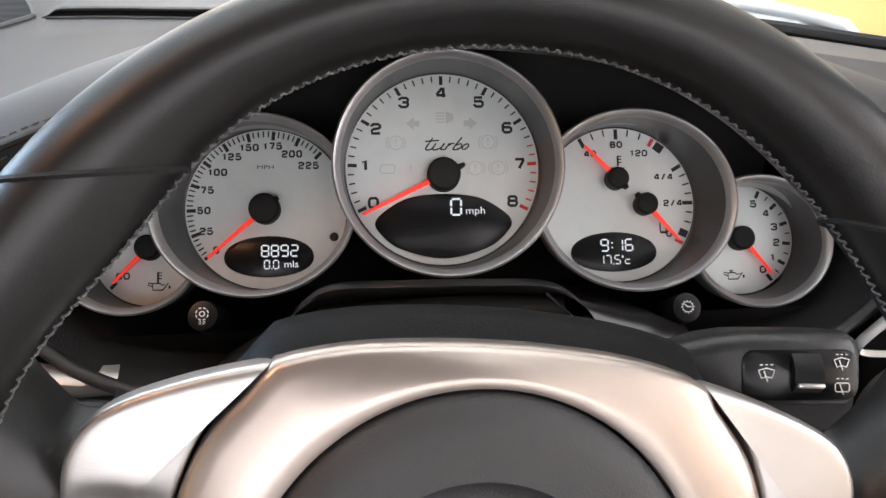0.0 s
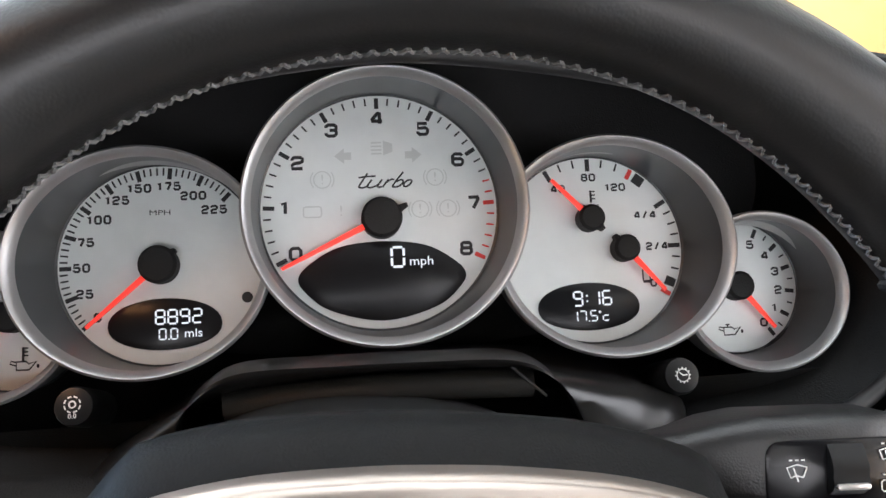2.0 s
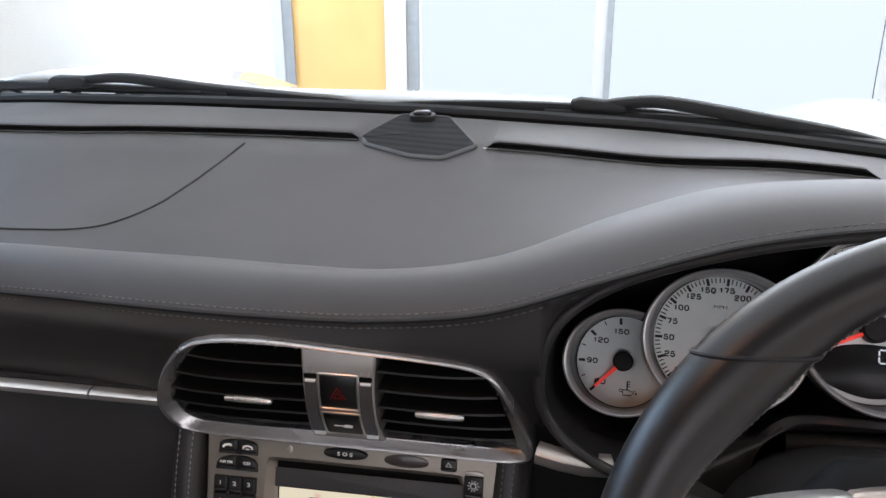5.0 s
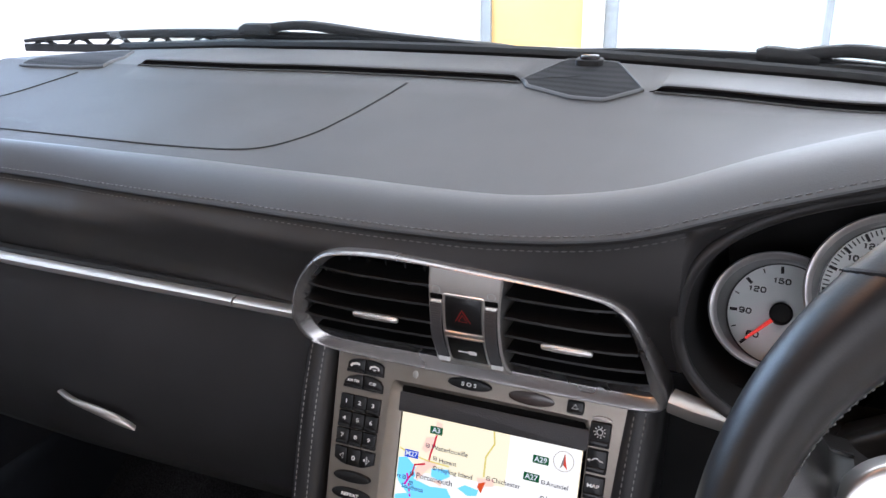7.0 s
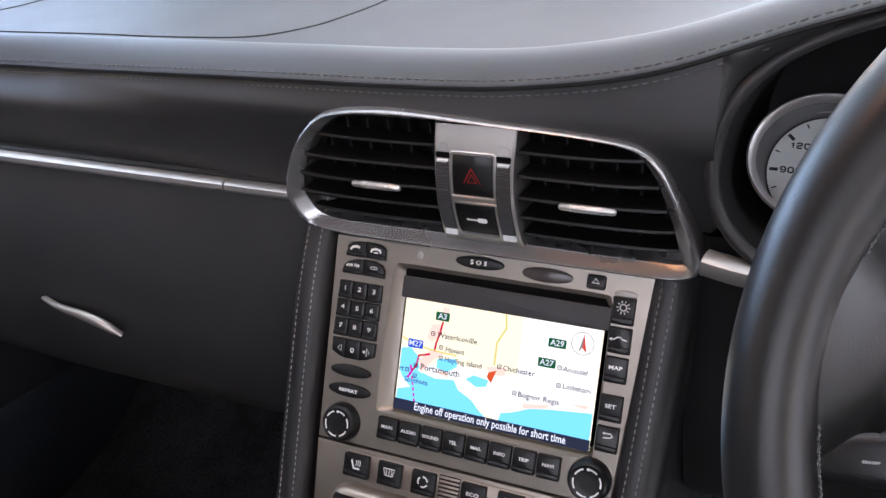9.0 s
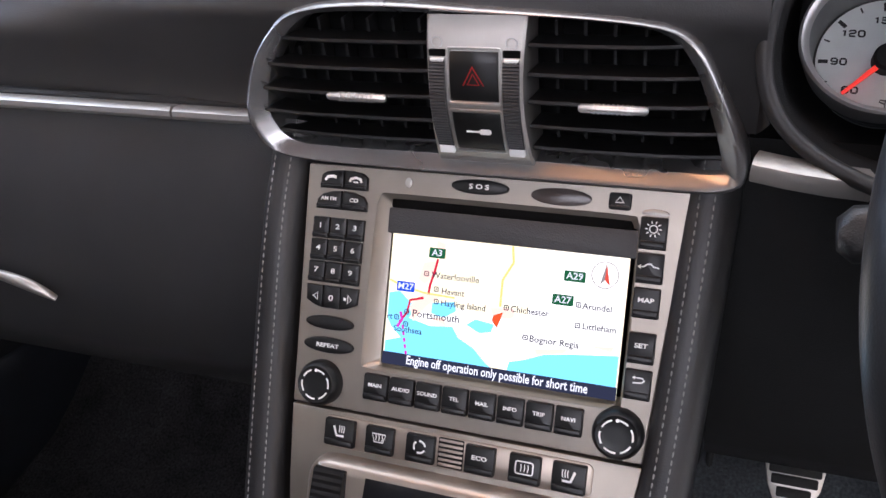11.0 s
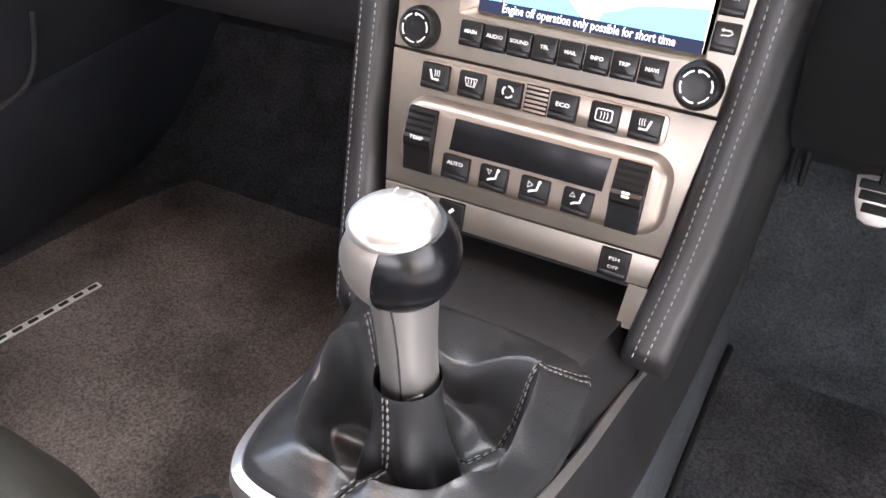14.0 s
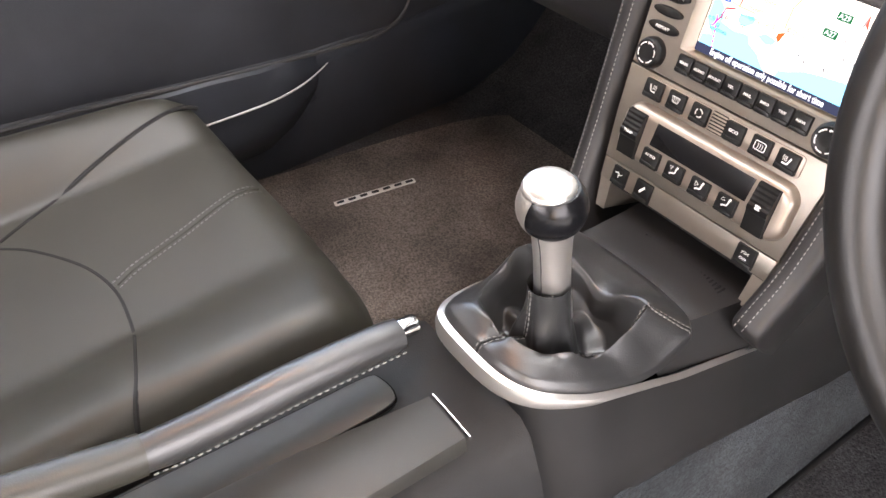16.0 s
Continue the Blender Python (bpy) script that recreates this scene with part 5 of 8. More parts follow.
write(bm, "MAP", 0.00302, 0.0806, 0.0790, ZK + 0.0003, stretch=1.3, bold=0.03)
write(bm, "SET", 0.00302, 0.0806, 0.0575, ZK + 0.0003, stretch=1.3, bold=0.03)
for k, t in enumerate(("MAIN", "AUDIO", "SOUND", "TEL", "MAIL", "INFO", "TRIP", "NAVI")):
    write(bm, t, 0.00277, (-59.2 + 14.66 * k + 6.85) * MMS, 0.0172, 0.0033, stretch=1.12, bold=0.03)
stroke(bm, [(-0.0915, 0.1222), (-0.0900, 0.1240), (-0.0870, 0.1246), (-0.0850, 0.1240)], 0.0016, ZK)
stroke(bm, [(-0.0770, 0.1222), (-0.0765, 0.1238), (-0.0735, 0.1246), (-0.0708, 0.1238), (-0.0703, 0.1222)], 0.0014, ZK)
stroke(bm, [(-0.0750, 0.1222), (-0.0722, 0.1222)], 0.0008, ZK)
stroke(bm, [(-0.0930, 0.0600), (-0.0905, 0.0620), (-0.0905, 0.0580)], 0.0006, ZK, True)
stroke(bm, [(-0.0750, 0.0600), (-0.0735, 0.0600)], 0.0016, ZK)
stroke(bm, [(-0.0725, 0.0575), (-0.0705, 0.0600), (-0.0725, 0.0625)], 0.0006, ZK, True)
stroke(bm, [(0.0620, 0.1235), (0.0659, 0.1235), (0.0639, 0.1262)], 0.0006, ZK, True)
for q in range(10):
    a = radians(36 * q)
    stroke(bm, [(0.0807 + 0.0026 * math.cos(a), 0.1125 + 0.0026 * math.sin(a)), (0.0807 + 0.0038 * math.cos(a), 0.1125 + 0.0038 * math.sin(a))], 0.0005, ZK + 0.0003)
stroke(bm, ellipse(0.0018, 0.0018, 0.0807, 0.1125, 16), 0.0005, ZK + 0.0003, True)
stroke(bm, [(0.0755, 0.0947), (0.0780, 0.0947), (0.0795, 0.0960), (0.0812, 0.0962), (0.0825, 0.0950), (0.0850, 0.0946)], 0.0006, ZK + 0.0003)
flat(bm, [(0.0750, 0.0947), (0.0768, 0.0936), (0.0768, 0.0958)], ZK + 0.0003)
stroke(bm, [(0.0785, 0.0398), (0.0825, 0.0402), (0.0838, 0.0412), (0.0828, 0.0424), (0.0790, 0.0424)], 0.0007, ZK + 0.0003)
flat(bm, [(0.0780, 0.0424), (0.0795, 0.0414), (0.0795, 0.0434)], ZK + 0.0003)
part("key_legend", bm, ICON, nav, "white key lettering", smooth=0)

# ---------------------------------------------------------------- climate panel
clim = thing("climate_panel", STACK, "grey climate control panel with a dark display and black keys", "climate control")
bm = B()
CP = Q([(-101.5, -0.6), (86.8, -0.6), (81.0, -45), (77.5, -78.5), (-96.5, -80.0), (-100, -40)])
slab(bm, CP[::-1], -0.03, 0.0, 0.0010)
part("panel", bm, TITAN, clim, "satin warm grey panel")
bm = B()
slab(bm, R(-80.5, 64.5, -20.0, -3.0, 3.5), -0.004, 0.0012, 0.0008)
part("switch_tray", bm, WARM_SILVER, clim, "pale grey switch tray")
SW = ((-79.0, -61.5), (-55.0, -39.0), (-32.0, -16.2), (0.2, 16.0), (23.2, 39.4), (45.0, 61.8))
for x0, x1 in SW:
    button(clim, R(x0, x1, -18.6, -4.0, 1.0), -0.002, 0.0042, "switch")
bm = B()
for k in range(6):
    slab(bm, R(-14.4, -1.6, -18.2 + 2.5 * k, -16.8 + 2.5 * k, 0.4, 2), 0, 0.0022, 0.0003)
part("sensor_slats", bm, WARM_SILVER, clim, "slatted sensor opening")
bm = B()
slab(bm, R(-14.8, -1.2, -19, -3.6, 0.6, 2), -0.001, 0.00145, 0.0)
part("sensor_back", bm, PLASTIC_MATT, clim)
# raised rounded surround
bm = B()
SUR = R(-86.5, 74.0, -69.0, -23.2, 14, 8)
o1, o2, o3 = SUR, offset(SUR, 0.004), offset(SUR, 0.0085)
loft(bm, [[(x, y, 0.0) for x, y in o1], [(x, y, 0.004) for x, y in offset(SUR, 0.0007)], [(x, y, 0.0078) for x, y in offset(SUR, 0.0024)], [(x, y, 0.0098) for x, y in offset(SUR, 0.005)], [(x, y, 0.0100) for x, y in o3]], cap1=True)
part("surround", bm, WARM_SILVER, clim, "raised rounded silver surround")
H = 0.0100
bm = B()
slab(bm, Q([(-51.5, -48.5), (40.5, -48.5), (42.0, -30.0), (-50.0, -30.0)]), H - 0.002, H + 0.0006, 0.0003)
part("display", bm, LCD, clim, "dark unlit display")
for x0, x1, nm in ((-79.0, -61.5, "temperature_rocker"), (46.0, 63.0, "fan_rocker")):
    bm = B()
    slab(bm, R(x0 - 0.6, x1 + 0.6, -66.6, -28.4, 0.8, 2), H - 0.002, H + 0.0004, 0.0002)
    part("rocker_gap", bm, PLASTIC_MATT, clim)
    bm = B()
    rows = []
    for k in range(21):
        f = k / 20
        y = -28.9 - 37.2 * f
        z = 2.0 + 3.2 * (1 - abs(2 * f - 0.9)) + (0.5 if k < 9 and k % 2 else 0.0) + (1.0 if 9 <= k <= 11 else 0)
        rows.append([(x0 * MMS, y * MMS, H - 0.002), (x0 * MMS, y * MMS, H + z * MMS), (x1 * MMS, y * MMS, H + z * MMS), (x1 * MMS, y * MMS, H - 0.002)])
    loft(bm, rows, closed=False)
    part(nm, bm, BUTTON, clim, "black ribbed rocker", smooth=20)
BT = ((-53.5, -36.5), (-29.5, -12.5), (-4.5, 12.5), (20.5, 37.5))
for x0, x1 in BT:
    button(clim, R(x0, x1, -64.5, -50.6, 0.9), H - 0.003, H + 0.0030, "key")
bm = B()
ZC = 0.0045
write(bm, "ECO", 0.00311, 0.0081, -0.0100, ZC, stretch=1.3, bold=0.03)
write(bm, "AUTO", 0.00302, -0.0450, -0.0548, H + 0.0033, stretch=1.2, bold=0.03)
write(bm, "TEMP", 0.00302, -0.0702, -0.0452, H + 0.0066, stretch=1.25, bold=0.03)
for xc, flip in ((-70.2, 1), (53.4, -1)):  # heated seats
    x = xc * MMS
    stroke(bm, [(x - 0.0030 * flip, -0.0075), (x - 0.0012 * flip, -0.0125), (x + 0.0030 * flip, -0.0125)], 0.0013, ZC)
    for q in range(3):
        stroke(bm, [(x + (0.0002 + 0.0013 * q) * flip, -0.0108), (x + (0.0006 + 0.0013 * q) * flip, -0.0085), (x + (0.0002 + 0.0013 * q) * flip, -0.0070)], 0.0005, ZC)
stroke(bm, [(-0.0508, -0.0075), (-0.0432, -0.0075), (-0.0446, -0.0118), (-0.0494, -0.0118)], 0.0007, ZC, True)
for q in range(3):
    stroke(bm, [(-0.0488 + 0.0018 * q, -0.0112), (-0.0484 + 0.0018 * q, -0.0095), (-0.0488 + 0.0018 * q, -0.0080)], 0.0005, ZC)
for q in range(3):
    stroke(bm, arc(0.0031, 120 * q + 10, 120 * q + 95, 6, -0.0241, -0.0100), 0.0010, ZC)
stroke(bm, rrect(0.0088, 0.0062, 0.001, 0.0313, -0.0102, 2), 0.0007, ZC, True)
for q in range(3):
    stroke(bm, [(0.0295 + 0.0018 * q, -0.0122), (0.0299 + 0.0018 * q, -0.0102), (0.0295 + 0.0018 * q, -0.0084)], 0.0005, ZC)
for q, xc in enumerate((-21.0, 4.0, 29.0)):
    x, y, z = xc * MMS, -0.0555, H + 0.0033
    stroke(bm, [(x + 0.0026, y + 0.0030), (x + 0.0018, y - 0.0012), (x - 0.0014, y - 0.0022), (x - 0.0030, y - 0.0032)], 0.0013, z)
    flat(bm, ellipse(0.0010, 0.0010, x + 0.0030, y + 0.0036, 10), z)
    tri3 = [[(-0.0040, 0.0030), (-0.0010, 0.0026), (-0.0022, 0.0006)], [(-0.0036, 0.0030), (-0.0036, -0.0008), (-0.0008, 0.0012)], [(-0.0044, 0.0010), (-0.0012, 0.0012), (-0.0028, 0.0034)]][q]
    stroke(bm, [(x + a, y + b) for a, b in tri3], 0.0007, z, True)
for q in range(4):
    a = radians(45 + 90 * q)
    flat(bm, ellipse(0.0014, 0.0009, 0.0545 + 0.0014 * math.cos(a), -0.0450 + 0.0014 * math.sin(a), 8, a), H + 0.0066)
part("key_legend", bm, ICON, clim, "white key lettering", smooth=0)

# ---------------------------------------------------------------- lower switch strip and cubby
low_sw = thing("switch_strip", STACK, "grey strip with black switches over an open cubby", "switch strip")
bm = B()
slab(bm, Q([(-96.5, -80.8), (-95.0, -98.8), (74.0, -97.5), (77.0, -79.4)]), -0.012, -0.0005, 0.0008)
part("strip", bm, TITAN, low_sw, "satin warm grey strip")
for x0, x1, y0, y1 in ((-82.5, -67.0, -98.0, -82.0), (-57.0, -40.0, -98.6, -81.5), (45.0, 62.0, -96.8, -80.6)):
    button(low_sw, R(x0, x1, y0, y1, 0.8), -0.003, 0.0020, "switch")
bm = B()
stroke(bm, [(-0.0510, -0.0910), (-0.0465, -0.0855)], 0.0020, 0.0024)
write(bm, "PSM", 0.00286, 0.0535, -0.0858, 0.0024, stretch=1.3)
write(bm, "OFF", 0.00286, 0.0535, -0.0905, 0.0024, stretch=1.3)
stroke(bm, [(-0.0790, -0.0875), (-0.0755, -0.0865), (-0.0740, -0.0885), (-0.0715, -0.0870)], 0.0010, 0.0024)
stroke(bm, [(-0.0755, -0.0865), (-0.0750, -0.0910)], 0.0008, 0.0024)
part("key_legend", bm, ICON, low_sw, "white key lettering", smooth=0)
for sgn in (-1, 1):
    bm = B()
    xx = 75.0 if sgn > 0 else -94.0
    slab(bm, Q([(xx, -98.4), (xx - 11 * sgn, -98.4), (xx - 13 * sgn, -124), (xx - 4 * sgn, -124)][::-1 if sgn > 0 else 1]), -0.05, -0.001, 0.0006)
    part("cubby_cheek", bm, TITAN, low_sw, "grey cheek beside the cubby")
bm = B()
box(bm, (-0.009, -0.112, -0.085), (0.165, 0.030, 0.004))
box(bm, (-0.009, -0.099, -0.045), (0.165, 0.003, 0.085))
part("cubby", bm, PLASTIC_MATT, low_sw, "black open cubby", smooth=0)

# ---------------------------------------------------------------- leather bolsters either side of the stack
def bolster(path, width, side, label):
    b = thing("console_bolster", Matrix.Translation(path[0]), label, "bolster", "stack bolsters")
    bi = b.matrix_world.inverted()
    P = spline(path, 8)
    prof = [(-width * 0.5, -0.05 if side > 0 else -0.15), (-width * 0.5, -0.004), (-width * 0.44, 0.002), (-width * 0.25, 0.006), (0, 0.0068), (width * 0.22, 0.0062), (width * 0.36, 0.0040), (width * 0.46, -0.0005), (width * 0.54, -0.010), (width * 0.60, -0.026), (width * 0.66, -0.15 if side > 0 else -0.05)]
    bm = B()
    sweep(bm, [bi @ p for p in P], lambda f: [(x, y - 0.026 * max(0.0, (f - 0.86) / 0.14) ** 2 if y > -0.02 else y) for x, y in prof], up=(0, -0.9, 0.35))
    part("pad", bm, LEATHER, b, "black leather pad")
    for off in ((-0.07, 0.19) if side > 0 else (-0.20, 0.20)):
        path2 = []
        for i, p in enumerate(P):
            t = (P[min(i + 1, len(P) - 1)] - P[max(i - 1, 0)]).normalized()
            s = t.cross(V(0, -0.9, 0.35)).normalized()
            w = s.cross(t)
            if i < 0.92 * (len(P) - 1):
                path2.append(bi @ (p + s * (off * width) + w * 0.0070))
        bm = B()
        stitches(bm, path2, 0.0027, 0.0014, 0.00042)
        st = part("stitching", bm, THREAD, b, "pale grey stitching")
        st["kind"] = "stuff"
    return b


bolster([(-0.1155, 0.478, 0.745), (-0.117, 0.455, 0.690), (-0.1185, 0.432, 0.610), (-0.1165, 0.405, 0.530), (-0.105, 0.372, 0.478), (-0.092, 0.345, 0.455)], 0.024, -1, "upright black leather bolster with twin pale stitching beside the stack")
bolster([(0.1055, 0.479, 0.742), (0.1030, 0.459, 0.690), (0.0985, 0.432, 0.610), (0.0920, 0.403, 0.535), (0.0860, 0.378, 0.495), (0.0835, 0.364, 0.478)], 0.026, 1, "black leather bolster with twin pale stitching beside the driver's footwell")

# ---------------------------------------------------------------- instrument cluster
CL = frame_of((0.3235, 0.5215, 0.8155), (math.cos(radians(1.5)), 0, -math.sin(radians(1.5))), (0, 0.4848, 0.8746))
clus = thing("instrument_cluster", CL, "black instrument binnacle with five silver-faced round gauges", "instruments")
ci = CL.inverted()


cen = V(0.325, 0.56, 0.815)
bm = B()
rings = []
for f, dy in ((0.0, -0.002), (0.012, 0.004), (0.03, 0.02), (0.05, 0.05), (0.07, 0.09), (0.08, 0.12)):
    rings.append([ci @ (Vector((p.x, p.y, p.z)).lerp(Vector((cen.x, p.y, cen.z)), f) + V(0, dy, 0)) for p in MOUTH])
loft(bm, rings, cap1=True)
part("binnacle", bm, PLASTIC_MATT, clus, "matt black binnacle shell", 60)
bm = B()
sweep(bm, [ci @ p for p in MOUTH], circle(0.0036, 10), closed=True, up=(0, -1, 0.2))
part("binnacle_lip", bm, FACE_LEATHER, clus, "black rounded lip")
# lower tray between the gauges and the column
bm = B()
tray = []
for y, z in ((0.520, 0.745), (0.487, 0.745), (0.470, 0.745), (0.452, 0.742), (0.440, 0.735), (0.430, 0.720), (0.426, 0.69)):
    tray.append([ci @ Vector((x, y - 0.02 * abs((x - 0.325) / 0.2) ** 2 * 0.3, z + 0.010 * max(0, abs(x - 0.325) - 0.12) / 0.08 - (0.012 if y > 0.465 else 0.0))) for x in [0.168 + 0.34 * i / 30 for i in range(31)]])
loft(bm, tray, closed=False)
part("tray", bm, PLASTIC_MATT, clus, "black lower tray", 60)


def clip(bm, cuts):
    dead = [f for f in bm.faces if any(((f.calc_center_median().x - a) / c) ** 2 + ((f.calc_center_median().y - b) / d) ** 2 < 1 for a, b, c, d in cuts)]
    bmesh.ops.delete(bm, geom=dead, context="FACES")
    return bm


def gauge(name, cx, cy, h, r, bez_c, bez_a, bez_b, bez_h, label, cuts=()):
    """A dial plate at the bottom of a tapering tunnel with a silver rim."""
    bm = B()
    slab(bm, ellipse(r, r, cx, cy, 64), h - 0.003, h, 0.0)
    g = part(name, bm, DIAL, clus, label)
    N = 96
    ring = lambda a, b, x, y, z: [(x + a * math.cos(2 * math.pi * k / N), y + b * math.sin(2 * math.pi * k / N), z) for k in range(N)]
    bx, by = bez_c
    mix = lambda f: (cx + (bx - cx) * f, cy + (by - cy) * f, r + (bez_a - 0.004 - r) * f, r + (bez_b - 0.004 - r) * f, h + (bez_h - h) * f)
    bm = B()
    rs = []
    for f in (0.0, 0.3, 0.6, 0.88):
        x, y, a, b, z = mix(f)
        rs.append(ring(a, b, x, y, z - 0.0005))
    loft(bm, rs)
    part("tunnel", clip(bm, cuts), TUNNEL, g, "smoky grey tunnel wall")
    bm = B()
    x, y, a, b, z = mix(0.88)
    rs = [ring(a, b, x, y, z - 0.0006), ring(bez_a - 0.0034, bez_b - 0.0034, bx, by, bez_h - 0.0018), ring(bez_a - 0.0018, bez_b - 0.0018, bx, by, bez_h + 0.0002), ring(bez_a - 0.0010, bez_b - 0.0010, bx, by, bez_h + 0.0006), ring(bez_a, bez_b, bx, by, bez_h - 0.0006),
          ring(bez_a - 0.0002, bez_b - 0.0002, bx, by, bez_h - 0.004), ring(bez_a - 0.003, bez_b - 0.003, bx - (bx - cx) * 0.3, by, bez_h - 0.022)]
    loft(bm, rs)
    part("bezel", clip(bm, cuts), BEZEL, g, "satin silver bezel")
    # narrow smoky step at the dial's edge
    bm = B()
    loft(bm, [ring(r + 0.0008, r + 0.0008, cx, cy, h), ring(r + 0.0006, r + 0.0006, cx, cy, h + 0.0010), ring(r - 0.0008, r - 0.0008, cx, cy, h + 0.0002)])
    part("inner_ring", bm, TUNNEL, g)
    return g


def ticks(parent, cx, cy, h, r, a0, a1, n, major, red_from=None, big=None):
    """Radial scale marks; every major-th is longer and bold."""
    bm, br = B(), B()
    for k in range(n + 1):
        a = radians(a0 + (a1 - a0) * k / n)
        maj = k % major == 0
        L, w = (0.0047, 0.0018) if maj else (0.0032, 0.00075)
        if big:
            L, w = L * big, w * big
        tgt = br if (red_from is not None and k >= red_from) else bm
        stroke(tgt, [(cx + (r - L) * math.cos(a), cy + (r - L) * math.sin(a)), (cx + r * math.cos(a), cy + r * math.sin(a))], w, h + 0.0003)
    part("scale", bm, INK, parent, smooth=0)
    if red_from is not None:
        part("red_scale", br, RED_INK, parent, smooth=0)
    else:
        br.free()


def pointer(parent, cx, cy, h, ang, length, hub=0.0078, tail=0.009):
    a = radians(ang)
    bm = B()
    m = Matrix.Translation((cx, cy, h)) @ Matrix.Rotation(a, 4, "Z")
    slab(bm, [(hub * 0.55, -0.0013), (length, -0.0007), (length, 0.0007), (hub * 0.55, 0.0013)], 0.0045, 0.0056, 0.0003, m=m)
    part("pointer", bm, POINTER, parent, "glowing red pointer")
    bm = B()
    lathe(bm, [(hub, 0.0), (hub, 0.0068), (hub - 0.0012, 0.0082), (0.002, 0.0086)], 32, Matrix.Translation((cx, cy, h)))
    slab(bm, [(-tail, -0.0008), (-hub * 0.6, -0.0022), (-hub * 0.6, 0.0022), (-tail, 0.0008)], 0.003, 0.0066, 0.0003, m=m)
    part("pointer_hub", bm, PLASTIC_MATT, parent, "matt black pointer hub")


def lcd(parent, outline, h):
    bm = B()
    slab(bm, outline, h - 0.001, h + 0.0006, 0.0002)
    part("display_window", bm, LCD, parent, "black almond display window")


SEGMENTS = {"0": "abcdef", "1": "bc", "2": "abged", "3": "abgcd", "4": "fgbc", "5": "afgcd", "6": "afgedc", "7": "abc", "8": "abcdefg", "9": "abcdfg", "C": "gde"}


def lcd_text(bm, text, h, x, y, z):
    """Seven-segment digits, centred on (x, y)."""
    w, gap, t = h * 0.62, h * 0.26, h * 0.13
    adv = {":": h * 0.40, ".": h * 0.22, " ": h * 0.30, "\u00b0": h * 0.36}
    total = sum(adv.get(c, w + gap) for c in text) - gap
    px = x - total / 2
    for c in text:
        if c in SEGMENTS:
            a, b, m0, l, r = y + h / 2, y - h / 2, y, px, px + w
            lines = {"a": ((l, a), (r, a)), "b": ((r, a), (r, m0)), "c": ((r, m0), (r, b)), "d": ((l, b), (r, b)), "e": ((l, m0), (l, b)), "f": ((l, a), (l, m0)), "g": ((l, m0), (r, m0))}
            for q in SEGMENTS[c]:
                (x0, y0), (x1, y1) = lines[q]
                k = 0.10
                stroke(bm, [(x0 + (x1 - x0) * k, y0 + (y1 - y0) * k), (x1 - (x1 - x0) * k, y1 - (y1 - y0) * k)], t, z)
        elif c == ":":
            for yy in (y + h * 0.2, y - h * 0.2):
                flat(bm, rrect(t, t, t * 0.2, px + h * 0.10, yy, 1), z)
        elif c == ".":
            flat(bm, rrect(t, t, t * 0.2, px + h * 0.02, y - h / 2, 1), z)
        elif c == "\u00b0":
            stroke(bm, ellipse(h * 0.10, h * 0.10, px + h * 0.06, y + h * 0.35, 8), t * 0.7, z, True)
        px += adv.get(c, w + gap)


SQUARE = {"0": [[(0, .2), (.2, 0), (.8, 0), (1, .2), (1, .8), (.8, 1), (.2, 1), (0, .8), (0, .2)]], "1": [[(.25, .78), (.62, 1), (.62, 0)]], "2": [[(0, .74), (0, .85), (.2, 1), (.8, 1), (1, .85), (1, .66), (.8, .53), (.2, .46), (0, .3), (0, 0), (1, 0)]],
          "3": [[(0, .74), (0, .85), (.2, 1), (.8, 1), (1, .85), (1, .66), (.85, .52), (.35, .52)], [(.85, .52), (1, .38), (1, .18), (.8, 0), (.2, 0), (0, .18), (0, .28)]], "4": [[(1.05, .24), (0, .24), (0, .34), (.62, 1), (.78, 1), (.78, 0)]],
          "5": [[(.96, 1), (.05, 1), (.05, .56), (.8, .6), (1, .45), (1, .18), (.8, 0), (.2, 0), (0, .18), (0, .27)]], "6": [[(.96, .84), (.8, 1), (.2, 1), (0, .8), (0, .2), (.2, 0), (.8, 0), (1, .18), (1, .42), (.8, .56), (.02, .56)]], "7": [[(0, 1), (1, 1), (1, .9), (.45, 0)]],
          "8": [[(.18, .53), (.05, .66), (.05, .86), (.2, 1), (.8, 1), (.95, .86), (.95, .66), (.82, .53), (.18, .53), (0, .4), (0, .16), (.2, 0), (.8, 0), (1, .16), (1, .4), (.82, .53)]], "9": [[(.04, .16), (.2, 0), (.8, 0), (1, .2), (1, .8), (.8, 1), (.2, 1), (0, .82), (0, .58), (.2, .44), (.98, .44)]], "/": [[(.15, -.05), (.85, 1.05)]]}


def square_text(bm, text, h, x, y, z, wide=0.92, weight=0.235):
    """Wide square digits of height h, centred on (x, y), drawn as strokes."""
    t = h * weight
    w, gap = h * wide - t, h * 0.13
    adv = {"1": w * 0.72 + t + gap}
    px = x - (sum(adv.get(c, w + t + gap) for c in text) - gap) / 2
    for c in text:
        for line in SQUARE[c]:
            q = [(px + t / 2 + a * w - (w * 0.16 if c == "1" else 0), y - h / 2 + t / 2 + b * (h - t)) for a, b in line]
            shut = q[0] == q[-1]
            stroke(bm, q[:-1] if shut else q, t, z, shut)
        px += adv.get(c, w + t + gap)


# rev counter
TACH_CUT = (0.0015, -0.0034, 0.0559, 0.0554)
tc = gauge("rev_counter", 0.0, -0.0013, 0.0, 0.0508, (0.0015, -0.0034), 0.0567, 0.0562, 0.030, "silver rev counter dial marked 0 to 8")
TA0, TA1 = 206.5, -26.5
ticks(tc, 0, -0.0013, 0, 0.0490, TA0, TA1, 40, 5, red_from=33)
bm = B()
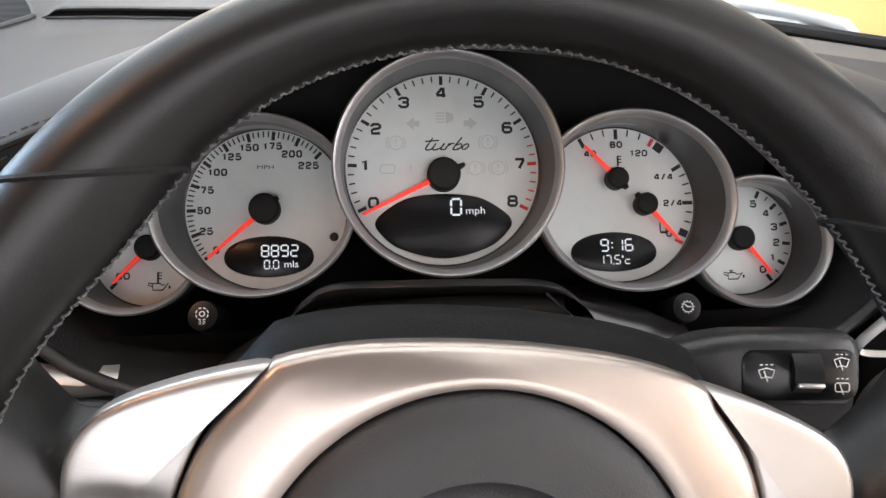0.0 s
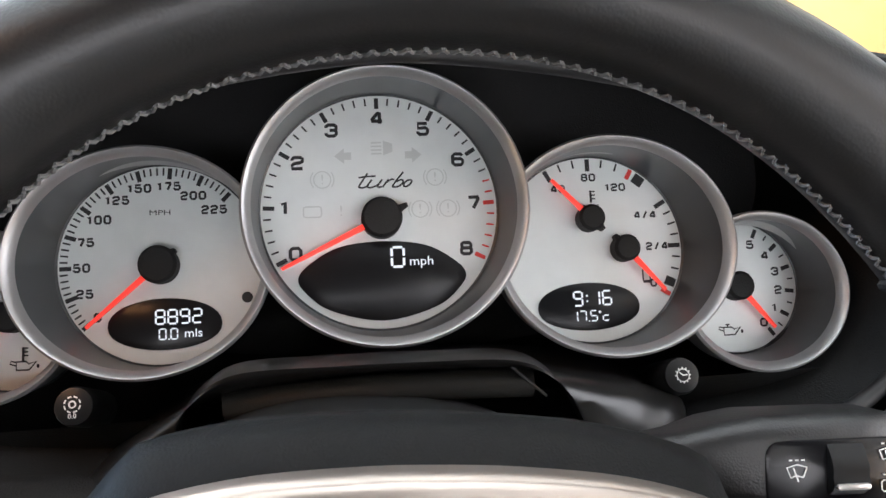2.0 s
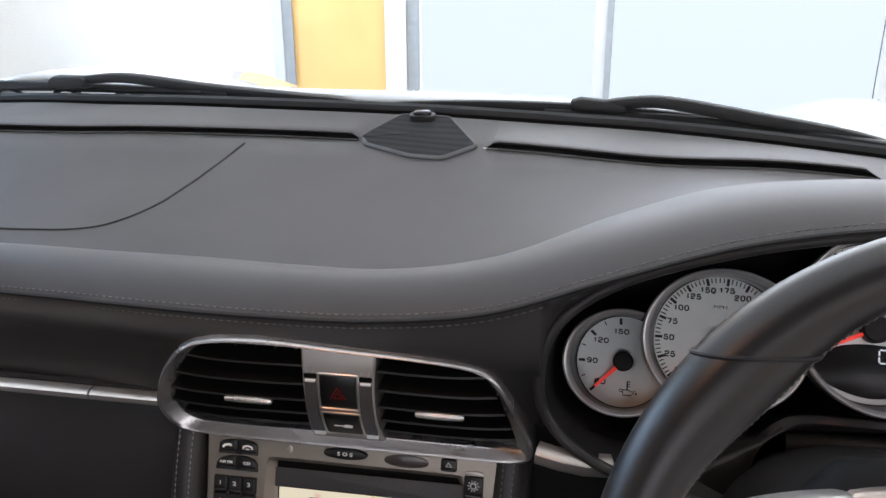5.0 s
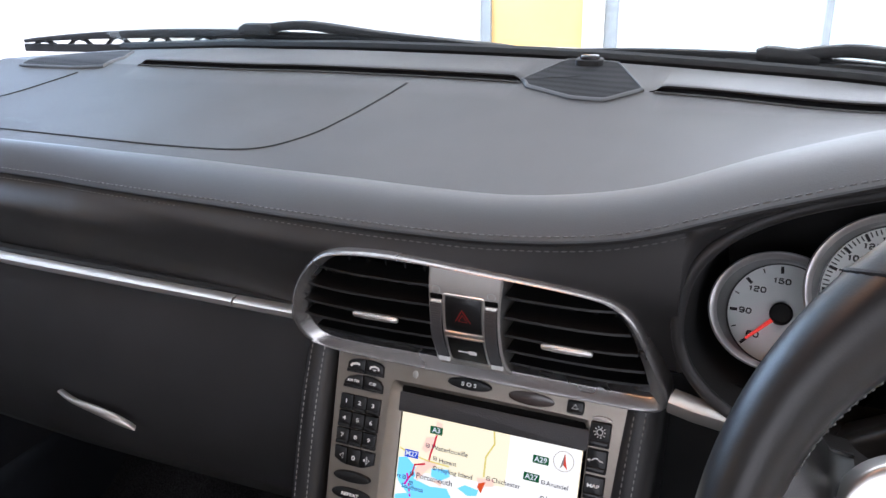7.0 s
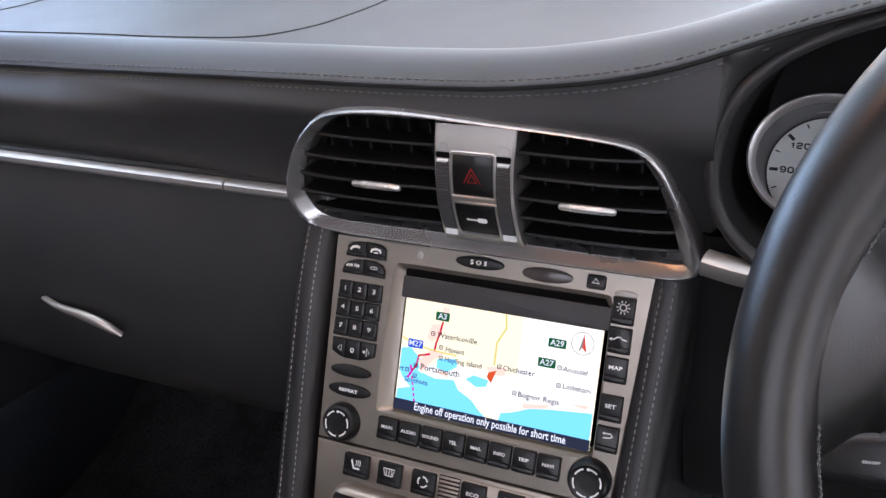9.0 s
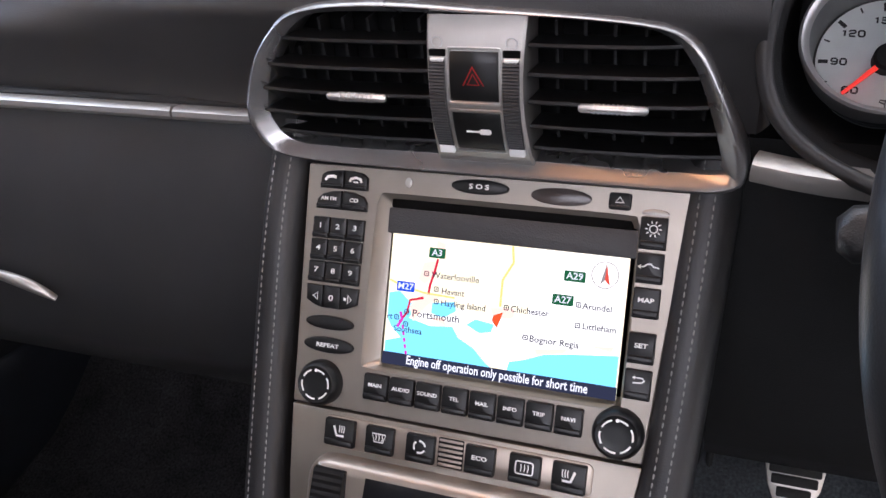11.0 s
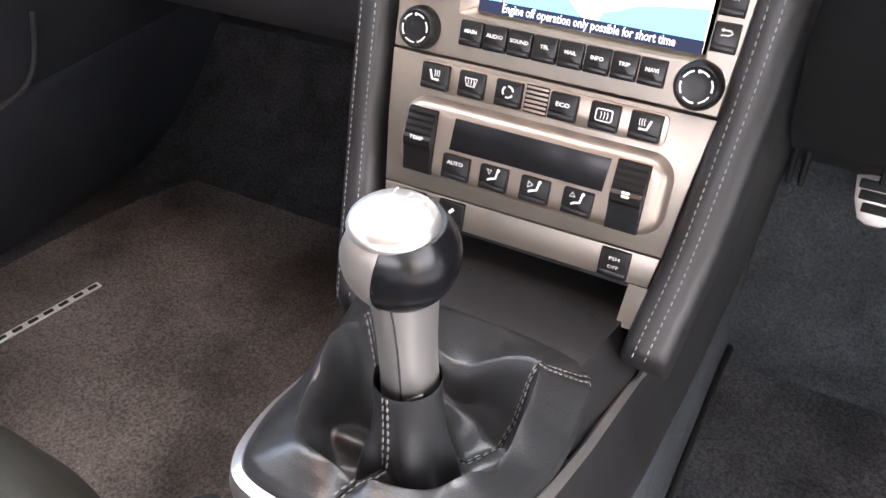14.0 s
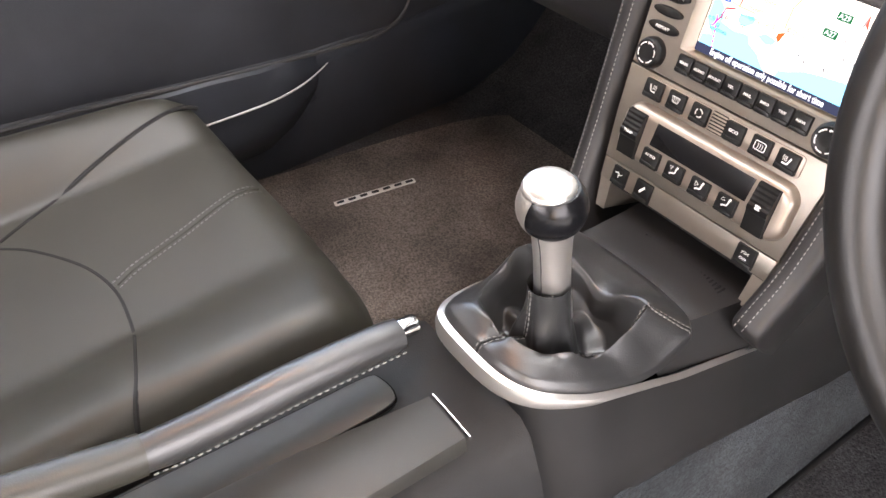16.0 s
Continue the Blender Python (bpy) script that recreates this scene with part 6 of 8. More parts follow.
for k in range(9):
    a = radians(TA0 + (TA1 - TA0) * k / 8)
    square_text(bm, str(k), 0.0063, 0.0402 * math.cos(a), -0.0010 + 0.0398 * math.sin(a), 0.0004)
# joined-up model word, leaning
for line in ([(.13, 1.0), (.08, .16), (.12, .0), (.19, .03), (.25, .16)], [(0, .70), (.10, .76), (.30, .80)], [(.26, .55), (.23, .12), (.27, .0), (.34, .03), (.42, .2), (.45, .55)], [(.45, .55), (.42, .12), (.46, .0), (.50, .06)], [(.52, .0), (.57, .55), (.56, .36), (.62, .54), (.68, .50)],
             [(.78, 1.05), (.70, .12), (.74, .0), (.81, .04), (.86, .22), (.85, .42), (.80, .50), (.74, .36)], [(.93, .0), (.90, .10), (.90, .32), (.94, .46), (1.0, .44), (1.02, .30), (.99, .08), (.93, .0)]):
    q = spline([(-0.0108 + 0.0232 * a + 0.0030 * b, 0.0086 + 0.0062 * b, 0) for a, b in line], 4)
    stroke(bm, [(v.x, v.y) for v in q], 0.00075, 0.0004)
part("numeral_ring", bm, INK, tc, "bold black numerals", smooth=0)
bm = B()
for sx in (-1, 1):
    x, y = 0.0145 * sx, 0.0225
    flat(bm, [(x + 0.0042 * sx, y), (x, y + 0.0034), (x, y + 0.0016), (x - 0.003 * sx, y + 0.0016), (x - 0.003 * sx, y - 0.0016), (x, y - 0.0016), (x, y - 0.0034)][:: sx], 0.0003)
flat(bm, [(0.0022, 0.0225), (0.0062, 0.0240), (0.0062, 0.0275), (0.0022, 0.0290)], 0.0003)
for q in range(4):
    stroke(bm, [(-0.0030, 0.0233 + 0.0016 * q), (0.0015, 0.0233 + 0.0016 * q)], 0.0007, 0.0003)
for x, y in ((-0.0240, 0.0125), (0.0240, 0.0125), (0.0290, -0.0012), (0.0170, -0.0012)):
    stroke(bm, ellipse(0.0036, 0.0036, x, y, 20), 0.0005, 0.0003, True)
    write(bm, "!", 0.0060, x, y, 0.0003)
    stroke(bm, arc(0.0049, 140, 220, 8, x, y), 0.0005, 0.0003)
    stroke(bm, arc(0.0049, -40, 40, 8, x, y), 0.0005, 0.0003)
stroke(bm, rrect(0.0075, 0.0045, 0.001, -0.0285, -0.0012, 2), 0.0006, 0.0003, True)
write(bm, "!", 0.0065, -0.0165, -0.0012, 0.0003)
part("telltale", bm, INK_FAINT, tc, "faint unlit warning symbols", smooth=0)
lcd(tc, [(x, y) for x, y in [(p.x, p.y) for p in spline([(0.0352, -0.0290, 0), (0.0300, -0.0230, 0), (0.0180, -0.0165, 0), (0.0, -0.0145, 0), (-0.0180, -0.0165, 0), (-0.0300, -0.0230, 0), (-0.0352, -0.0290, 0), (-0.0325, -0.0350, 0), (-0.0220, -0.0430, 0), (0.0, -0.0480, 0), (0.0220, -0.0430, 0), (0.0325, -0.0350, 0)], 5, True)]], 0.0)
bm = B()
lcd_text(bm, "0", 0.0082, 0.0065, -0.0215, 0.0009)
write(bm, "mph", 0.0054, 0.0165, -0.0236, 0.0009, stretch=1.1)
part("readout", bm, LCD_TEXT, tc, "white lit digits", smooth=0)
pointer(tc, 0.0003, -0.0051, 0.0, 205.8, 0.0465, hub=0.0086, tail=0.0120)

# speedometer
SXc, SYc, SH = -0.0909, -0.0204, -0.004
sp = gauge("speedometer", SXc, SYc, SH, 0.0420, (-0.0930, -0.0225), 0.0500, 0.0448, 0.028, "silver speedometer dial marked to 225 MPH", [TACH_CUT])
SA0, SA1 = 219.5, 46.0
ticks(sp, SXc, SYc, SH, 0.0405, SA0, SA1, 45, 5)
bm = B()
for k in range(10):
    a = radians(SA0 + (SA1 - SA0) * k / 9 + (1.6 if k == 6 else 0))
    rr = (0.0330, 0.0325, 0.0318, 0.0318, 0.0315, 0.0325, 0.0332, 0.0328, 0.0313, 0.0310)[k]
    square_text(bm, str(25 * k), 0.0039, SXc + rr * math.cos(a), SYc + rr * math.sin(a), SH + 0.0004, 0.82, 0.245)
write(bm, "MPH", 0.0030, SXc - 0.0005, SYc + 0.0215, SH + 0.0004, stretch=1.5)
flat(bm, ellipse(0.0023, 0.0023, SXc + 0.0344, SYc - 0.0151, 16), SH + 0.0003)
part("numeral_ring", bm, INK, sp, "bold black numerals", smooth=0)
lcd(sp, almond(0.0456, 0.0212, SXc + 0.0012, SYc - 0.0252, top=0.52), SH)
bm = B()
lcd_text(bm, "8892", 0.0056, SXc + 0.0067, SYc - 0.0219, SH + 0.0009)
lcd_text(bm, "0.0", 0.0042, SXc + 0.0025, SYc - 0.0289, SH + 0.0009)
write(bm, "mls", 0.0050, SXc + 0.0125, SYc - 0.0290, SH + 0.0009, stretch=1.1)
part("readout", bm, LCD_TEXT, sp, "white lit digits", smooth=0)
pointer(sp, SXc - 0.0004, SYc - 0.0006, SH, 221.0, 0.0375)

# temperature and fuel
FXc, FYc, FH = 0.0923, -0.0206, -0.004
fg = gauge("fuel_gauge", FXc, FYc, FH, 0.0415, (0.0934, -0.0225), 0.0508, 0.0455, 0.028, "silver coolant and fuel dial with a small clock display", [TACH_CUT])
bm, br = B(), B()
for a in (119, 109, 99.5, 89.5, 80, 70):
    ar = radians(a)
    maj = a in (119, 89.5)
    L, w = (0.0055, 0.0020) if maj else (0.0036, 0.0008)
    stroke(bm, [(FXc + (0.0402 - L) * math.cos(ar), FYc + (0.0402 - L) * math.sin(ar)), (FXc + 0.0402 * math.cos(ar), FYc + 0.0402 * math.sin(ar))], w, FH + 0.0003)
for a in (30.5, 23, 15.5, 8, 0.5, -7, -15):
    ar = radians(a)
    maj = a in (30.5, 0.5)
    L, w = (0.0055, 0.0020) if maj else (0.0036, 0.0008)
    stroke(bm, [(FXc + (0.0402 - L) * math.cos(ar), FYc + (0.0402 - L) * math.sin(ar)), (FXc + 0.0402 * math.cos(ar), FYc + 0.0402 * math.sin(ar))], w, FH + 0.0003)
for a, w in ((52.5, 0.0050), (-24.5, 0.0040)):
    ar = radians(a)
    stroke(bm, [(FXc + 0.0355 * math.cos(ar), FYc + 0.0355 * math.sin(ar)), (FXc + 0.0402 * math.cos(ar), FYc + 0.0402 * math.sin(ar))], w, FH + 0.0003)
for a in (60, -32):
    ar = radians(a)
    stroke(br, [(FXc + 0.0355 * math.cos(ar), FYc + 0.0355 * math.sin(ar)), (FXc + 0.0402 * math.cos(ar), FYc + 0.0402 * math.sin(ar))], 0.0020, FH + 0.0003)
for t, x, y in (("40", -0.0137, 0.0271), ("80", 0.0004, 0.0319), ("120", 0.0123, 0.0272), ("4/4", 0.0252, 0.0144), ("2/4", 0.0296, 0.0003), ("0", 0.0268, -0.0160)):
    square_text(bm, t, 0.0036, FXc + x, FYc + y, FH + 0.0004, 0.86)
stroke(bm, [(FXc + 0.001, FYc + 0.0205), (FXc + 0.001, FYc + 0.0260)], 0.0010, FH + 0.0004)
for q in range(3):
    stroke(bm, [(FXc + 0.001, FYc + 0.0255 - 0.0016 * q), (FXc + 0.003, FYc + 0.0255 - 0.0016 * q)], 0.0006, FH + 0.0004)
stroke(bm, [(FXc - 0.0028, FYc + 0.0195), (FXc - 0.0012, FYc + 0.0189), (FXc + 0.0006, FYc + 0.0195), (FXc + 0.0022, FYc + 0.0189), (FXc + 0.0044, FYc + 0.0195)], 0.0006, FH + 0.0004)
stroke(bm, rrect(0.0032, 0.0050, 0.0003, FXc + 0.0238, FYc - 0.0125, 1), 0.0007, FH + 0.0004, True)
stroke(bm, [(FXc + 0.0222, FYc - 0.0155), (FXc + 0.0256, FYc - 0.0155)], 0.0008, FH + 0.0004)
stroke(bm, [(FXc + 0.0258, FYc - 0.0110), (FXc + 0.0270, FYc - 0.0120), (FXc + 0.0270, FYc - 0.0145)], 0.0006, FH + 0.0004)
part("numeral_ring", bm, INK, fg, "bold black numerals", smooth=0)
part("red_scale", br, RED_INK, fg, smooth=0)
lcd(fg, almond(0.0455, 0.0208, FXc - 0.0031, FYc - 0.0256, top=0.52), FH)
bm = B()
lcd_text(bm, "9:16", 0.0060, FXc - 0.0015, FYc - 0.0217, FH + 0.0009)
lcd_text(bm, "17.5\u00b0C", 0.0044, FXc - 0.0030, FYc - 0.0293, FH + 0.0009)
part("readout", bm, LCD_TEXT, fg, "white lit digits", smooth=0)
pointer(fg, FXc - 0.0009, FYc + 0.0131, FH, 134.0, 0.0240, hub=0.0058, tail=0.0075)
pointer(fg, FXc + 0.0139, FYc - 0.0006, FH, 311.0, 0.0250, hub=0.0058, tail=0.0075)

# oil pressure, oil temperature
for nm, gx, gy, lab, a_num, ang, bc in (("oil_pressure_gauge", 0.1581, -0.0396, "silver oil pressure dial marked 0 to 5", True, 309.0, (0.1568, -0.0435)), ("oil_temperature_gauge", -0.1505, -0.0395, "silver oil temperature dial marked 60 to 150", False, 226.0, (-0.1530, -0.0410))):
    g = gauge(nm, gx, gy, -0.008, 0.0302, bc, 0.0368, 0.0335, 0.024, lab, [(0.0925, -0.0230, 0.0510, 0.0440), (-0.0930, -0.0225, 0.0495, 0.0443)])
    bm = B()
    if a_num:
        for k in range(11):
            ar = radians(-53 + 117 * k / 10)
            maj = k % 2 == 0
            L, w = (0.0042, 0.0018) if maj else (0.0026, 0.0007)
            stroke(bm, [(gx + (0.0283 - L) * math.cos(ar), gy + (0.0283 - L) * math.sin(ar)), (gx + 0.0283 * math.cos(ar), gy + 0.0283 * math.sin(ar))], w, -0.0077)
            if maj:
                square_text(bm, str(k // 2), 0.0040, gx + 0.0208 * math.cos(ar), gy + 0.0208 * math.sin(ar), -0.0076)
    else:
        for k in range(7):
            ar = radians(226 - 130 * k / 6)
            maj = k % 2 == 0
            L, w = (0.0042, 0.0018) if maj else (0.0026, 0.0007)
            stroke(bm, [(gx + (0.0283 - L) * math.cos(ar), gy + (0.0283 - L) * math.sin(ar)), (gx + 0.0283 * math.cos(ar), gy + 0.0283 * math.sin(ar))], w, -0.0077)
            if maj:
                square_text(bm, ("60", "90", "120", "150")[k // 2], 0.0036, gx + 0.0196 * math.cos(ar), gy + 0.0196 * math.sin(ar), -0.0076)
    ox, oy = gx + (-0.004 if a_num else 0.004), gy - 0.0195
    # oil can: body, handle, spout with a drop
    stroke(bm, [(ox - 0.0026, oy - 0.0020), (ox + 0.0024, oy - 0.0020), (ox + 0.0052, oy + 0.0014), (ox + 0.0022, oy + 0.0004), (ox + 0.0012, oy + 0.0014), (ox - 0.0026, oy + 0.0014)], 0.0007, -0.0076, True)
    stroke(bm, [(ox - 0.0028, oy - 0.0002), (ox - 0.0050, oy + 0.0006), (ox - 0.0046, oy + 0.0017), (ox - 0.0028, oy + 0.0012)], 0.0006, -0.0076)
    flat(bm, ellipse(0.0006, 0.0009, ox + 0.0058, oy - 0.0006, 8), -0.0076)
    if a_num:
        stroke(bm, [(ox - 0.0008, oy + 0.0014), (ox - 0.0008, oy + 0.0024)], 0.0007, -0.0076)
        stroke(bm, [(ox - 0.0018, oy + 0.0026), (ox + 0.0002, oy + 0.0026)], 0.0006, -0.0076)
    else:
        stroke(bm, [(ox, oy + 0.0015), (ox, oy + 0.0072)], 0.0010, -0.0076)
        for q in range(3):
            stroke(bm, [(ox, oy + 0.0068 - 0.0015 * q), (ox + 0.0020, oy + 0.0068 - 0.0015 * q)], 0.0006, -0.0076)
    part("numeral_ring", bm, INK, g, "bold black numerals", smooth=0)
    pointer(g, gx, gy, -0.008, ang, 0.0245, hub=0.0064, tail=0.006)

# the two small push knobs under the gauges
for x, y, z, lab in ((0.2060, 0.461, 0.7665, "trip reset"), (0.4370, 0.458, 0.7610, "clock")):
    m = ci @ Matrix.Translation((x, y, z)) @ pose(0, 0, 0, 55, 0, 0)
    bm = B()
    lathe(bm, [(0.0075, -0.030), (0.0075, -0.003), (0.0068, -0.0008), (0.002, 0.0)], 28, m)
    kn = part("push_knob", bm, BUTTON, clus, "small black push knob with a white symbol")
    bm = B()
    if lab == "clock":
        stroke(bm, ellipse(0.0040, 0.0040, 0, 0, 20), 0.0005, 0.0, True)
        for q in range(12):
            a = radians(30 * q)
            stroke(bm, [(0.0040 * math.cos(a), 0.0040 * math.sin(a)), (0.0052 * math.cos(a), 0.0052 * math.sin(a))], 0.0007, 0.0)
        stroke(bm, [(-0.0022, 0.0020), (0, 0), (0.0030, 0.0002)], 0.0008, 0.0)
    else:
        for q in range(8):
            stroke(bm, arc(0.0046, 45 * q + 6, 45 * q + 36, 4, 0, 0.0010), 0.0009, 0.0)
        stroke(bm, ellipse(0.0019, 0.0019, 0, 0.0010, 12), 0.0010, 0.0, True)
        write(bm, "0.0", 0.0040, 0, -0.0058, 0.0, bold=0.02)
    bmesh.ops.transform(bm, matrix=m @ Matrix.Translation((0, 0, 0.0004)) @ Matrix.Diagonal((0.62, 0.62, 1, 1)), verts=bm.verts)
    part("symbol", bm, ICON, kn, smooth=0)

# ---------------------------------------------------------------- steering wheel
WT, TURN = radians(19.98), 8.45
WC = V(0.3272, 0.3111, 0.7609)
RIM_OFF = V(0.0045, 0.0027, 0)
WHEEL = frame_of(WC, (0.9957, 0.0924, 0), (0, math.sin(WT), math.cos(WT))) @ Matrix.Rotation(radians(-TURN), 4, "Z") @ Matrix.Translation(-RIM_OFF)
wheel = thing("steering_wheel", WHEEL, "three-spoke black leather steering wheel with satin silver spokes", "steering wheel")
WR = 0.1674


def rim_section(a):
    """Half-widths of the rim: inwards, outwards, and front to back, fuller at the hand grips."""
    d = math.degrees(a) % 360
    g, amp = 0.0, 0.0
    for c, w, k in ((43, 24, 0.0066), (145, 17, 0.0090)):
        e = math.exp(-((d - c) / w) ** 2)
        g, amp = max(g, e), max(amp, k * e)
    return 0.0140 + amp, 0.0142 + 0.0008 * g, 0.0166 + 0.0010 * g


def rim_ring(a, n=20):
    ci_, co, h = rim_section(a)
    ring = []
    for k in range(n):
        v = 2 * math.pi * k / n
        rr = co * math.cos(v) if math.cos(v) > 0 else ci_ * math.cos(v)
        R0 = WR + rr
        ring.append((R0 * math.cos(a), R0 * math.sin(a), h * math.sin(v)))
    return ring


bm = B()
loft(bm, [rim_ring(2 * math.pi * k / 180)[::-1] for k in range(180)], wrap=True)
bmesh.ops.translate(bm, vec=RIM_OFF, verts=bm.verts)
part("rim", bm, LEATHER_RIM, wheel, "smooth black leather rim", 60)


def rim_at(a, v):
    ci_, co, h = rim_section(a)
    rr = co * math.cos(v) if math.cos(v) > 0 else ci_ * math.cos(v)
    return V((WR + rr) * math.cos(a), (WR + rr) * math.sin(a), h * math.sin(v))


for side in (-1, 1):
    ring = []
    for k in range(24):
        v = 2 * math.pi * k / 24
        a = radians(37)
        for _ in range(6):
            ci_, co, h = rim_section(a if side > 0 else math.pi - a)
            R0 = WR + (co if math.cos(v) > 0 else ci_) * math.cos(v)
            a = math.asin(0.122 / R0) - radians(TURN)
        ring.append(rim_at(a if side > 0 else math.pi - a, v) * 0.9985)
    bm = B()
    sweep(bm, ring, circle(0.0012, 6), closed=True, up=(0, 1, 0.001))
    bmesh.ops.translate(bm, vec=RIM_OFF, verts=bm.verts)
    part("rim_seam", bm, PLASTIC_MATT, wheel, "thin seam round the rim")
# zig-zag sewing along the inside of the rim
bm = B()
for k in range(168):
    a = radians(205 - 230 * k / 167)
    ci_, co, h = rim_section(a)
    b = a - radians(0.62)
    for s0, s1 in ((0.0022, -0.0004), (-0.0004, 0.0022)):
        p = Vector(((WR - ci_ - 0.0002) * math.cos(a), (WR - ci_ - 0.0002) * math.sin(a), s0))
        q = Vector(((WR - ci_ - 0.0002) * math.cos(b), (WR - ci_ - 0.0002) * math.sin(b), s1))
        sweep(bm, [p, p.lerp(q, 0.5) * 0.997, q], circle(0.00045, 5), up=(0, 0, 1))
        a, b = b, b - radians(0.62)
bmesh.ops.translate(bm, vec=RIM_OFF, verts=bm.verts)
st = part("sewing", bm, THREAD_DASH, wheel, "dark zig-zag sewing along the inner rim")
st["kind"] = "stuff"


# leather roots where the spokes leave the rim
for s in (-1, 1):
    bm = B()
    rows = []
    for j in range(17):
        f = j / 16
        e = f * f * (3 - 2 * f)
        x = s * (0.157 - 0.035 * f)
        top, bot = 0.067 - 0.033 * min(1, f * 1.35) ** 0.7, -0.056 + 0.026 * e
        zt = 0.0100 - 0.0168 * min(1, f / 0.8) ** 1.5
        row = []
        for k in range(15):
            g = -1 + 2 * k / 14
            y = (top + bot) / 2 + (top - bot) / 2 * g
            row.append((x, y, zt - 0.026 * abs(g) ** 3.2))
        rows.append([(x, bot, -0.030)] + row + [(x, top, -0.030)])
    loft(bm, rows, closed=True, cap1=True)
    part("spoke_root", bm, LEATHER_RIM, wheel, "black leather spoke root", 60)
    # silver spoke cover
    out = spline([(s * 0.0705, 0.0545, 0), (s * 0.095, 0.0480, 0), (s * 0.117, 0.0385, 0), (s * 0.1265, 0.0270, 0), (s * 0.1285, 0.012, 0), (s * 0.1250, -0.008, 0), (s * 0.1160, -0.022, 0), (s * 0.104, -0.026, 0),
                  (s * 0.0985, -0.015, 0), (s * 0.0965, 0.008, 0), (s * 0.0885, 0.032, 0), (s * 0.0765, 0.0495, 0)], 5, True)
    ol = [(p.x, p.y) for p in out]
    if s > 0:
        ol = ol[::-1]
    bm = B()
    z = lambda x, y: -0.0040 - 0.05 * max(0, abs(x) - 0.07) * 0.6
    rs = []
    gx, gy = s * 0.106, 0.014

    def dish(x, y):
        """A shallow finger dish, pressed into the cover."""
        q = ((x - s * 0.111) / 0.020) ** 2 + ((y - 0.006) / 0.0085) ** 2
        return -0.0022 * math.exp(-q ** 2)
    for d, dz in ((1.0, -0.012), (1.0, -0.0022), (0.99, -0.0004), (0.97, 0.0006), (0.94, 0.0011), (0.88, 0.0014)) + tuple((0.8 - 0.1 * k, 0.0015 + 0.0001 * k) for k in range(8)) + ((0.04, 0.0023),):
        rs.append([(gx + (x - gx) * d, gy + (y - gy) * d, z(gx + (x - gx) * d, 0) + dz + dish(gx + (x - gx) * d, gy + (y - gy) * d)) for x, y in ol])
    loft(bm, rs, cap1=True)
    part("spoke", bm, SPOKE, wheel, "satin silver spoke cover with a pressed finger dish", 60)
# silver arch round the hub, between the spokes
ARCH_O = spline([(-0.0690, 0.0555, 0), (-0.046, 0.0615, 0), (-0.02, 0.0640, 0), (0.0, 0.0645, 0), (0.02, 0.0640, 0), (0.046, 0.0615, 0), (0.0690, 0.0555, 0), (0.0745, 0.048, 0), (0.0880, 0.0305, 0), (0.0957, 0.008, 0), (0.0977, -0.02, 0), (0.088, -0.06, 0), (0.06, -0.105, 0), (0.0, -0.128, 0),
                 (-0.06, -0.105, 0), (-0.088, -0.06, 0), (-0.0977, -0.02, 0), (-0.0957, 0.008, 0), (-0.0880, 0.0305, 0), (-0.0745, 0.048, 0)], 6, True)
ao = by_angle([(p.x, p.y) for p in ARCH_O], (0, -0.025), 96)
ai = by_angle(ellipse(0.0752, 0.0778, 0, -0.0265, 96), (0, -0.025), 96)
bm = B()
loft(bm, [[(x, y, -0.014) for x, y in ao], [(x, y, -0.008) for x, y in ao], [(x, y, -0.0042) for x, y in offset(ao, 0.0004)], [(x, y, -0.0028) for x, y in offset(ao, 0.0014)]] + [[(a[0] + (b[0] - a[0]) * f, a[1] + (b[1] - a[1]) * f, -0.0018 + 0.0040 * math.sin(1.35 * f)) for a, b in zip(offset(ao, 0.0030), offset(ai, -0.0022))] for f in (0, 0.2, 0.4, 0.6, 0.8, 1.0)] + [[(x, y, 0.0010) for x, y in ai], [(x, y, -0.006) for x, y in ai]])
part("hub_surround", bm, ARCH_SATIN, wheel, "satin silver arch round the hub")
# hub pad
po = [(x, y) for x, y in offset(ai, 0.0012)]
bm = B()
rs = [[(x, y, -0.006) for x, y in po], [(x, y, 0.0005) for x, y in po], [(x, y, 0.0040) for x, y in offset(po, 0.0030)], [(x, y, 0.0060) for x, y in offset(po, 0.012)]]
rs += [[(x * k, -0.0265 + (y + 0.0265) * k, z) for x, y in po] for k, z in ((0.66, 0.0070), (0.62, 0.0035), (0.56, 0.0030), (0.4, 0.0060), (0.1, 0.0075))]
loft(bm, rs, cap1=True)
part("hub_pad", bm, PLASTIC_GREY, wheel, "dark grey grained hub pad", 50)
# dark back of hub and the boss to the column
bm = B()
bo = offset(ao, 0.002)
rs = [[(x, y, -0.010) for x, y in bo], [(x * 1.03, y * 1.02 + 0.0065, -0.018) for x, y in bo], [(x * 1.04, y * 1.02 + 0.0092, -0.026) for x, y in bo], [(x * 1.03, y * 1.02 + 0.0088, -0.032) for x, y in bo], [(x * 0.9, y * 0.9, -0.05) for x, y in bo]]
loft(bm, rs, cap1=True)
part("hub_back", bm, HUB_DARK, wheel, "dark plastic back of the hub", 50)

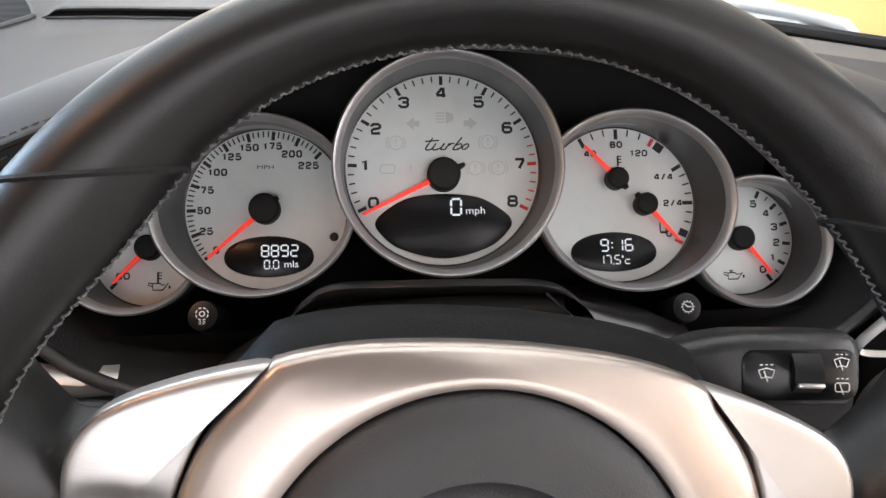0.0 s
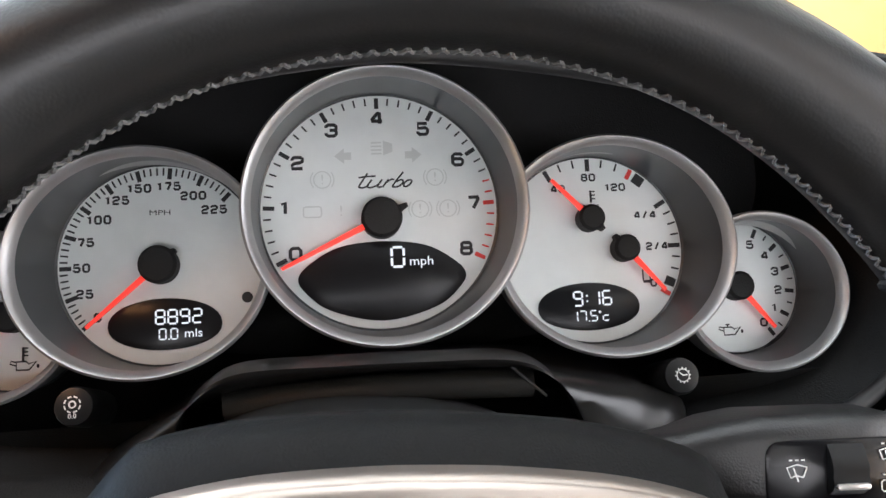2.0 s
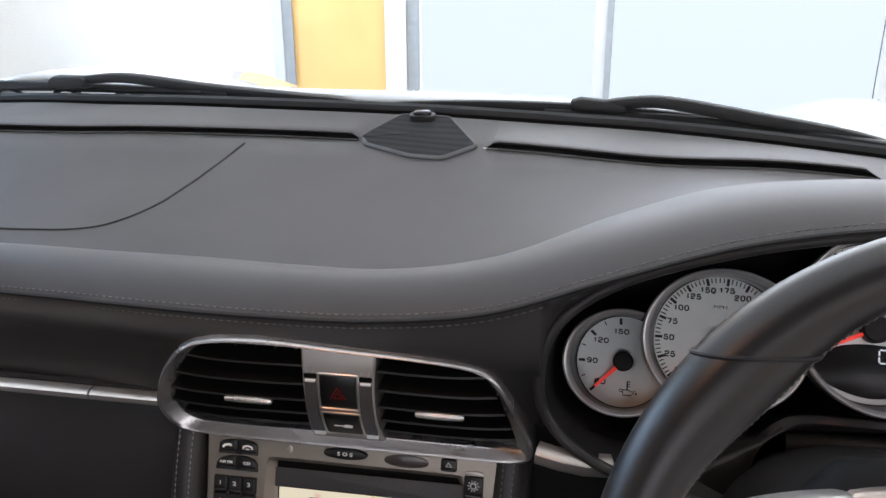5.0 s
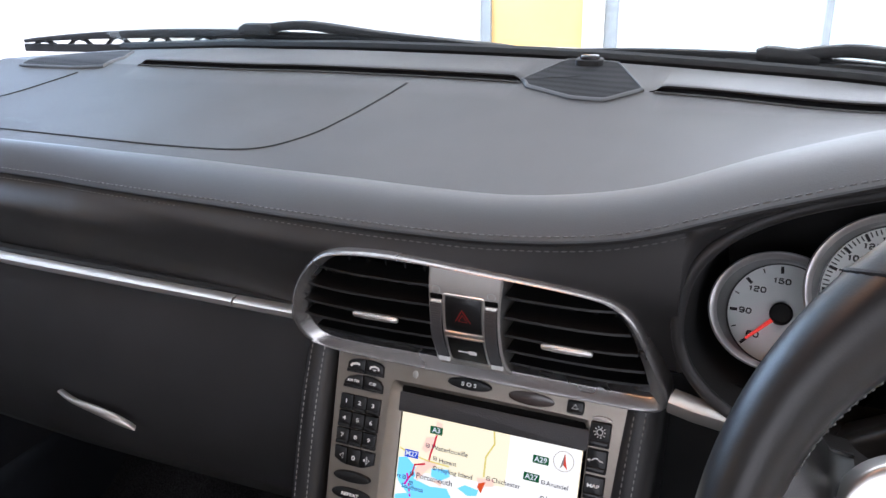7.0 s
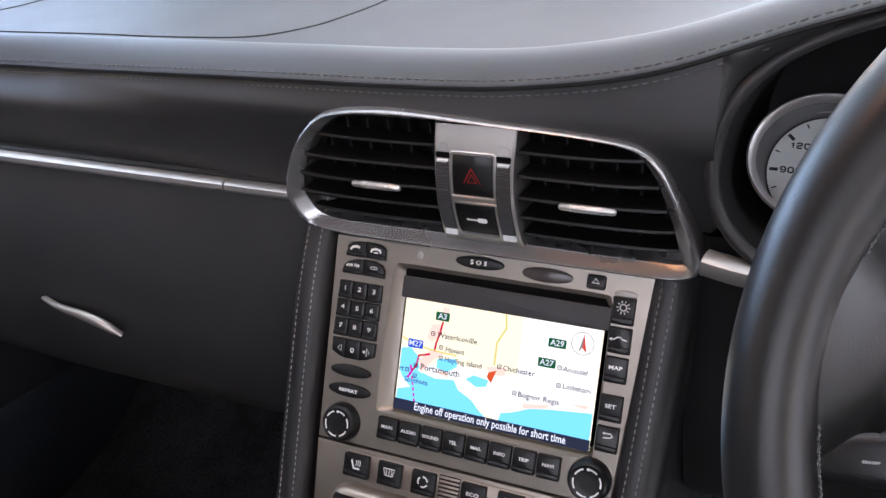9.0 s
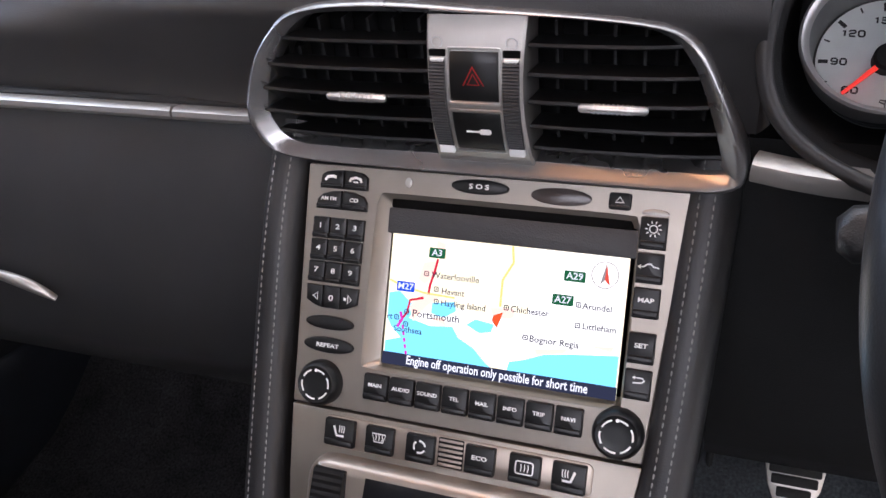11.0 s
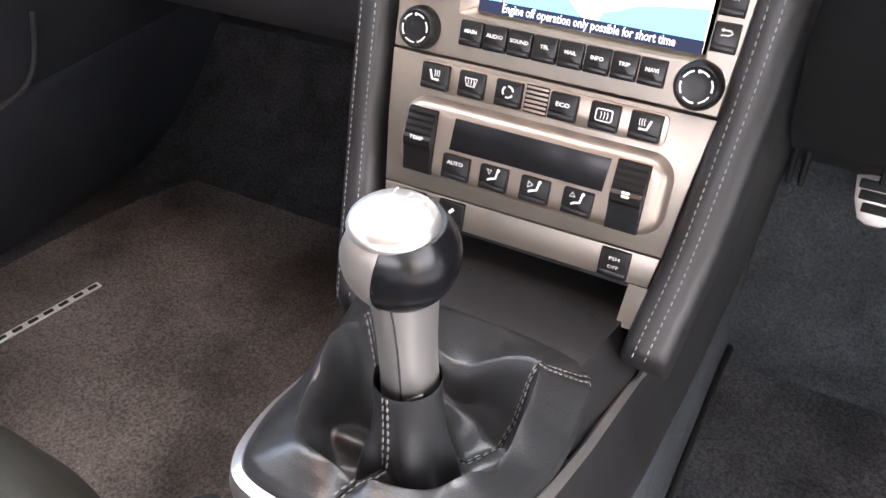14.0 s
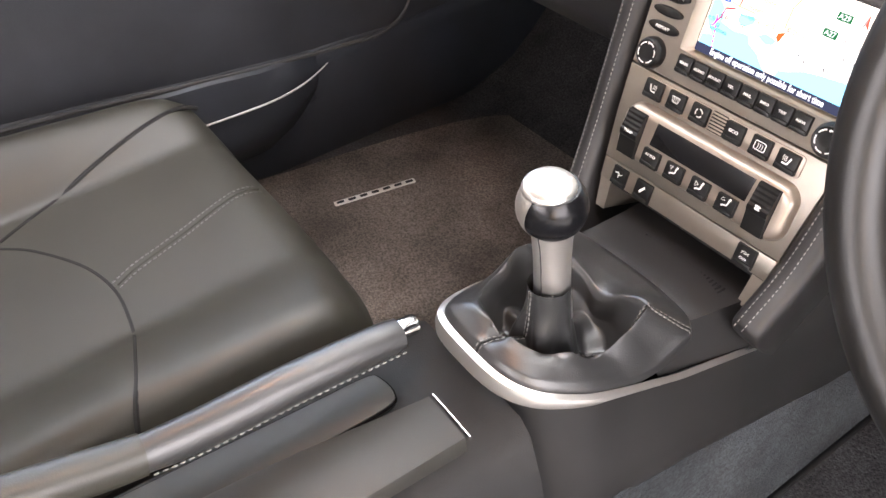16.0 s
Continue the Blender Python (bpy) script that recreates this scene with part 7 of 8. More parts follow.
# ---------------------------------------------------------------- steering column shroud
col = thing("steering_column", WHEEL, "black plastic steering column shroud behind the wheel", "steering column")
bm = B()
rs = []
for z, w, top, bot in ((-0.045, 0.074, 0.055, -0.10), (-0.060, 0.078, 0.060, -0.11), (-0.085, 0.081, 0.060, -0.11), (-0.12, 0.083, 0.058, -0.11), (-0.15, 0.084, 0.054, -0.11)):
    rs.append([(x, y, z) for x, y in [(w * math.cos(t) * (abs(math.cos(t)) ** -0.15 if abs(math.cos(t)) > 0.02 else 1), (top if math.sin(t) > 0 else -bot) * math.sin(t) * (abs(math.sin(t)) ** -0.12 if abs(math.sin(t)) > 0.02 else 1)) for t in [2 * math.pi * k / 48 for k in range(48)]]])
loft(bm, rs, cap0=True, cap1=True)
part("shroud", bm, PLASTIC, col, "black grained shroud", 60)
# panel under the gauges with the arched opening for the column
wi = WHEEL.inverted()
ARCH_IN = spline([(0.2415, 0.438, 0.726), (0.2425, 0.438, 0.7464), (0.247, 0.438, 0.768), (0.2575, 0.438, 0.781), (0.271, 0.438, 0.7868), (0.300, 0.438, 0.7868), (0.3365, 0.438, 0.7858), (0.3650, 0.438, 0.7838), (0.3790, 0.438, 0.7765), (0.388, 0.438, 0.764), (0.396, 0.438, 0.7485), (0.404, 0.438, 0.742), (0.4290, 0.438, 0.742)], 7)
ARCH_OUT = spline([(0.205, 0.450, 0.722), (0.2055, 0.451, 0.7330), (0.2085, 0.453, 0.7400), (0.221, 0.458, 0.7480), (0.246, 0.464, 0.7590), (0.300, 0.468, 0.7655), (0.3365, 0.468, 0.7655), (0.372, 0.466, 0.7645), (0.398, 0.462, 0.7625), (0.416, 0.459, 0.7590), (0.428, 0.458, 0.7540), (0.4365, 0.458, 0.7510), (0.4405, 0.4596, 0.744)], 7)
bm = B()
loft(bm, [[wi @ (p + V(0, 0.016, -0.003)) for p in ARCH_IN], [wi @ (p + V(0, 0.006, 0.0)) for p in ARCH_IN], [wi @ (p + V(0, 0.0015, 0.0006)) for p in ARCH_IN], [wi @ a.lerp(b, 0.05) for a, b in zip(ARCH_IN, ARCH_OUT)], [wi @ (a.lerp(b, 0.35) + V(0, -0.003, 0.0012)) for a, b in zip(ARCH_IN, ARCH_OUT)],
          [wi @ (a.lerp(b, 0.7) + V(0, -0.002, 0.001)) for a, b in zip(ARCH_IN, ARCH_OUT)], [wi @ p for p in ARCH_OUT], [wi @ (p + V(0, 0.05, -0.016)) for p in ARCH_OUT]], closed=False)
part("arch", bm, GLOSS_ARCH, col, "smooth black panel with an arched opening", 60)
bm = B()
sweep(bm, [wi @ V(0.262 + 0.112 * k / 12, 0.449, 0.7690 + 0.002 * math.sin(math.pi * k / 12)) for k in range(13)], ellipse(0.0055, 0.0050, n=14), up=(0, 0, 1))
part("inner_roll", bm, LEATHER_DARK, col, "dark padded roll inside the opening")
for k in range(7):
    c = wi @ V(0.366 + 0.0017 * k, 0.445, 0.7780 - 0.0017 * k)
    bm = B()
    slab(bm, rrect(0.0010, 0.0070, 0.0004, 0, 0, 1), -0.004, 0.001, 0.0003, m=Matrix.Translation(c) @ Matrix.Rotation(radians(52), 4, "Z"))
    part("vent_slat", bm, PLASTIC_GREY, col)

# ---------------------------------------------------------------- stalks
STK = frame_of((0.4535, 0.3935, 0.7650), (1, 0, -0.06), (0, 0.42, 0.908)) @ Matrix.Scale(1.03, 4)
stalk = thing("wiper_stalk", STK, "black wiper stalk with white symbols and a roller switch", "stalk")
bm = B()
rs = []
for x, w, h in ((-0.080, 0.007, 0.008), (-0.056, 0.008, 0.010), (-0.042, 0.0100, 0.012), (-0.030, 0.0130, 0.0150), (-0.018, 0.0148, 0.0155), (0.014, 0.0150, 0.0150), (0.0255, 0.0146, 0.0145), (0.0300, 0.0125, 0.0120), (0.0308, 0.008, 0.008)):
    rs.append([(x, y, z - 0.008) for y, z in rrect(2 * w, 2 * h, 0.007, 0.001, 0, 4)])
loft(bm, rs, cap0=True, cap1=True)
part("lever", bm, PLASTIC, stalk, "black moulded lever", 50)
bm = B()
slab(bm, rrect(0.047, 0.0200, 0.005, 0.004, -0.001), 0.004, 0.0080, 0.001)
part("face", bm, GLOSS_BLACK, stalk, "gloss black face")
bm = B()
rows = []
for k in range(9):
    f = k / 8
    y = 0.0078 - 0.0158 * f
    z = 0.0078 + 0.0035 * math.sin(math.pi * f) + (0.0014 if k in (6, 7) else 0)
    rows.append([(0.0005, y, 0.004), (0.0005, y, z), (0.0122, y, z), (0.0122, y, 0.004)])
loft(bm, rows, closed=False)
part("roller", bm, BUTTON, stalk, "black roller switch", 30)
bm = B()
slab(bm, rrect(0.0108, 0.0018, 0.0007, 0.0063, -0.0046, 2), 0.009, 0.0128, 0.0004)
part("roller_ridge", bm, SATIN, stalk)


def wiper_symbol(bm, x, y, s, rear=False):
    if rear:
        stroke(bm, rrect(0.0085 * s, 0.0050 * s, 0.0006, x, y, 1), 0.0005, 0.0085, True)
    else:
        stroke(bm, [(x - 0.0045 * s, y + 0.0020 * s), (x, y + 0.0032 * s), (x + 0.0045 * s, y + 0.0020 * s), (x + 0.0028 * s, y - 0.0022 * s), (x, y - 0.0014 * s), (x - 0.0028 * s, y - 0.0022 * s)], 0.0005, 0.0085, True)
    stroke(bm, [(x - 0.0015 * s, y + 0.0018 * s), (x + 0.0006 * s, y - 0.0040 * s)], 0.0005, 0.0085)
    for q in range(3):
        stroke(bm, [(x + (-0.0036 + 0.0028 * q) * s, y + 0.0050 * s), (x + (-0.0020 + 0.0028 * q) * s, y + 0.0050 * s)], 0.00045, 0.0085)


bm = B()
wiper_symbol(bm, -0.0097, -0.0005, 0.72)
wiper_symbol(bm, 0.0205, 0.0038, 0.68)
wiper_symbol(bm, 0.0208, -0.0056, 0.68, True)
part("symbols", bm, ICON, stalk, "white wiper symbols", smooth=0)
# turn-signal stalk on the other side
TS = frame_of((0.205, 0.392, 0.742), (1, 0, 0.10), (0, 0.42, 0.908))
ts = thing("indicator_stalk", TS, "black indicator stalk behind the steering wheel", "stalk")
bm = B()
rs = []
for x, w, h in ((-0.055, 0.006, 0.006), (-0.050, 0.010, 0.009), (-0.02, 0.011, 0.010), (0.02, 0.010, 0.010), (0.07, 0.010, 0.011)):
    rs.append([(x, y, z) for y, z in rrect(2 * w, 2 * h, 0.006, 0, 0, 4)])
loft(bm, rs, cap0=True, cap1=True)
part("lever", bm, PLASTIC, ts, "", 50)
CS = frame_of((0.200, 0.372, 0.700), (1, 0, 0.12), (0, 0.42, 0.908))
cs = thing("cruise_stalk", CS, "short black cruise control stalk with a white symbol", "stalk")
bm = B()
rs = []
for x, w, h in ((-0.030, 0.006, 0.006), (-0.026, 0.011, 0.009), (0.02, 0.012, 0.010), (0.07, 0.010, 0.011)):
    rs.append([(x, y, z) for y, z in rrect(2 * w, 2 * h, 0.006, 0, 0, 4)])
loft(bm, rs, cap0=True, cap1=True)
part("lever", bm, PLASTIC, cs, "", 50)
bm = B()
write(bm, "ON/OFF", 0.0016, 0.0, -0.001, 0.0104, stretch=1.1, bold=0.02)
part("symbols", bm, ICON, cs, smooth=0)

# ---------------------------------------------------------------- side vent and light switch at the driver's end
SV = frame_of((0.5495, 0.438, 0.757), (1, 0, 0), (0, -0.10, 0.995))
sv = thing("side_air_vent", SV, "black louvred side air vent in a satin silver frame", "air vent")
so = [(p.x, p.y) for p in spline([(-0.038, -0.012, 0), (-0.028, 0.004, 0), (-0.010, 0.022, 0), (0.02, 0.030, 0), (0.07, 0.030, 0), (0.09, 0.016, 0), (0.095, -0.012, 0), (0.085, -0.0165, 0), (0.03, -0.0165, 0), (-0.02, -0.0165, 0)], 5, True)][::-1]
si = offset(so, 0.0035)
bm = B()
loft(bm, [[(x, y, -0.001) for x, y in so], [(x, y, 0.002) for x, y in so], [(x, y, 0.0045) for x, y in offset(so, 0.0015)], [(x, y, 0.002) for x, y in si]])
part("frame", bm, SILVER, sv)
# near-black sheet in place of the shaded duct
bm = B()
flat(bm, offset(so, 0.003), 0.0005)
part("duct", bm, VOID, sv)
for k in range(3):
    y = 0.018 - 0.010 * k
    bm = B()
    sweep(bm, [(-0.026 if k else -0.006, y, 0.0012), (0.086, y, 0.0012)], [(-0.001, -0.0016), (0.003, -0.0008), (0.004, 0.0004), (0.003, 0.0012), (-0.001, 0.0010)], up=(0, 1, 0))
    part("louvre", bm, PLASTIC_GREY, sv)
LS = frame_of((0.5535, 0.440, 0.709), (1, 0, 0), (0, -0.08, 0.997))
ls = thing("light_switch", LS, "round black rotary light switch with a silver ring", "switch")
bm = B()
lathe(bm, [(0.034, -0.02), (0.034, 0.000), (0.0335, 0.002), (0.032, 0.003), (0.029, 0.0022), (0.004, 0.002)], 48)
part("base", bm, LOUVRE, ls)
bm = B()
ring_plate(bm, ellipse(0.0345, 0.0345, n=48), ellipse(0.0318, 0.0318, n=48), 0.0, 0.0042, 0.0008)
part("ring", bm, SILVER, ls)
bm = B()
lathe(bm, [(0.018, 0.002), (0.0175, 0.012), (0.016, 0.014), (0.003, 0.0145)], 40)
box(bm, (0, 0, 0.017), (0.006, 0.032, 0.012), bev=0.002)
part("knob", bm, PLASTIC_GREY, ls, "grey rotary knob")
bm = B()
write(bm, "0", 0.006, 0.0, 0.0245, 0.0035)
stroke(bm, ellipse(0.002, 0.0016, 0.022, 0.010, 10), 0.0006, 0.0035, True)
stroke(bm, ellipse(0.002, 0.0016, 0.012, 0.0215, 10), 0.0006, 0.0035, True)
part("symbols", bm, ICON, ls, smooth=0)

# ---------------------------------------------------------------- floor of the cabin
FZ = 0.165
bm = B()
prof = [(-1.0, 0.20), (-0.3, 0.18), (0.1, FZ), (0.62, FZ), (0.72, FZ + 0.01), (0.80, FZ + 0.05), (0.90, FZ + 0.17), (0.905, 0.62)]
loft(bm, [[(x, y, z) for x in (-0.775, -0.55, -0.30, -0.08)] for y, z in prof], closed=False)
solid("carpet_passenger", bm, CARPET, "dark brown-grey cabin carpet in the passenger footwell", "carpet", kind="structure")
bm = B()
loft(bm, [[(x, y, z) for x in (0.085, 0.30, 0.55, 0.775)] for y, z in prof], closed=False)
solid("carpet_driver", bm, CARPET_BLUE, "dark blue-grey cabin carpet in the driver's footwell", "carpet", kind="structure")


def floor_mat(outline, z, mat, label, logo=None, edge_mat=RUBBER):
    m = thing("floor_mat", pose(outline[0][0], outline[0][1], z), label, "floor mat", "floor mats")
    mi = m.matrix_world.inverted()
    pts = [(p.x, p.y) for p in spline([(x, y, 0) for x, y in outline], 6, True)]
    bm = B()
    slab(bm, pts, z, z + 0.010, 0.003, m=mi)
    part("velour", bm, mat, m)
    bm = B()
    sweep(bm, [mi @ V(x, y, z + 0.006) for x, y in pts], circle(0.0042, 6), closed=True)
    part("edging", bm, edge_mat, m, "sewn edging")
    if logo:
        (x0, y0), (x1, y1) = logo
        d = V(x1 - x0, y1 - y0, 0)
        L = d.length
        mm = mi @ frame_of((x0, y0, z + 0.0108), d, (-d.y, d.x, 0))
        bm = B()
        slab(bm, rrect(L, 0.011, 0.002, L / 2, 0), 0, 0.0012, 0.0004, m=mm)
        bar = part("badge", bm, material("badge_silver", (0.66, 0.63, 0.59), 0.4, metal=0.5), m, "small silver badge strip")
        for k in range(7):
            bm = B()
            slab(bm, rrect(L / 7 * 0.62, 0.0055, 0.0015, L * (k + 0.5) / 7, 0), 0.0010, 0.0020, 0.0003, m=mm)
            part("badge_bar", bm, PLASTIC_MATT if k else CHROME, bar)
    return m


floor_mat([(-0.755, 0.05), (-0.718, 0.36), (-0.684, 0.57), (-0.64, 0.70), (-0.58, 0.73), (-0.40, 0.725), (-0.20, 0.70), (-0.115, 0.60), (-0.11, 0.30), (-0.12, 0.05), (-0.40, 0.02)], FZ, MAT,
          "brown-grey velour floor mat with a small badge", ((-0.601, 0.368), (-0.576, 0.495)), material("brown_edging", (0.30, 0.265, 0.24), 0.8, vary=0.2, scale=200))
floor_mat([(0.100, 0.10), (0.094, 0.45), (0.096, 0.70), (0.104, 0.745), (0.125, 0.765), (0.30, 0.76), (0.55, 0.74), (0.66, 0.60), (0.68, 0.20), (0.40, 0.05)], FZ, material("dark_velour", (0.050, 0.050, 0.053), 0.95, spec=0.1, vary=0.4, scale=13, bump=1.0, bscale=380, fuzz=0.5, bdist=0.002),
          "dark grey velour floor mat with black edging")

# ---------------------------------------------------------------- pedal
ped = thing("pedal", pose(0.188, 0.775, 0.375), "steel pedal with dark rubber bands, hanging in the footwell", "pedal")
pm = pose(0, 0, 0, 62, 0, 0)
bm = B()
pl = Q([(-25, 16), (-21, -6), (-14, -22), (-6, -26), (6, -26), (15, -22), (23, -6), (27, 16), (14, 19), (-12, 19)])
slab(bm, pl, -0.004, 0.002, 0.0012, m=pm)
part("plate", bm, SILVER, ped, "polished steel plate")
for y0, w in ((10, 44), (0, 39), (-11, 29)):
    bm = B()
    slab(bm, R(-w / 2 + 1, w / 2 + 1, y0 - 4.4, y0 + 4.4, 1.5), 0.001, 0.0050, 0.001, m=pm)
    part("rubber_band", bm, RUBBER, ped)
bm = B()
sweep(bm, [(0.002, 0.004, 0.012), (0.0, 0.03, 0.07), (0.0, 0.06, 0.17)], rrect(0.016, 0.010, 0.003, n=2), up=(0, -1, 0.3))
part("arm", bm, PLASTIC_MATT, ped)

# ---------------------------------------------------------------- centre console
con = thing("centre_console", pose(0, 0.2, 0.3), "black leather centre console with a silver trim arch", "centre console")
ki = con.matrix_world.inverted()
XC = 0.002


def deck_z(y):
    """Height of the sloping console edge."""
    return 0.518 - 0.42 * (y - 0.187) if y < 0.32 else 0.4621 - 0.30 * (y - 0.32)


NOSE = spline([(-0.087, 0.402, 0), (-0.085, 0.38, 0), (-0.075, 0.31, 0), (-0.066, 0.26, 0), (-0.058, 0.229, 0), (-0.046, 0.202, 0), (-0.030, 0.189, 0), (0.004, 0.186, 0), (0.035, 0.188, 0), (0.056, 0.201, 0), (0.0685, 0.229, 0), (0.0722, 0.255, 0), (0.0745, 0.305, 0), (0.0765, 0.38, 0), (0.0772, 0.402, 0)], 6)
edge_path = [V(p.x, p.y, deck_z(p.y)) for p in NOSE]
# shell below the edge, down to the carpet
bm = B()
TUNNEL_TOP = ((-0.6, 0.40), (0.0, 0.40), (0.26, 0.392), (0.32, 0.388), (0.42, 0.362), (0.52, 0.344), (0.63, 0.325), (0.72, 0.314), (0.90, 0.30))
rings = []
for f, spread in ((0.0, 0.0), (0.12, 0.06), (0.35, 0.22), (0.6, 0.5), (0.85, 0.85), (1.0, 1.0), (1.05, 1.0)):
    ring = []
    for p in edge_path:
        wide = (abs(p.x - XC) / 0.075) ** 3
        x = p.x + ((0.0925 if p.x > XC else -0.0925) + XC - p.x) * spread * min(1, wide)
        ring.append(ki @ V(x, p.y - 0.008 * spread * (1 - min(1, wide)), p.z + (interp(p.y, TUNNEL_TOP, 1) - 0.004 - p.z) * f))
    rings.append(ring)
loft(bm, rings, closed=False)
part("side_shell", bm, LEATHER, con, "smooth black leather side shell", 60)
# carpeted foot of the tunnel on both sides
for s in (-1, 1):
    bm = B()
    rows = []
    for y, zt in TUNNEL_TOP:
        rows.append([ki @ V(s * 0.088 + XC, y, zt), ki @ V(s * 0.0905 + XC, y, zt - 0.008), ki @ V(s * 0.090 + XC, y, zt - 0.08), ki @ V(s * 0.092 + XC, y, FZ + 0.03), ki @ V(s * 0.100 + XC, y, FZ - 0.002)])
    loft(bm, rows, closed=False)
    part("tunnel_carpet", bm, CARPET_BLUE if s > 0 else CARPET, con, "dark carpet along the tunnel", 60)
    bm = B()
    rows = []
    KS = ((0.39, 0.441, 0.0750 if s > 0 else 0.088), (0.42, 0.446, 0.0775 if s > 0 else 0.091), (0.45, 0.475, 0.084 if s > 0 else 0.095), (0.48, 0.56, 0.097), (0.51, 0.64, 0.107), (0.62, 0.70, 0.116), (0.90, 0.72, 0.118))
    for j in range(41):
        y = 0.39 + 0.51 * j / 40
        zt, x0, zb = interp(y, KS, 1), interp(y, KS, 2), interp(y, TUNNEL_TOP, 1) - 0.004
        rows.append([ki @ V(s * (x0 + (0.0928 - x0) * sp_) + XC, y, zt + (zb - zt) * f_) for f_, sp_ in ((0.0, 0.0), (0.12, 0.06), (0.35, 0.22), (0.6, 0.5), (0.85, 0.85), (1.0, 1.0), (1.05, 1.0))])
    loft(bm, rows, closed=False)
    part("knee_side", bm, PLASTIC, con, "black side panel below the stack", 60)
# the silver arch
bm = B()


def trim_prof(f):
    k = math.sin(math.pi * min(1, max(0, (f - 0.02) / 0.86)))
    h = 0.0028 + 0.0125 * k ** 1.6
    t = 0.0020 + 0.0015 * k
    return [(-0.002, -h), (t, -h + 0.001), (t + 0.001, -h * 0.5), (t, -0.0008), (-0.001, 0.0010), (-0.003, -0.001)]


def trim_run(y):
    """The trim's line along the knee panel, forward of the console's nose."""
    zt, x0, zb, z = interp(y, KS, 1), interp(y, KS, 2), interp(y, TUNNEL_TOP, 1) - 0.004, deck_z(y) + 0.004
    f = max(0.0, min(1.0, (zt - z) / (zt - zb)))
    return V(x0 + (0.0928 - x0) * f ** 1.35 + XC + 0.0012, y, z)


sweep(bm, [ki @ p for p in edge_path] + [ki @ trim_run(0.42)], trim_prof, up=(0, 0.2, 1))
part("silver_arch", bm, SATIN, con, "satin silver trim arch")
# deck in front of the gaiter, up to the cubby
bm = B()
rows = []
for y, z, w in ((0.300, 0.480, 0.060), (0.335, 0.494, 0.060), (0.36, 0.490, 0.062), (0.40, 0.484, 0.066), (0.47, 0.483, 0.070)):
    rows.append([ki @ V(-w - 0.012, y, deck_z(y) - 0.002), ki @ V(-w - 0.003, y, (z + deck_z(y)) / 2 + 0.004), ki @ V(-w, y, z), ki @ V(-w * 0.4, y, z + 0.002), ki @ V(w * 0.4, y, z + 0.002), ki @ V(w, y, z), ki @ V(w + 0.003, y, (z + deck_z(y)) / 2 + 0.004), ki @ V(w + 0.011, y, deck_z(y) - 0.002)])
loft(bm, rows, closed=False)
part("deck", bm, LEATHER, con, "black leather deck in front of the lever", 60)
bm = B()
for k in range(22):
    box(bm, ki @ V(-0.03 + 0.0038 * k, 0.375, 0.4872), (0.0016, 0.028, 0.001))
ms = part("ribbed_insert", bm, RUBBER, con, "fine ribbed rubber insert", smooth=0)
ms["kind"] = "stuff"
# armrest lid and rear body
bm = B()
rows = []
for y, z in ((0.187, 0.500), (0.172, 0.488), (0.158, 0.485), (0.15, 0.4845), (0.0, 0.488), (-0.2, 0.495), (-0.6, 0.50)):
    rows.append([ki @ V(-0.090, y, 0.395), ki @ V(-0.070, y, z - 0.045), ki @ V(-0.062, y, z - 0.010), ki @ V(-0.052, y, z - 0.002), ki @ V(0.0, y, z), ki @ V(0.056, y, z - 0.001), ki @ V(0.066, y, z - 0.010), ki @ V(0.078, y, z - 0.045), ki @ V(0.092, y, 0.395)])
loft(bm, rows, closed=False)
part("rear_body", bm, PLASTIC_MATT, con, "black leather body between the seats", 60)
bm = B()
slab(bm, [(0.0475, 0.150), (0.006, 0.1505), (-0.008, 0.06), (-0.020, -0.06), (-0.03, -0.30), (0.045, -0.30), (0.046, 0.0)], 0.482, 0.4995, 0.0025, m=ki)
lidp = part("armrest_lid", bm, LEATHER_DARK, con, "dark leather storage lid")
bm = B()
sweep(bm, [ki @ V(x, y, 0.4975) for x, y in ((0.006, 0.1530), (0.028, 0.1530), (0.0485, 0.1525))], rrect(0.0022, 0.0030, 0.0008, n=2))
part("lid_trim", bm, CHROME, lidp, "thin bright edge of the lid")
cover = [(p.x, p.y) for p in spline([(-0.0105, 0.080, 0), (-0.0095, 0.126, 0), (-0.0165, 0.136, 0), (-0.033, 0.1355, 0), (-0.0405, 0.127, 0), (-0.0435, 0.080, 0), (-0.050, -0.02, 0), (-0.055, -0.10, 0), (-0.040, -0.106, 0), (-0.030, -0.10, 0), (-0.021, -0.02, 0)], 5, True)]
bm = B()
slab(bm, cover, 0.482, 0.4905, 0.001, m=ki)
sc_ = part("side_cover", bm, LEATHER_DARK, con, "flat cover below the handbrake")
bm = B()
sweep(bm, [ki @ V(x, y, 0.4885) for x, y in cover], circle(0.0013, 6), closed=True)
part("cover_gap", bm, VOID, sc_, "dark gap round the cover")

# ---------------------------------------------------------------- gear lever and gaiter
gt = thing("gear_gaiter", pose(0.0, 0.25, 0.50), "black leather gear gaiter with deep folds and pale stitching", "gaiter")
ti = gt.matrix_world.inverted()
GB = spline([(-0.069, 0.315, 0), (-0.062, 0.262, 0), (-0.0545, 0.231, 0), (-0.043, 0.205, 0), (-0.029, 0.1925, 0), (0.004, 0.1895, 0), (0.034, 0.1915, 0), (0.0535, 0.204, 0), (0.0655, 0.232, 0), (0.0690, 0.262, 0), (0.0695, 0.305, 0), (0.0640, 0.331, 0), (0.03, 0.338, 0), (-0.03, 0.338, 0), (-0.064, 0.334, 0)], 12, True)
AX = V(0.0170, 0.242, 0)


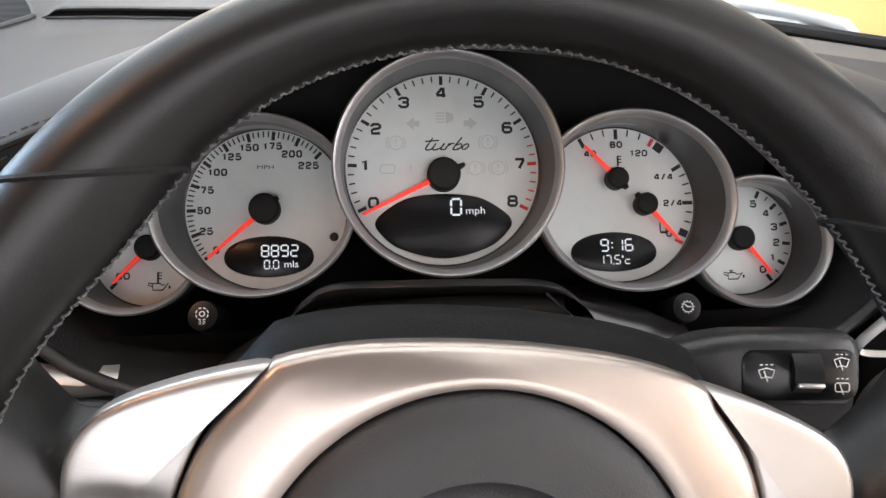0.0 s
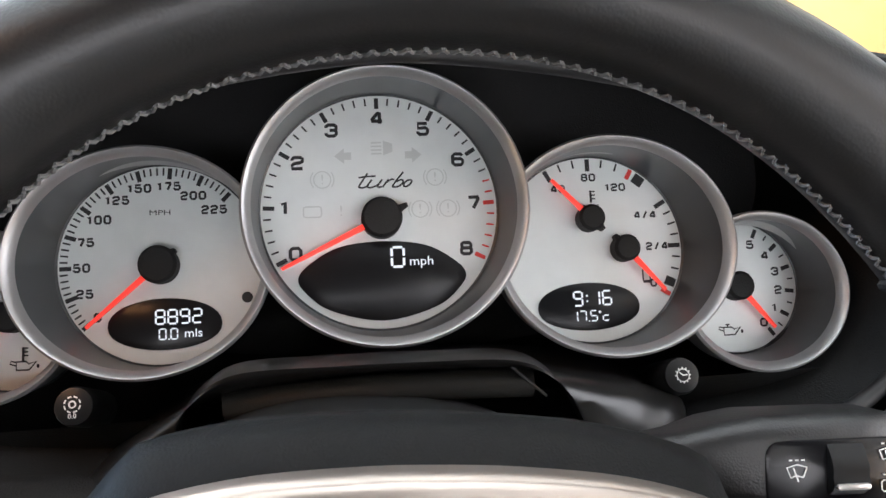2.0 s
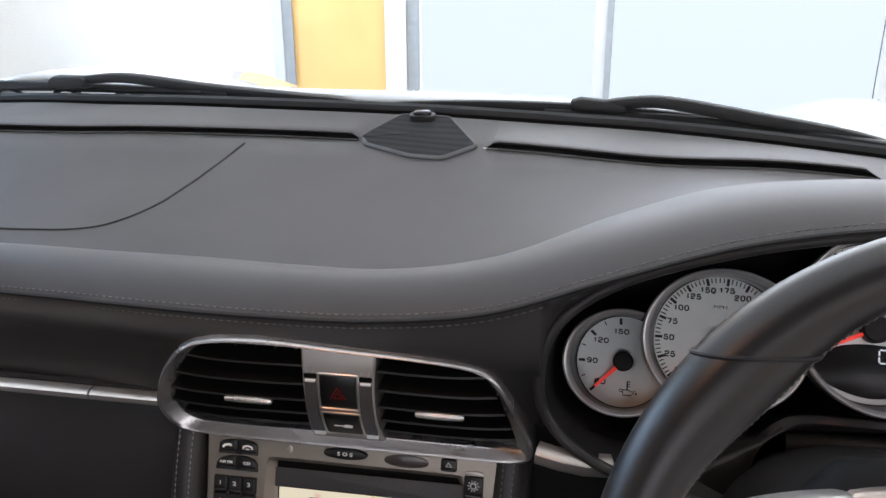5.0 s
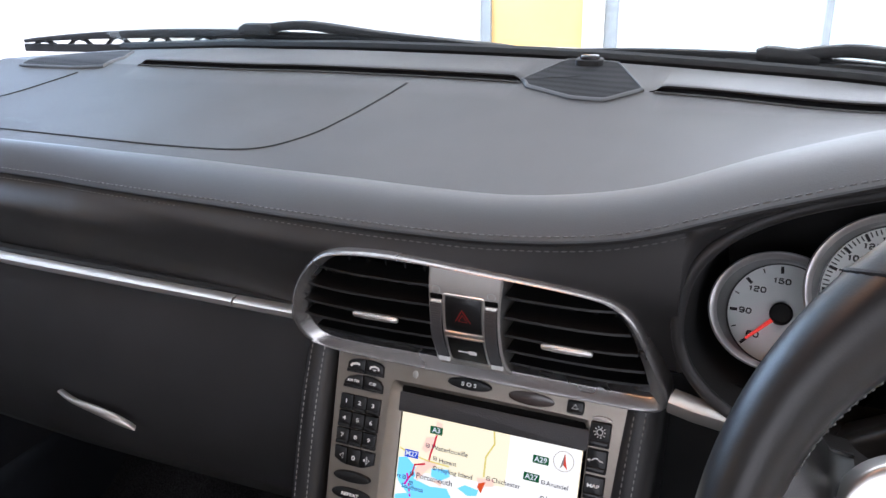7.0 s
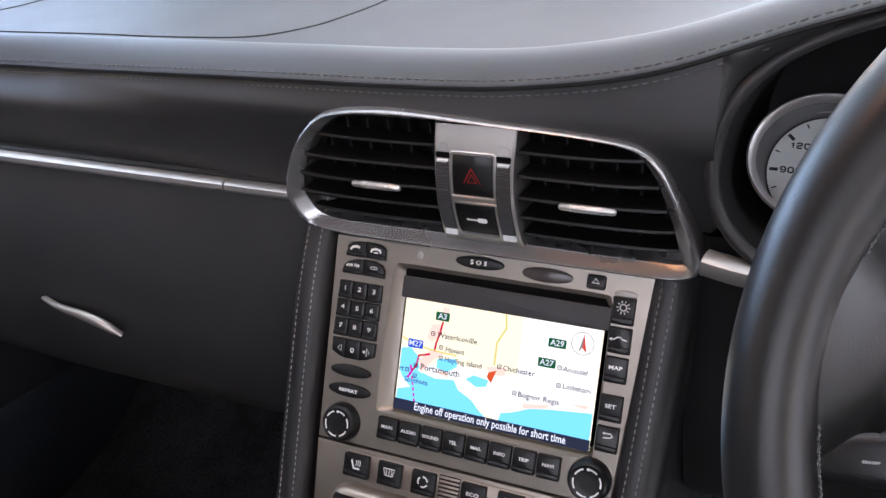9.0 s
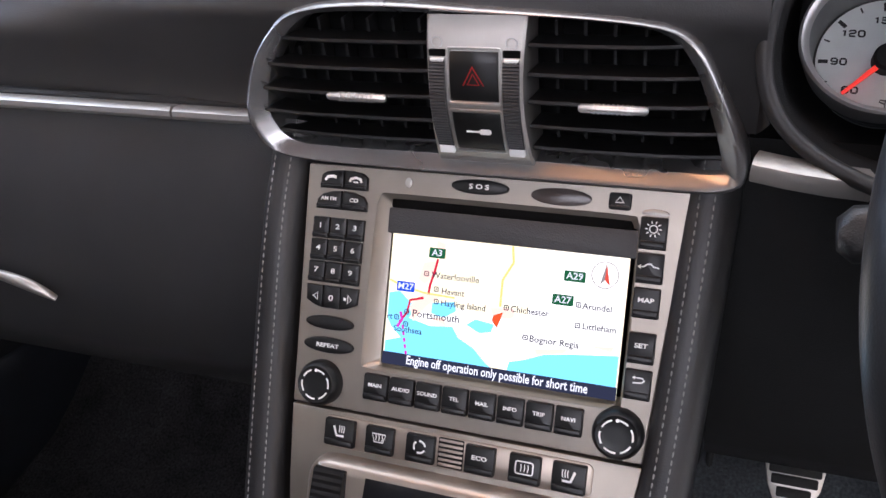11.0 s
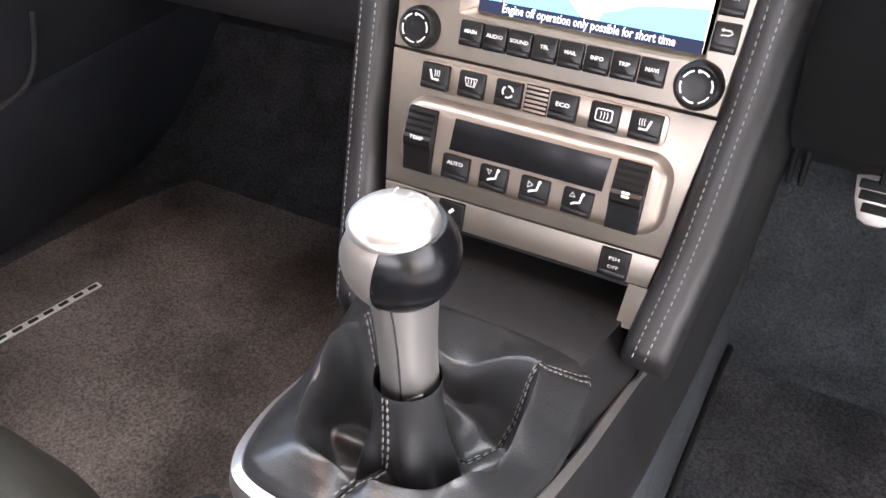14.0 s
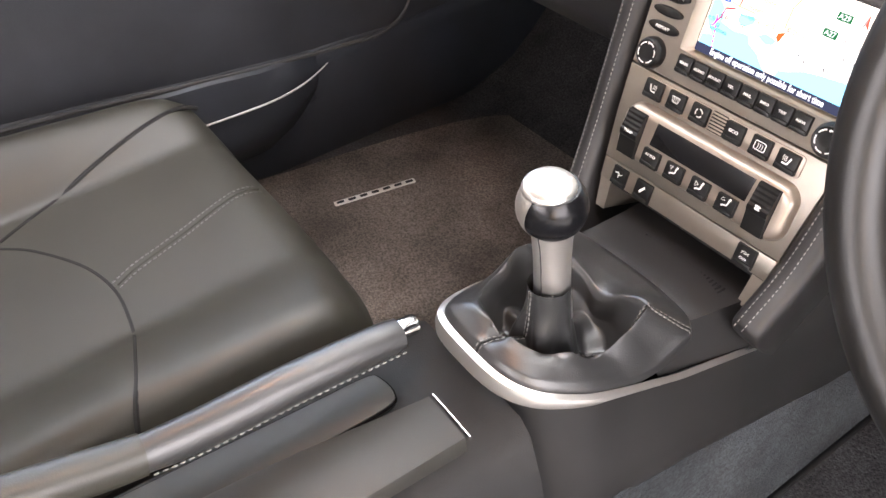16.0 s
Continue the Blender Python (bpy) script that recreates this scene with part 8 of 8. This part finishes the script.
def bump_at(a, deg, wid):
    """A smooth lobe round the lever, centred on that bearing."""
    return math.exp(-(((math.degrees(a) - deg + 180) % 360 - 180) / wid) ** 2)


def gaiter_point(i, f):
    """f = 0 on the rim, 1 at the collar of the lever: a padded flat band, a crest, a deep fold, then the neck."""
    p = GB[i % len(GB)]
    a = math.atan2(p.y - AX.y, p.x - AX.x)
    zr = deck_z(min(p.y, 0.30)) + 0.002 + 0.022 * max(0, (p.y - 0.27) / 0.06)
    r0 = math.hypot(p.x - AX.x, p.y - AX.y)
    rc = 0.0143
    tent, corner, seam = bump_at(a, 158, 30), bump_at(a, 52, 31), bump_at(a, 262, 8)
    crest = 0.013 + 0.048 * tent + 0.019 * corner + 0.003 * bump_at(a, 230, 14) + 0.008 * bump_at(a, 345, 22) - 0.008 * seam - 0.004 * bump_at(a, 95, 20)
    kr = 0.56 - 0.06 * tent + 0.05 * math.sin(2 * a + 0.6) + 0.04 * corner
    deep = -0.010 - 0.010 * bump_at(a, 226, 17) - 0.010 * bump_at(a, 312, 22) - 0.004 * bump_at(a, 80, 18) - 0.004 * bump_at(a, 15, 18) + 0.010 * seam + 0.012 * tent
    keys = [(0.0, 1.05, -0.005), (0.03, 1.03, 0.0020), (0.10, 0.955, 0.0065), (0.22, 0.5 * (0.95 + kr), 0.5 * crest + 0.004), (0.34, kr + 0.03, crest * 0.97), (0.38, kr, crest),
            (0.42, kr - 0.045, crest * 0.80 + deep * 0.15), (0.50, kr - 0.10, crest * 0.25 + deep * 0.75), (0.58, max(0.26, kr - 0.17), deep), (0.66, 0.20, deep * 1.05), (0.72, 0.12, deep * 0.6)]
    neck = max(0.0, (f - 0.72) / 0.28)
    fold = math.sin(math.pi * min(1, max(0, (f - 0.30) / 0.62))) ** 1.3
    wr = math.sin(5 * a + 7 * f + 0.7) + 0.7 * math.sin(8 * a - 11 * f + 2.0) + 0.4 * math.sin(13 * a + 5 * f)
    if f <= 0.72:
        k, dz = interp(f, keys, 1), interp(f, keys, 2)
        z = zr * (1 - 0.25 * f) + 0.25 * f * 0.500 + dz
    else:
        k = 0.12 * (1 - neck) ** 2
        zb = zr * 0.82 + 0.18 * 0.500 + deep * 0.6
        z = zb + (0.556 - zb) * neck
    z += 0.0034 * fold * wr * (1 if f < 0.72 else 1 - neck)
    r = (rc + (r0 - rc) * k) * (1 + 0.065 * fold * wr * (1 - 0.6 * neck))
    r *= 1 + 0.30 * math.sin(math.pi * min(1, max(0, (f - 0.60) / 0.34))) ** 2 * (bump_at(a, 308, 20) + 0.8 * bump_at(a, 232, 15) + 0.6 * bump_at(a, 20, 16))
    r = max(r, rc * (1 - 0.09 * neck))
    return V(AX.x + r * math.cos(a), AX.y + r * math.sin(a), z)


bm = B()
loft(bm, [[ti @ gaiter_point(i, f / 64) for i in range(len(GB))] for f in range(65)])
part("leather", bm, LEATHER_SOFT, gt, "soft folded black leather", 80)


def seam_index(deg):
    return min(range(len(GB)), key=lambda i: abs((math.degrees(math.atan2(GB[i].y - AX.y, GB[i].x - AX.x)) - deg + 180) % 360 - 180))


for deg, f0, f1 in ((261, 1, 64), (60, 1, 46), (140, 22, 64)):
    i0 = seam_index(deg)
    for off in (-1, 1):
        path = [ti @ (gaiter_point(i0, f / 64).lerp(gaiter_point(i0 + off, f / 64), 0.72 if f < 40 else 1.6) + V(0, -0.0004, 0.0008)) for f in range(f0, f1)]
        bm = B()
        stitches(bm, path, 0.0030, 0.0016, 0.00048)
        s_ = part("stitching", bm, THREAD, gt, "pale stitching")
        s_["kind"] = "stuff"
    bm = B()
    sweep(bm, [ti @ (gaiter_point(i0, f / 64) + V(0, -0.0001, 0.0003)) for f in range(f0, f1)], circle(0.0007, 5))
    part("seam", bm, PLASTIC_MATT, gt, "dark seam")

LV = Matrix.Translation((0.0150, 0.247, 0.535)) @ pose(0, 0, 0, 4, 2, 0)
lev = thing("gear_lever", LV, "short gear lever with a satin silver and black ball knob", "gear lever")
bm = B()
lathe(bm, [(0.0140, -0.026), (0.0140, -0.012), (0.0136, -0.002), (0.0128, 0.002), (0.0122, 0.022), (0.0122, 0.042), (0.0130, 0.060), (0.0150, 0.076)], 40)
part("shaft", bm, SATIN, lev, "satin silver sleeve")
bm = B()
sweep(bm, [(0.0030, -0.0123, 0.002), (0.0030, -0.0117, 0.022), (0.0030, -0.0117, 0.042), (0.0030, -0.0125, 0.060), (0.0030, -0.0146, 0.076)], circle(0.0005, 6), up=(1, 0, 0))
part("sleeve_seam", bm, PLASTIC_GREY, lev, "fine seam down the sleeve")
bm = B()
slab(bm, [(0.006, -0.005), (0.006, 0.005), (0.001, 0.0035), (-0.006, -0.003), (-0.006, -0.005)], 0, 0.0010, 0.0004, m=Matrix.Translation((0.0056, -0.0104, 0.014)) @ pose(0, 0, 0, 84, 0, 28))
part("collar_plate", bm, SATIN, lev)
bm = B()
prof = []
for k in range(17):
    a = radians(-62 + 103 * k / 16)
    prof.append((0.0220 * math.cos(a), 0.0866 + 0.0220 * math.sin(a)))
lathe(bm, prof, 48)
part("knob", bm, GLOSS_BLACK, lev, "black ball knob")
bm = B()
lathe(bm, [(0.0150, 0.0992), (0.0166, 0.1004), (0.0167, 0.1012), (0.0160, 0.1028), (0.0145, 0.1043), (0.0118, 0.1055), (0.0082, 0.1063), (0.004, 0.1067), (0.001, 0.1068)], 48)
bmesh.ops.translate(bm, verts=bm.verts, vec=(-0.0016, -0.0012, 0.0))
cap = part("knob_cap", bm, SATIN, lev, "satin silver cap with the shift pattern")
bm = B()
rows = []
for k in range(13):
    f = k / 12
    a = radians(-70 + 112 * f)
    rr, z = 0.0224 * math.cos(a), 0.0866 + 0.0224 * math.sin(a)
    w = radians(24 + 9 * f ** 3)
    rows.append([(rr * math.sin(q), -rr * math.cos(q), z) for q in [-w + 2 * w * j / 8 - radians(24) for j in range(9)]])
loft(bm, rows, closed=False)
part("knob_band", bm, SILVER, lev, "silver band down the knob's back")
bm = B()
for x in (-0.006, 0.0, 0.006):
    stroke(bm, [(x, -0.0055), (x, 0.0055)], 0.0006, 0.1072)
stroke(bm, [(-0.006, 0), (0.010, 0)], 0.0006, 0.1072)
for t, x, y in (("1", -0.006, 0.0082), ("2", -0.006, -0.0082), ("3", 0.0, 0.0082), ("4", 0.0, -0.0082), ("5", 0.006, 0.0082), ("6", 0.006, -0.0082), ("R", 0.0112, 0.0)):
    write(bm, t, 0.0034, x, y, 0.1070, bold=0.02)
part("shift_pattern", bm, INK_FAINT, cap, smooth=0)

# ---------------------------------------------------------------- handbrake
hb = thing("handbrake", pose(-0.035, -0.09, 0.53), "black leather handbrake lever with a silver release button", "handbrake")
hi = hb.matrix_world.inverted()
hp = spline([(-0.042, -0.30, 0.600), (-0.037, -0.09, 0.551), (-0.035, -0.008, 0.5325), (-0.034, 0.075, 0.5285), (-0.033, 0.154, 0.523)], 6)
bm = B()
sweep(bm, [hi @ p for p in hp[11:]], lambda f: ellipse(0.0112 + 0.0016 * math.sin(math.pi * f), (0.0130 if f > 0.03 else 0.0120) + 0.0012 * math.sin(math.pi * f) - 0.002 * max(0, f - 0.9) * 10, n=28), up=(0, 0, 1))
part("grip", bm, LEATHER_SOFT, hb, "stitched black leather grip", 60)
bm = B()
sweep(bm, [hi @ p for p in hp[:12]], lambda f: rrect(0.023 + 0.004 * (1 - f), 0.025 + 0.004 * (1 - f), 0.010), up=(0, 0, 1))
part("lever", bm, LEATHER_SEAT, hb, "olive-brown leather sleeve behind the grip", 60)
bm = B()
path = [hi @ (p + V(0.0116, 0, -0.0072)) for p in hp[11:]]
stitches(bm, path, 0.0035, 0.0018, 0.0006)
s_ = part("stitching", bm, THREAD, hb, "pale stitching")
s_["kind"] = "stuff"
bm = B()
d = (hp[-1] - hp[-3]).normalized()
mm = hi @ frame_of(hp[-1] + V(0, 0, 0.004), (1, 0, 0), d.cross(V(1, 0, 0)))
lathe(bm, [(0.0072, -0.004), (0.0072, 0.011), (0.0062, 0.0135), (0.002, 0.014)], 28, hi @ Matrix.Translation(hp[-1] + V(0, 0, 0.003)) @ d.to_track_quat("Z", "Y").to_matrix().to_4x4())
part("release_button", bm, CHROME, hb, "polished silver release button")

# ---------------------------------------------------------------- passenger seat
seat = thing("bucket_seat", pose(-0.385, -0.1, 0.20), "dark olive-grey leather passenger seat with raised bolsters and double seams", "seat")
ei = seat.matrix_world.inverted()


def seat_z(x, y):
    """Height of the cushion over the plan."""
    u = (x + 0.385) / 0.235
    v = (y + 0.30) / 0.50
    z = 0.405 + 0.018 * max(0, v) - 0.010 * max(0, v - 0.80) ** 2 * 25 * 0.3
    side = max(0, abs(u) - 0.52) / 0.48
    z += 0.055 * math.sin(math.pi * min(1, side) * 0.62) * (0.45 + 0.55 * min(1, max(0, (0.22 - y) / 0.25))) * (0.98 if u < 0 else 0.45)
    return z


def seat_edge(x, y):
    u = (x + 0.385) / 0.235
    d = max(0.0, -u - 0.78) / 0.22 if u < 0 else max(0.0, u - 0.88) / 0.12
    e = max(0.0, (y - 0.162) / 0.060)
    return 0.060 * (1 - math.sqrt(max(0, 1 - min(1, d) ** 2))) + 0.055 * (1 - math.sqrt(max(0, 1 - min(1, e) ** 2)))


bm = B()
rows = []
NX = 48
for j in range(37):
    y = -0.42 + 0.642 * j / 36
    ring = []
    for i in range(NX + 1):
        x = -0.62 + 0.47 * i / NX
        yy = y - 0.030 * ((x + 0.385) / 0.235) ** 4 * max(0, j / 36)
        ring.append(ei @ V(x, yy, seat_z(x, yy) - seat_edge(x, y)))
    rows.append(ring)
rows.append([ei @ V(-0.62 + 0.47 * i / NX, 0.215 - 0.030 * ((-0.235 + 0.47 * i / NX) / 0.235) ** 4, 0.24) for i in range(NX + 1)])
loft(bm, rows, closed=False)
part("cushion", bm, LEATHER_SEAT, seat, "padded leather cushion", 70)
for xs in (-0.6205, -0.1495):
    bm = B()
    loft(bm, [[ei @ V(xs, -0.42 + 0.61 * j / 12, seat_z(xs, -0.42 + 0.61 * j / 12) - 0.058) for j in range(13)], [ei @ V(xs, -0.42 + 0.61 * j / 12, 0.22) for j in range(13)]], closed=False)
    part("valance", bm, LEATHER, seat, "black seat valance", 60)


def seat_line(pts, r, mat, lift, name, stitch=False):
    path = [ei @ V(p.x, p.y, seat_z(p.x, p.y) - seat_edge(p.x, p.y) + lift) for p in spline([(a, b, 0) for a, b in pts], 14)]
    bm = B()
    if stitch:
        stitches(bm, path, 0.0045, 0.0015, r)
    else:
        sweep(bm, path, circle(r, 6))
    return part(name, bm, mat, seat)


DOUBLE = [(-0.394, 0.196), (-0.384, 0.157), (-0.3645, 0.106), (-0.355, 0.077), (-0.3455, 0.047), (-0.334, 0.025)]
seat_line(DOUBLE, 0.0020, LEATHER_SEAT, -0.0005, "seam")
for side in (-0.0055, 0.0055):
    seat_line([(a + side, b + side * 0.3) for a, b in DOUBLE], 0.0008, THREAD_DASH, 0.0004, "stitching", True)
seat_line([(-0.480, -0.070), (-0.4637, -0.0517), (-0.4369, -0.0251), (-0.3826, 0.0072), (-0.3317, 0.0211), (-0.279, 0.0191), (-0.225, 0.0085), (-0.180, -0.004), (-0.152, -0.020)], 0.0026, PLASTIC_MATT, -0.0018, "seam")
seat_line([(-0.562, 0.200), (-0.5494, 0.1513), (-0.532, 0.0950), (-0.5142, 0.0395), (-0.494, -0.010), (-0.4737, -0.0494)], 0.0028, PLASTIC_MATT, -0.0012, "seam")
bm = B()
rows = []
for k in range(14):
    f = k / 13
    z = 0.34 + 0.72 * f
    y = -0.34 - 0.30 * f
    w = 0.235 - 0.05 * f
    ring = []
    for i in range(25):
        u = -1 + 2 * i / 24
        ring.append(ei @ V(-0.385 + w * u, y + 0.06 * max(0, abs(u) - 0.5) * (1 - f * 0.5) - 0.05 * (max(0, abs(u) - 0.9) / 0.1) ** 2, z))
    ring += [ei @ V(-0.385 - w * (-1 + 2 * i / 8), y - 0.12, z) for i in range(9)]
    rows.append(ring)
loft(bm, rows, cap0=True, cap1=True)
part("backrest", bm, LEATHER_SEAT, seat, "padded leather backrest", 70)
for sx in (-0.22, 0.16):
    bm = B()
    sweep(bm, [(sx, -0.30, -0.02), (sx, 0.22, -0.02)], rrect(0.03, 0.02, 0.004, n=2))
    part("rail", bm, PLASTIC_MATT, seat, "black seat rail")

# ---------------------------------------------------------------- passenger door
door = thing("door_1", pose(-0.74, 0.1, 0.2), "closed passenger door with dark leather lining and a deep pocket", "door", kind="structure")
di = door.matrix_world.inverted()
bm = B()
rows = []
for y in (-0.60, -0.2, 0.1, 0.25, 0.40, 0.55, 0.65, 0.80, 0.91):
    rows.append([di @ V(x, y, z) for x, z in ((-0.742, 0.15), (-0.715, 0.26), (-0.705, 0.36), (-0.700, 0.46), (-0.690, 0.56), (-0.685, 0.64), (-0.695, 0.72), (-0.715, 0.80), (-0.735, 0.835), (-0.775, 0.84))])
loft(bm, rows, closed=False)
part("lining", bm, DOOR_LEATHER, door, "dark blue-grey leather lining", 60)
bm = B()
rows = []
for y in (-0.58, -0.2, 0.1, 0.25, 0.40, 0.55, 0.65, 0.80, 0.90):
    zt = interp(y, ((-0.58, 0.50), (-0.1, 0.428), (0.09, 0.410), (0.282, 0.385), (0.45, 0.368), (0.53, 0.365), (0.90, 0.376)), 1)
    rows.append([di @ V(x + 0.003, y, z) for x, z in ((-0.744, 0.15), (-0.715, 0.26), (-0.7055, 0.34), (-0.7045, zt - 0.004), (-0.7080, zt))])
loft(bm, rows, closed=False)
part("lower_lining", bm, DOOR_LOWER, door, "black lower lining", 60)
bm = B()
rows = []
for y, w, zt in ((-0.55, 0.055, 0.44), (-0.1, 0.055, 0.42), (0.10, 0.055, 0.408), (0.25, 0.052, 0.396), (0.32, 0.045, 0.384), (0.365, 0.035, 0.377), (0.40, 0.022, 0.371), (0.425, 0.009, 0.367), (0.44, 0.001, 0.365)):
    rows.append([di @ V(-0.715, y, 0.24 + 0.09 * (1 - min(1, w / 0.045))), di @ V(-0.712 + w * 0.5, y, 0.25 + 0.08 * (1 - min(1, w / 0.045))), di @ V(-0.712 + w * 0.85, y, 0.29 + 0.05 * (1 - min(1, w / 0.045))), di @ V(-0.712 + w, y, zt - 0.03), di @ V(-0.712 + w, y, zt), di @ V(-0.712 + w - 0.006, y, zt + 0.003), di @ V(-0.712 + w - 0.010, y, zt - 0.002), di @ V(-0.712 + w - 0.010, y, zt - 0.08)])
loft(bm, rows, closed=False)
part("pocket", bm, DOOR_LOWER, door, "dark door pocket", 60)
bm = B()
sweep(bm, [di @ p for p in spline([(-0.659, 0.12, 0.352), (-0.659, 0.222, 0.343), (-0.660, 0.327, 0.341), (-0.666, 0.386, 0.347), (-0.680, 0.43, 0.356)], 6)], lambda f: circle(0.0017 * (0.4 + math.sin(math.pi * f) * 0.6), 8))
part("pocket_trim", bm, SATIN, door, "thin silver line on the pocket")
bm = B()
sweep(bm, [di @ p for p in spline([(-0.674, -0.1, 0.431), (-0.678, 0.09, 0.413), (-0.682, 0.282, 0.388), (-0.686, 0.45, 0.371), (-0.688, 0.53, 0.368), (-0.690, 0.575, 0.390), (-0.692, 0.60, 0.45)], 6)], circle(0.0032, 8))
part("lining_piping", bm, PLASTIC_GREY, door, "raised piping on the lining")
bm = B()
sweep(bm, [di @ p for p in spline([(-0.690, -0.15, 0.60), (-0.645, -0.10, 0.61), (-0.640, 0.05, 0.615), (-0.650, 0.20, 0.60), (-0.692, 0.26, 0.59)], 6)], rrect(0.03, 0.05, 0.012), up=(0, 0, 1))
part("armrest", bm, DOOR_LEATHER, door, "dark leather armrest", 60)
bm = B()
box(bm, di @ V(-0.715, 0.1, 0.155), (0.07, 1.5, 0.03))
part("sill", bm, CARPET, door, "carpeted sill", smooth=0)


# ---------------------------------------------------------------- driver's side: heel trim
ht = thing("footwell_trim", pose(0.09, 0.6, FZ), "black double rubber edging between the tunnel carpet and the mat", "trim")
hti = ht.matrix_world.inverted()
for off in (0.0, 0.013):
    bm = B()
    sweep(bm, [hti @ p for p in spline([(0.088 + off, 0.20, FZ + 0.015), (0.087 + off, 0.46, FZ + 0.015), (0.0885 + off, 0.735, FZ + 0.015), (0.1065 + off, 0.772, FZ + 0.016), (0.105 + off, 0.83, FZ + 0.06), (0.102 + off, 0.885, FZ + 0.16), (0.10 + off, 0.895, 0.50)], 6)], circle(0.0038, 8))
    part("edging_strip", bm, RUBBER, ht, "black rubber strip", 60)
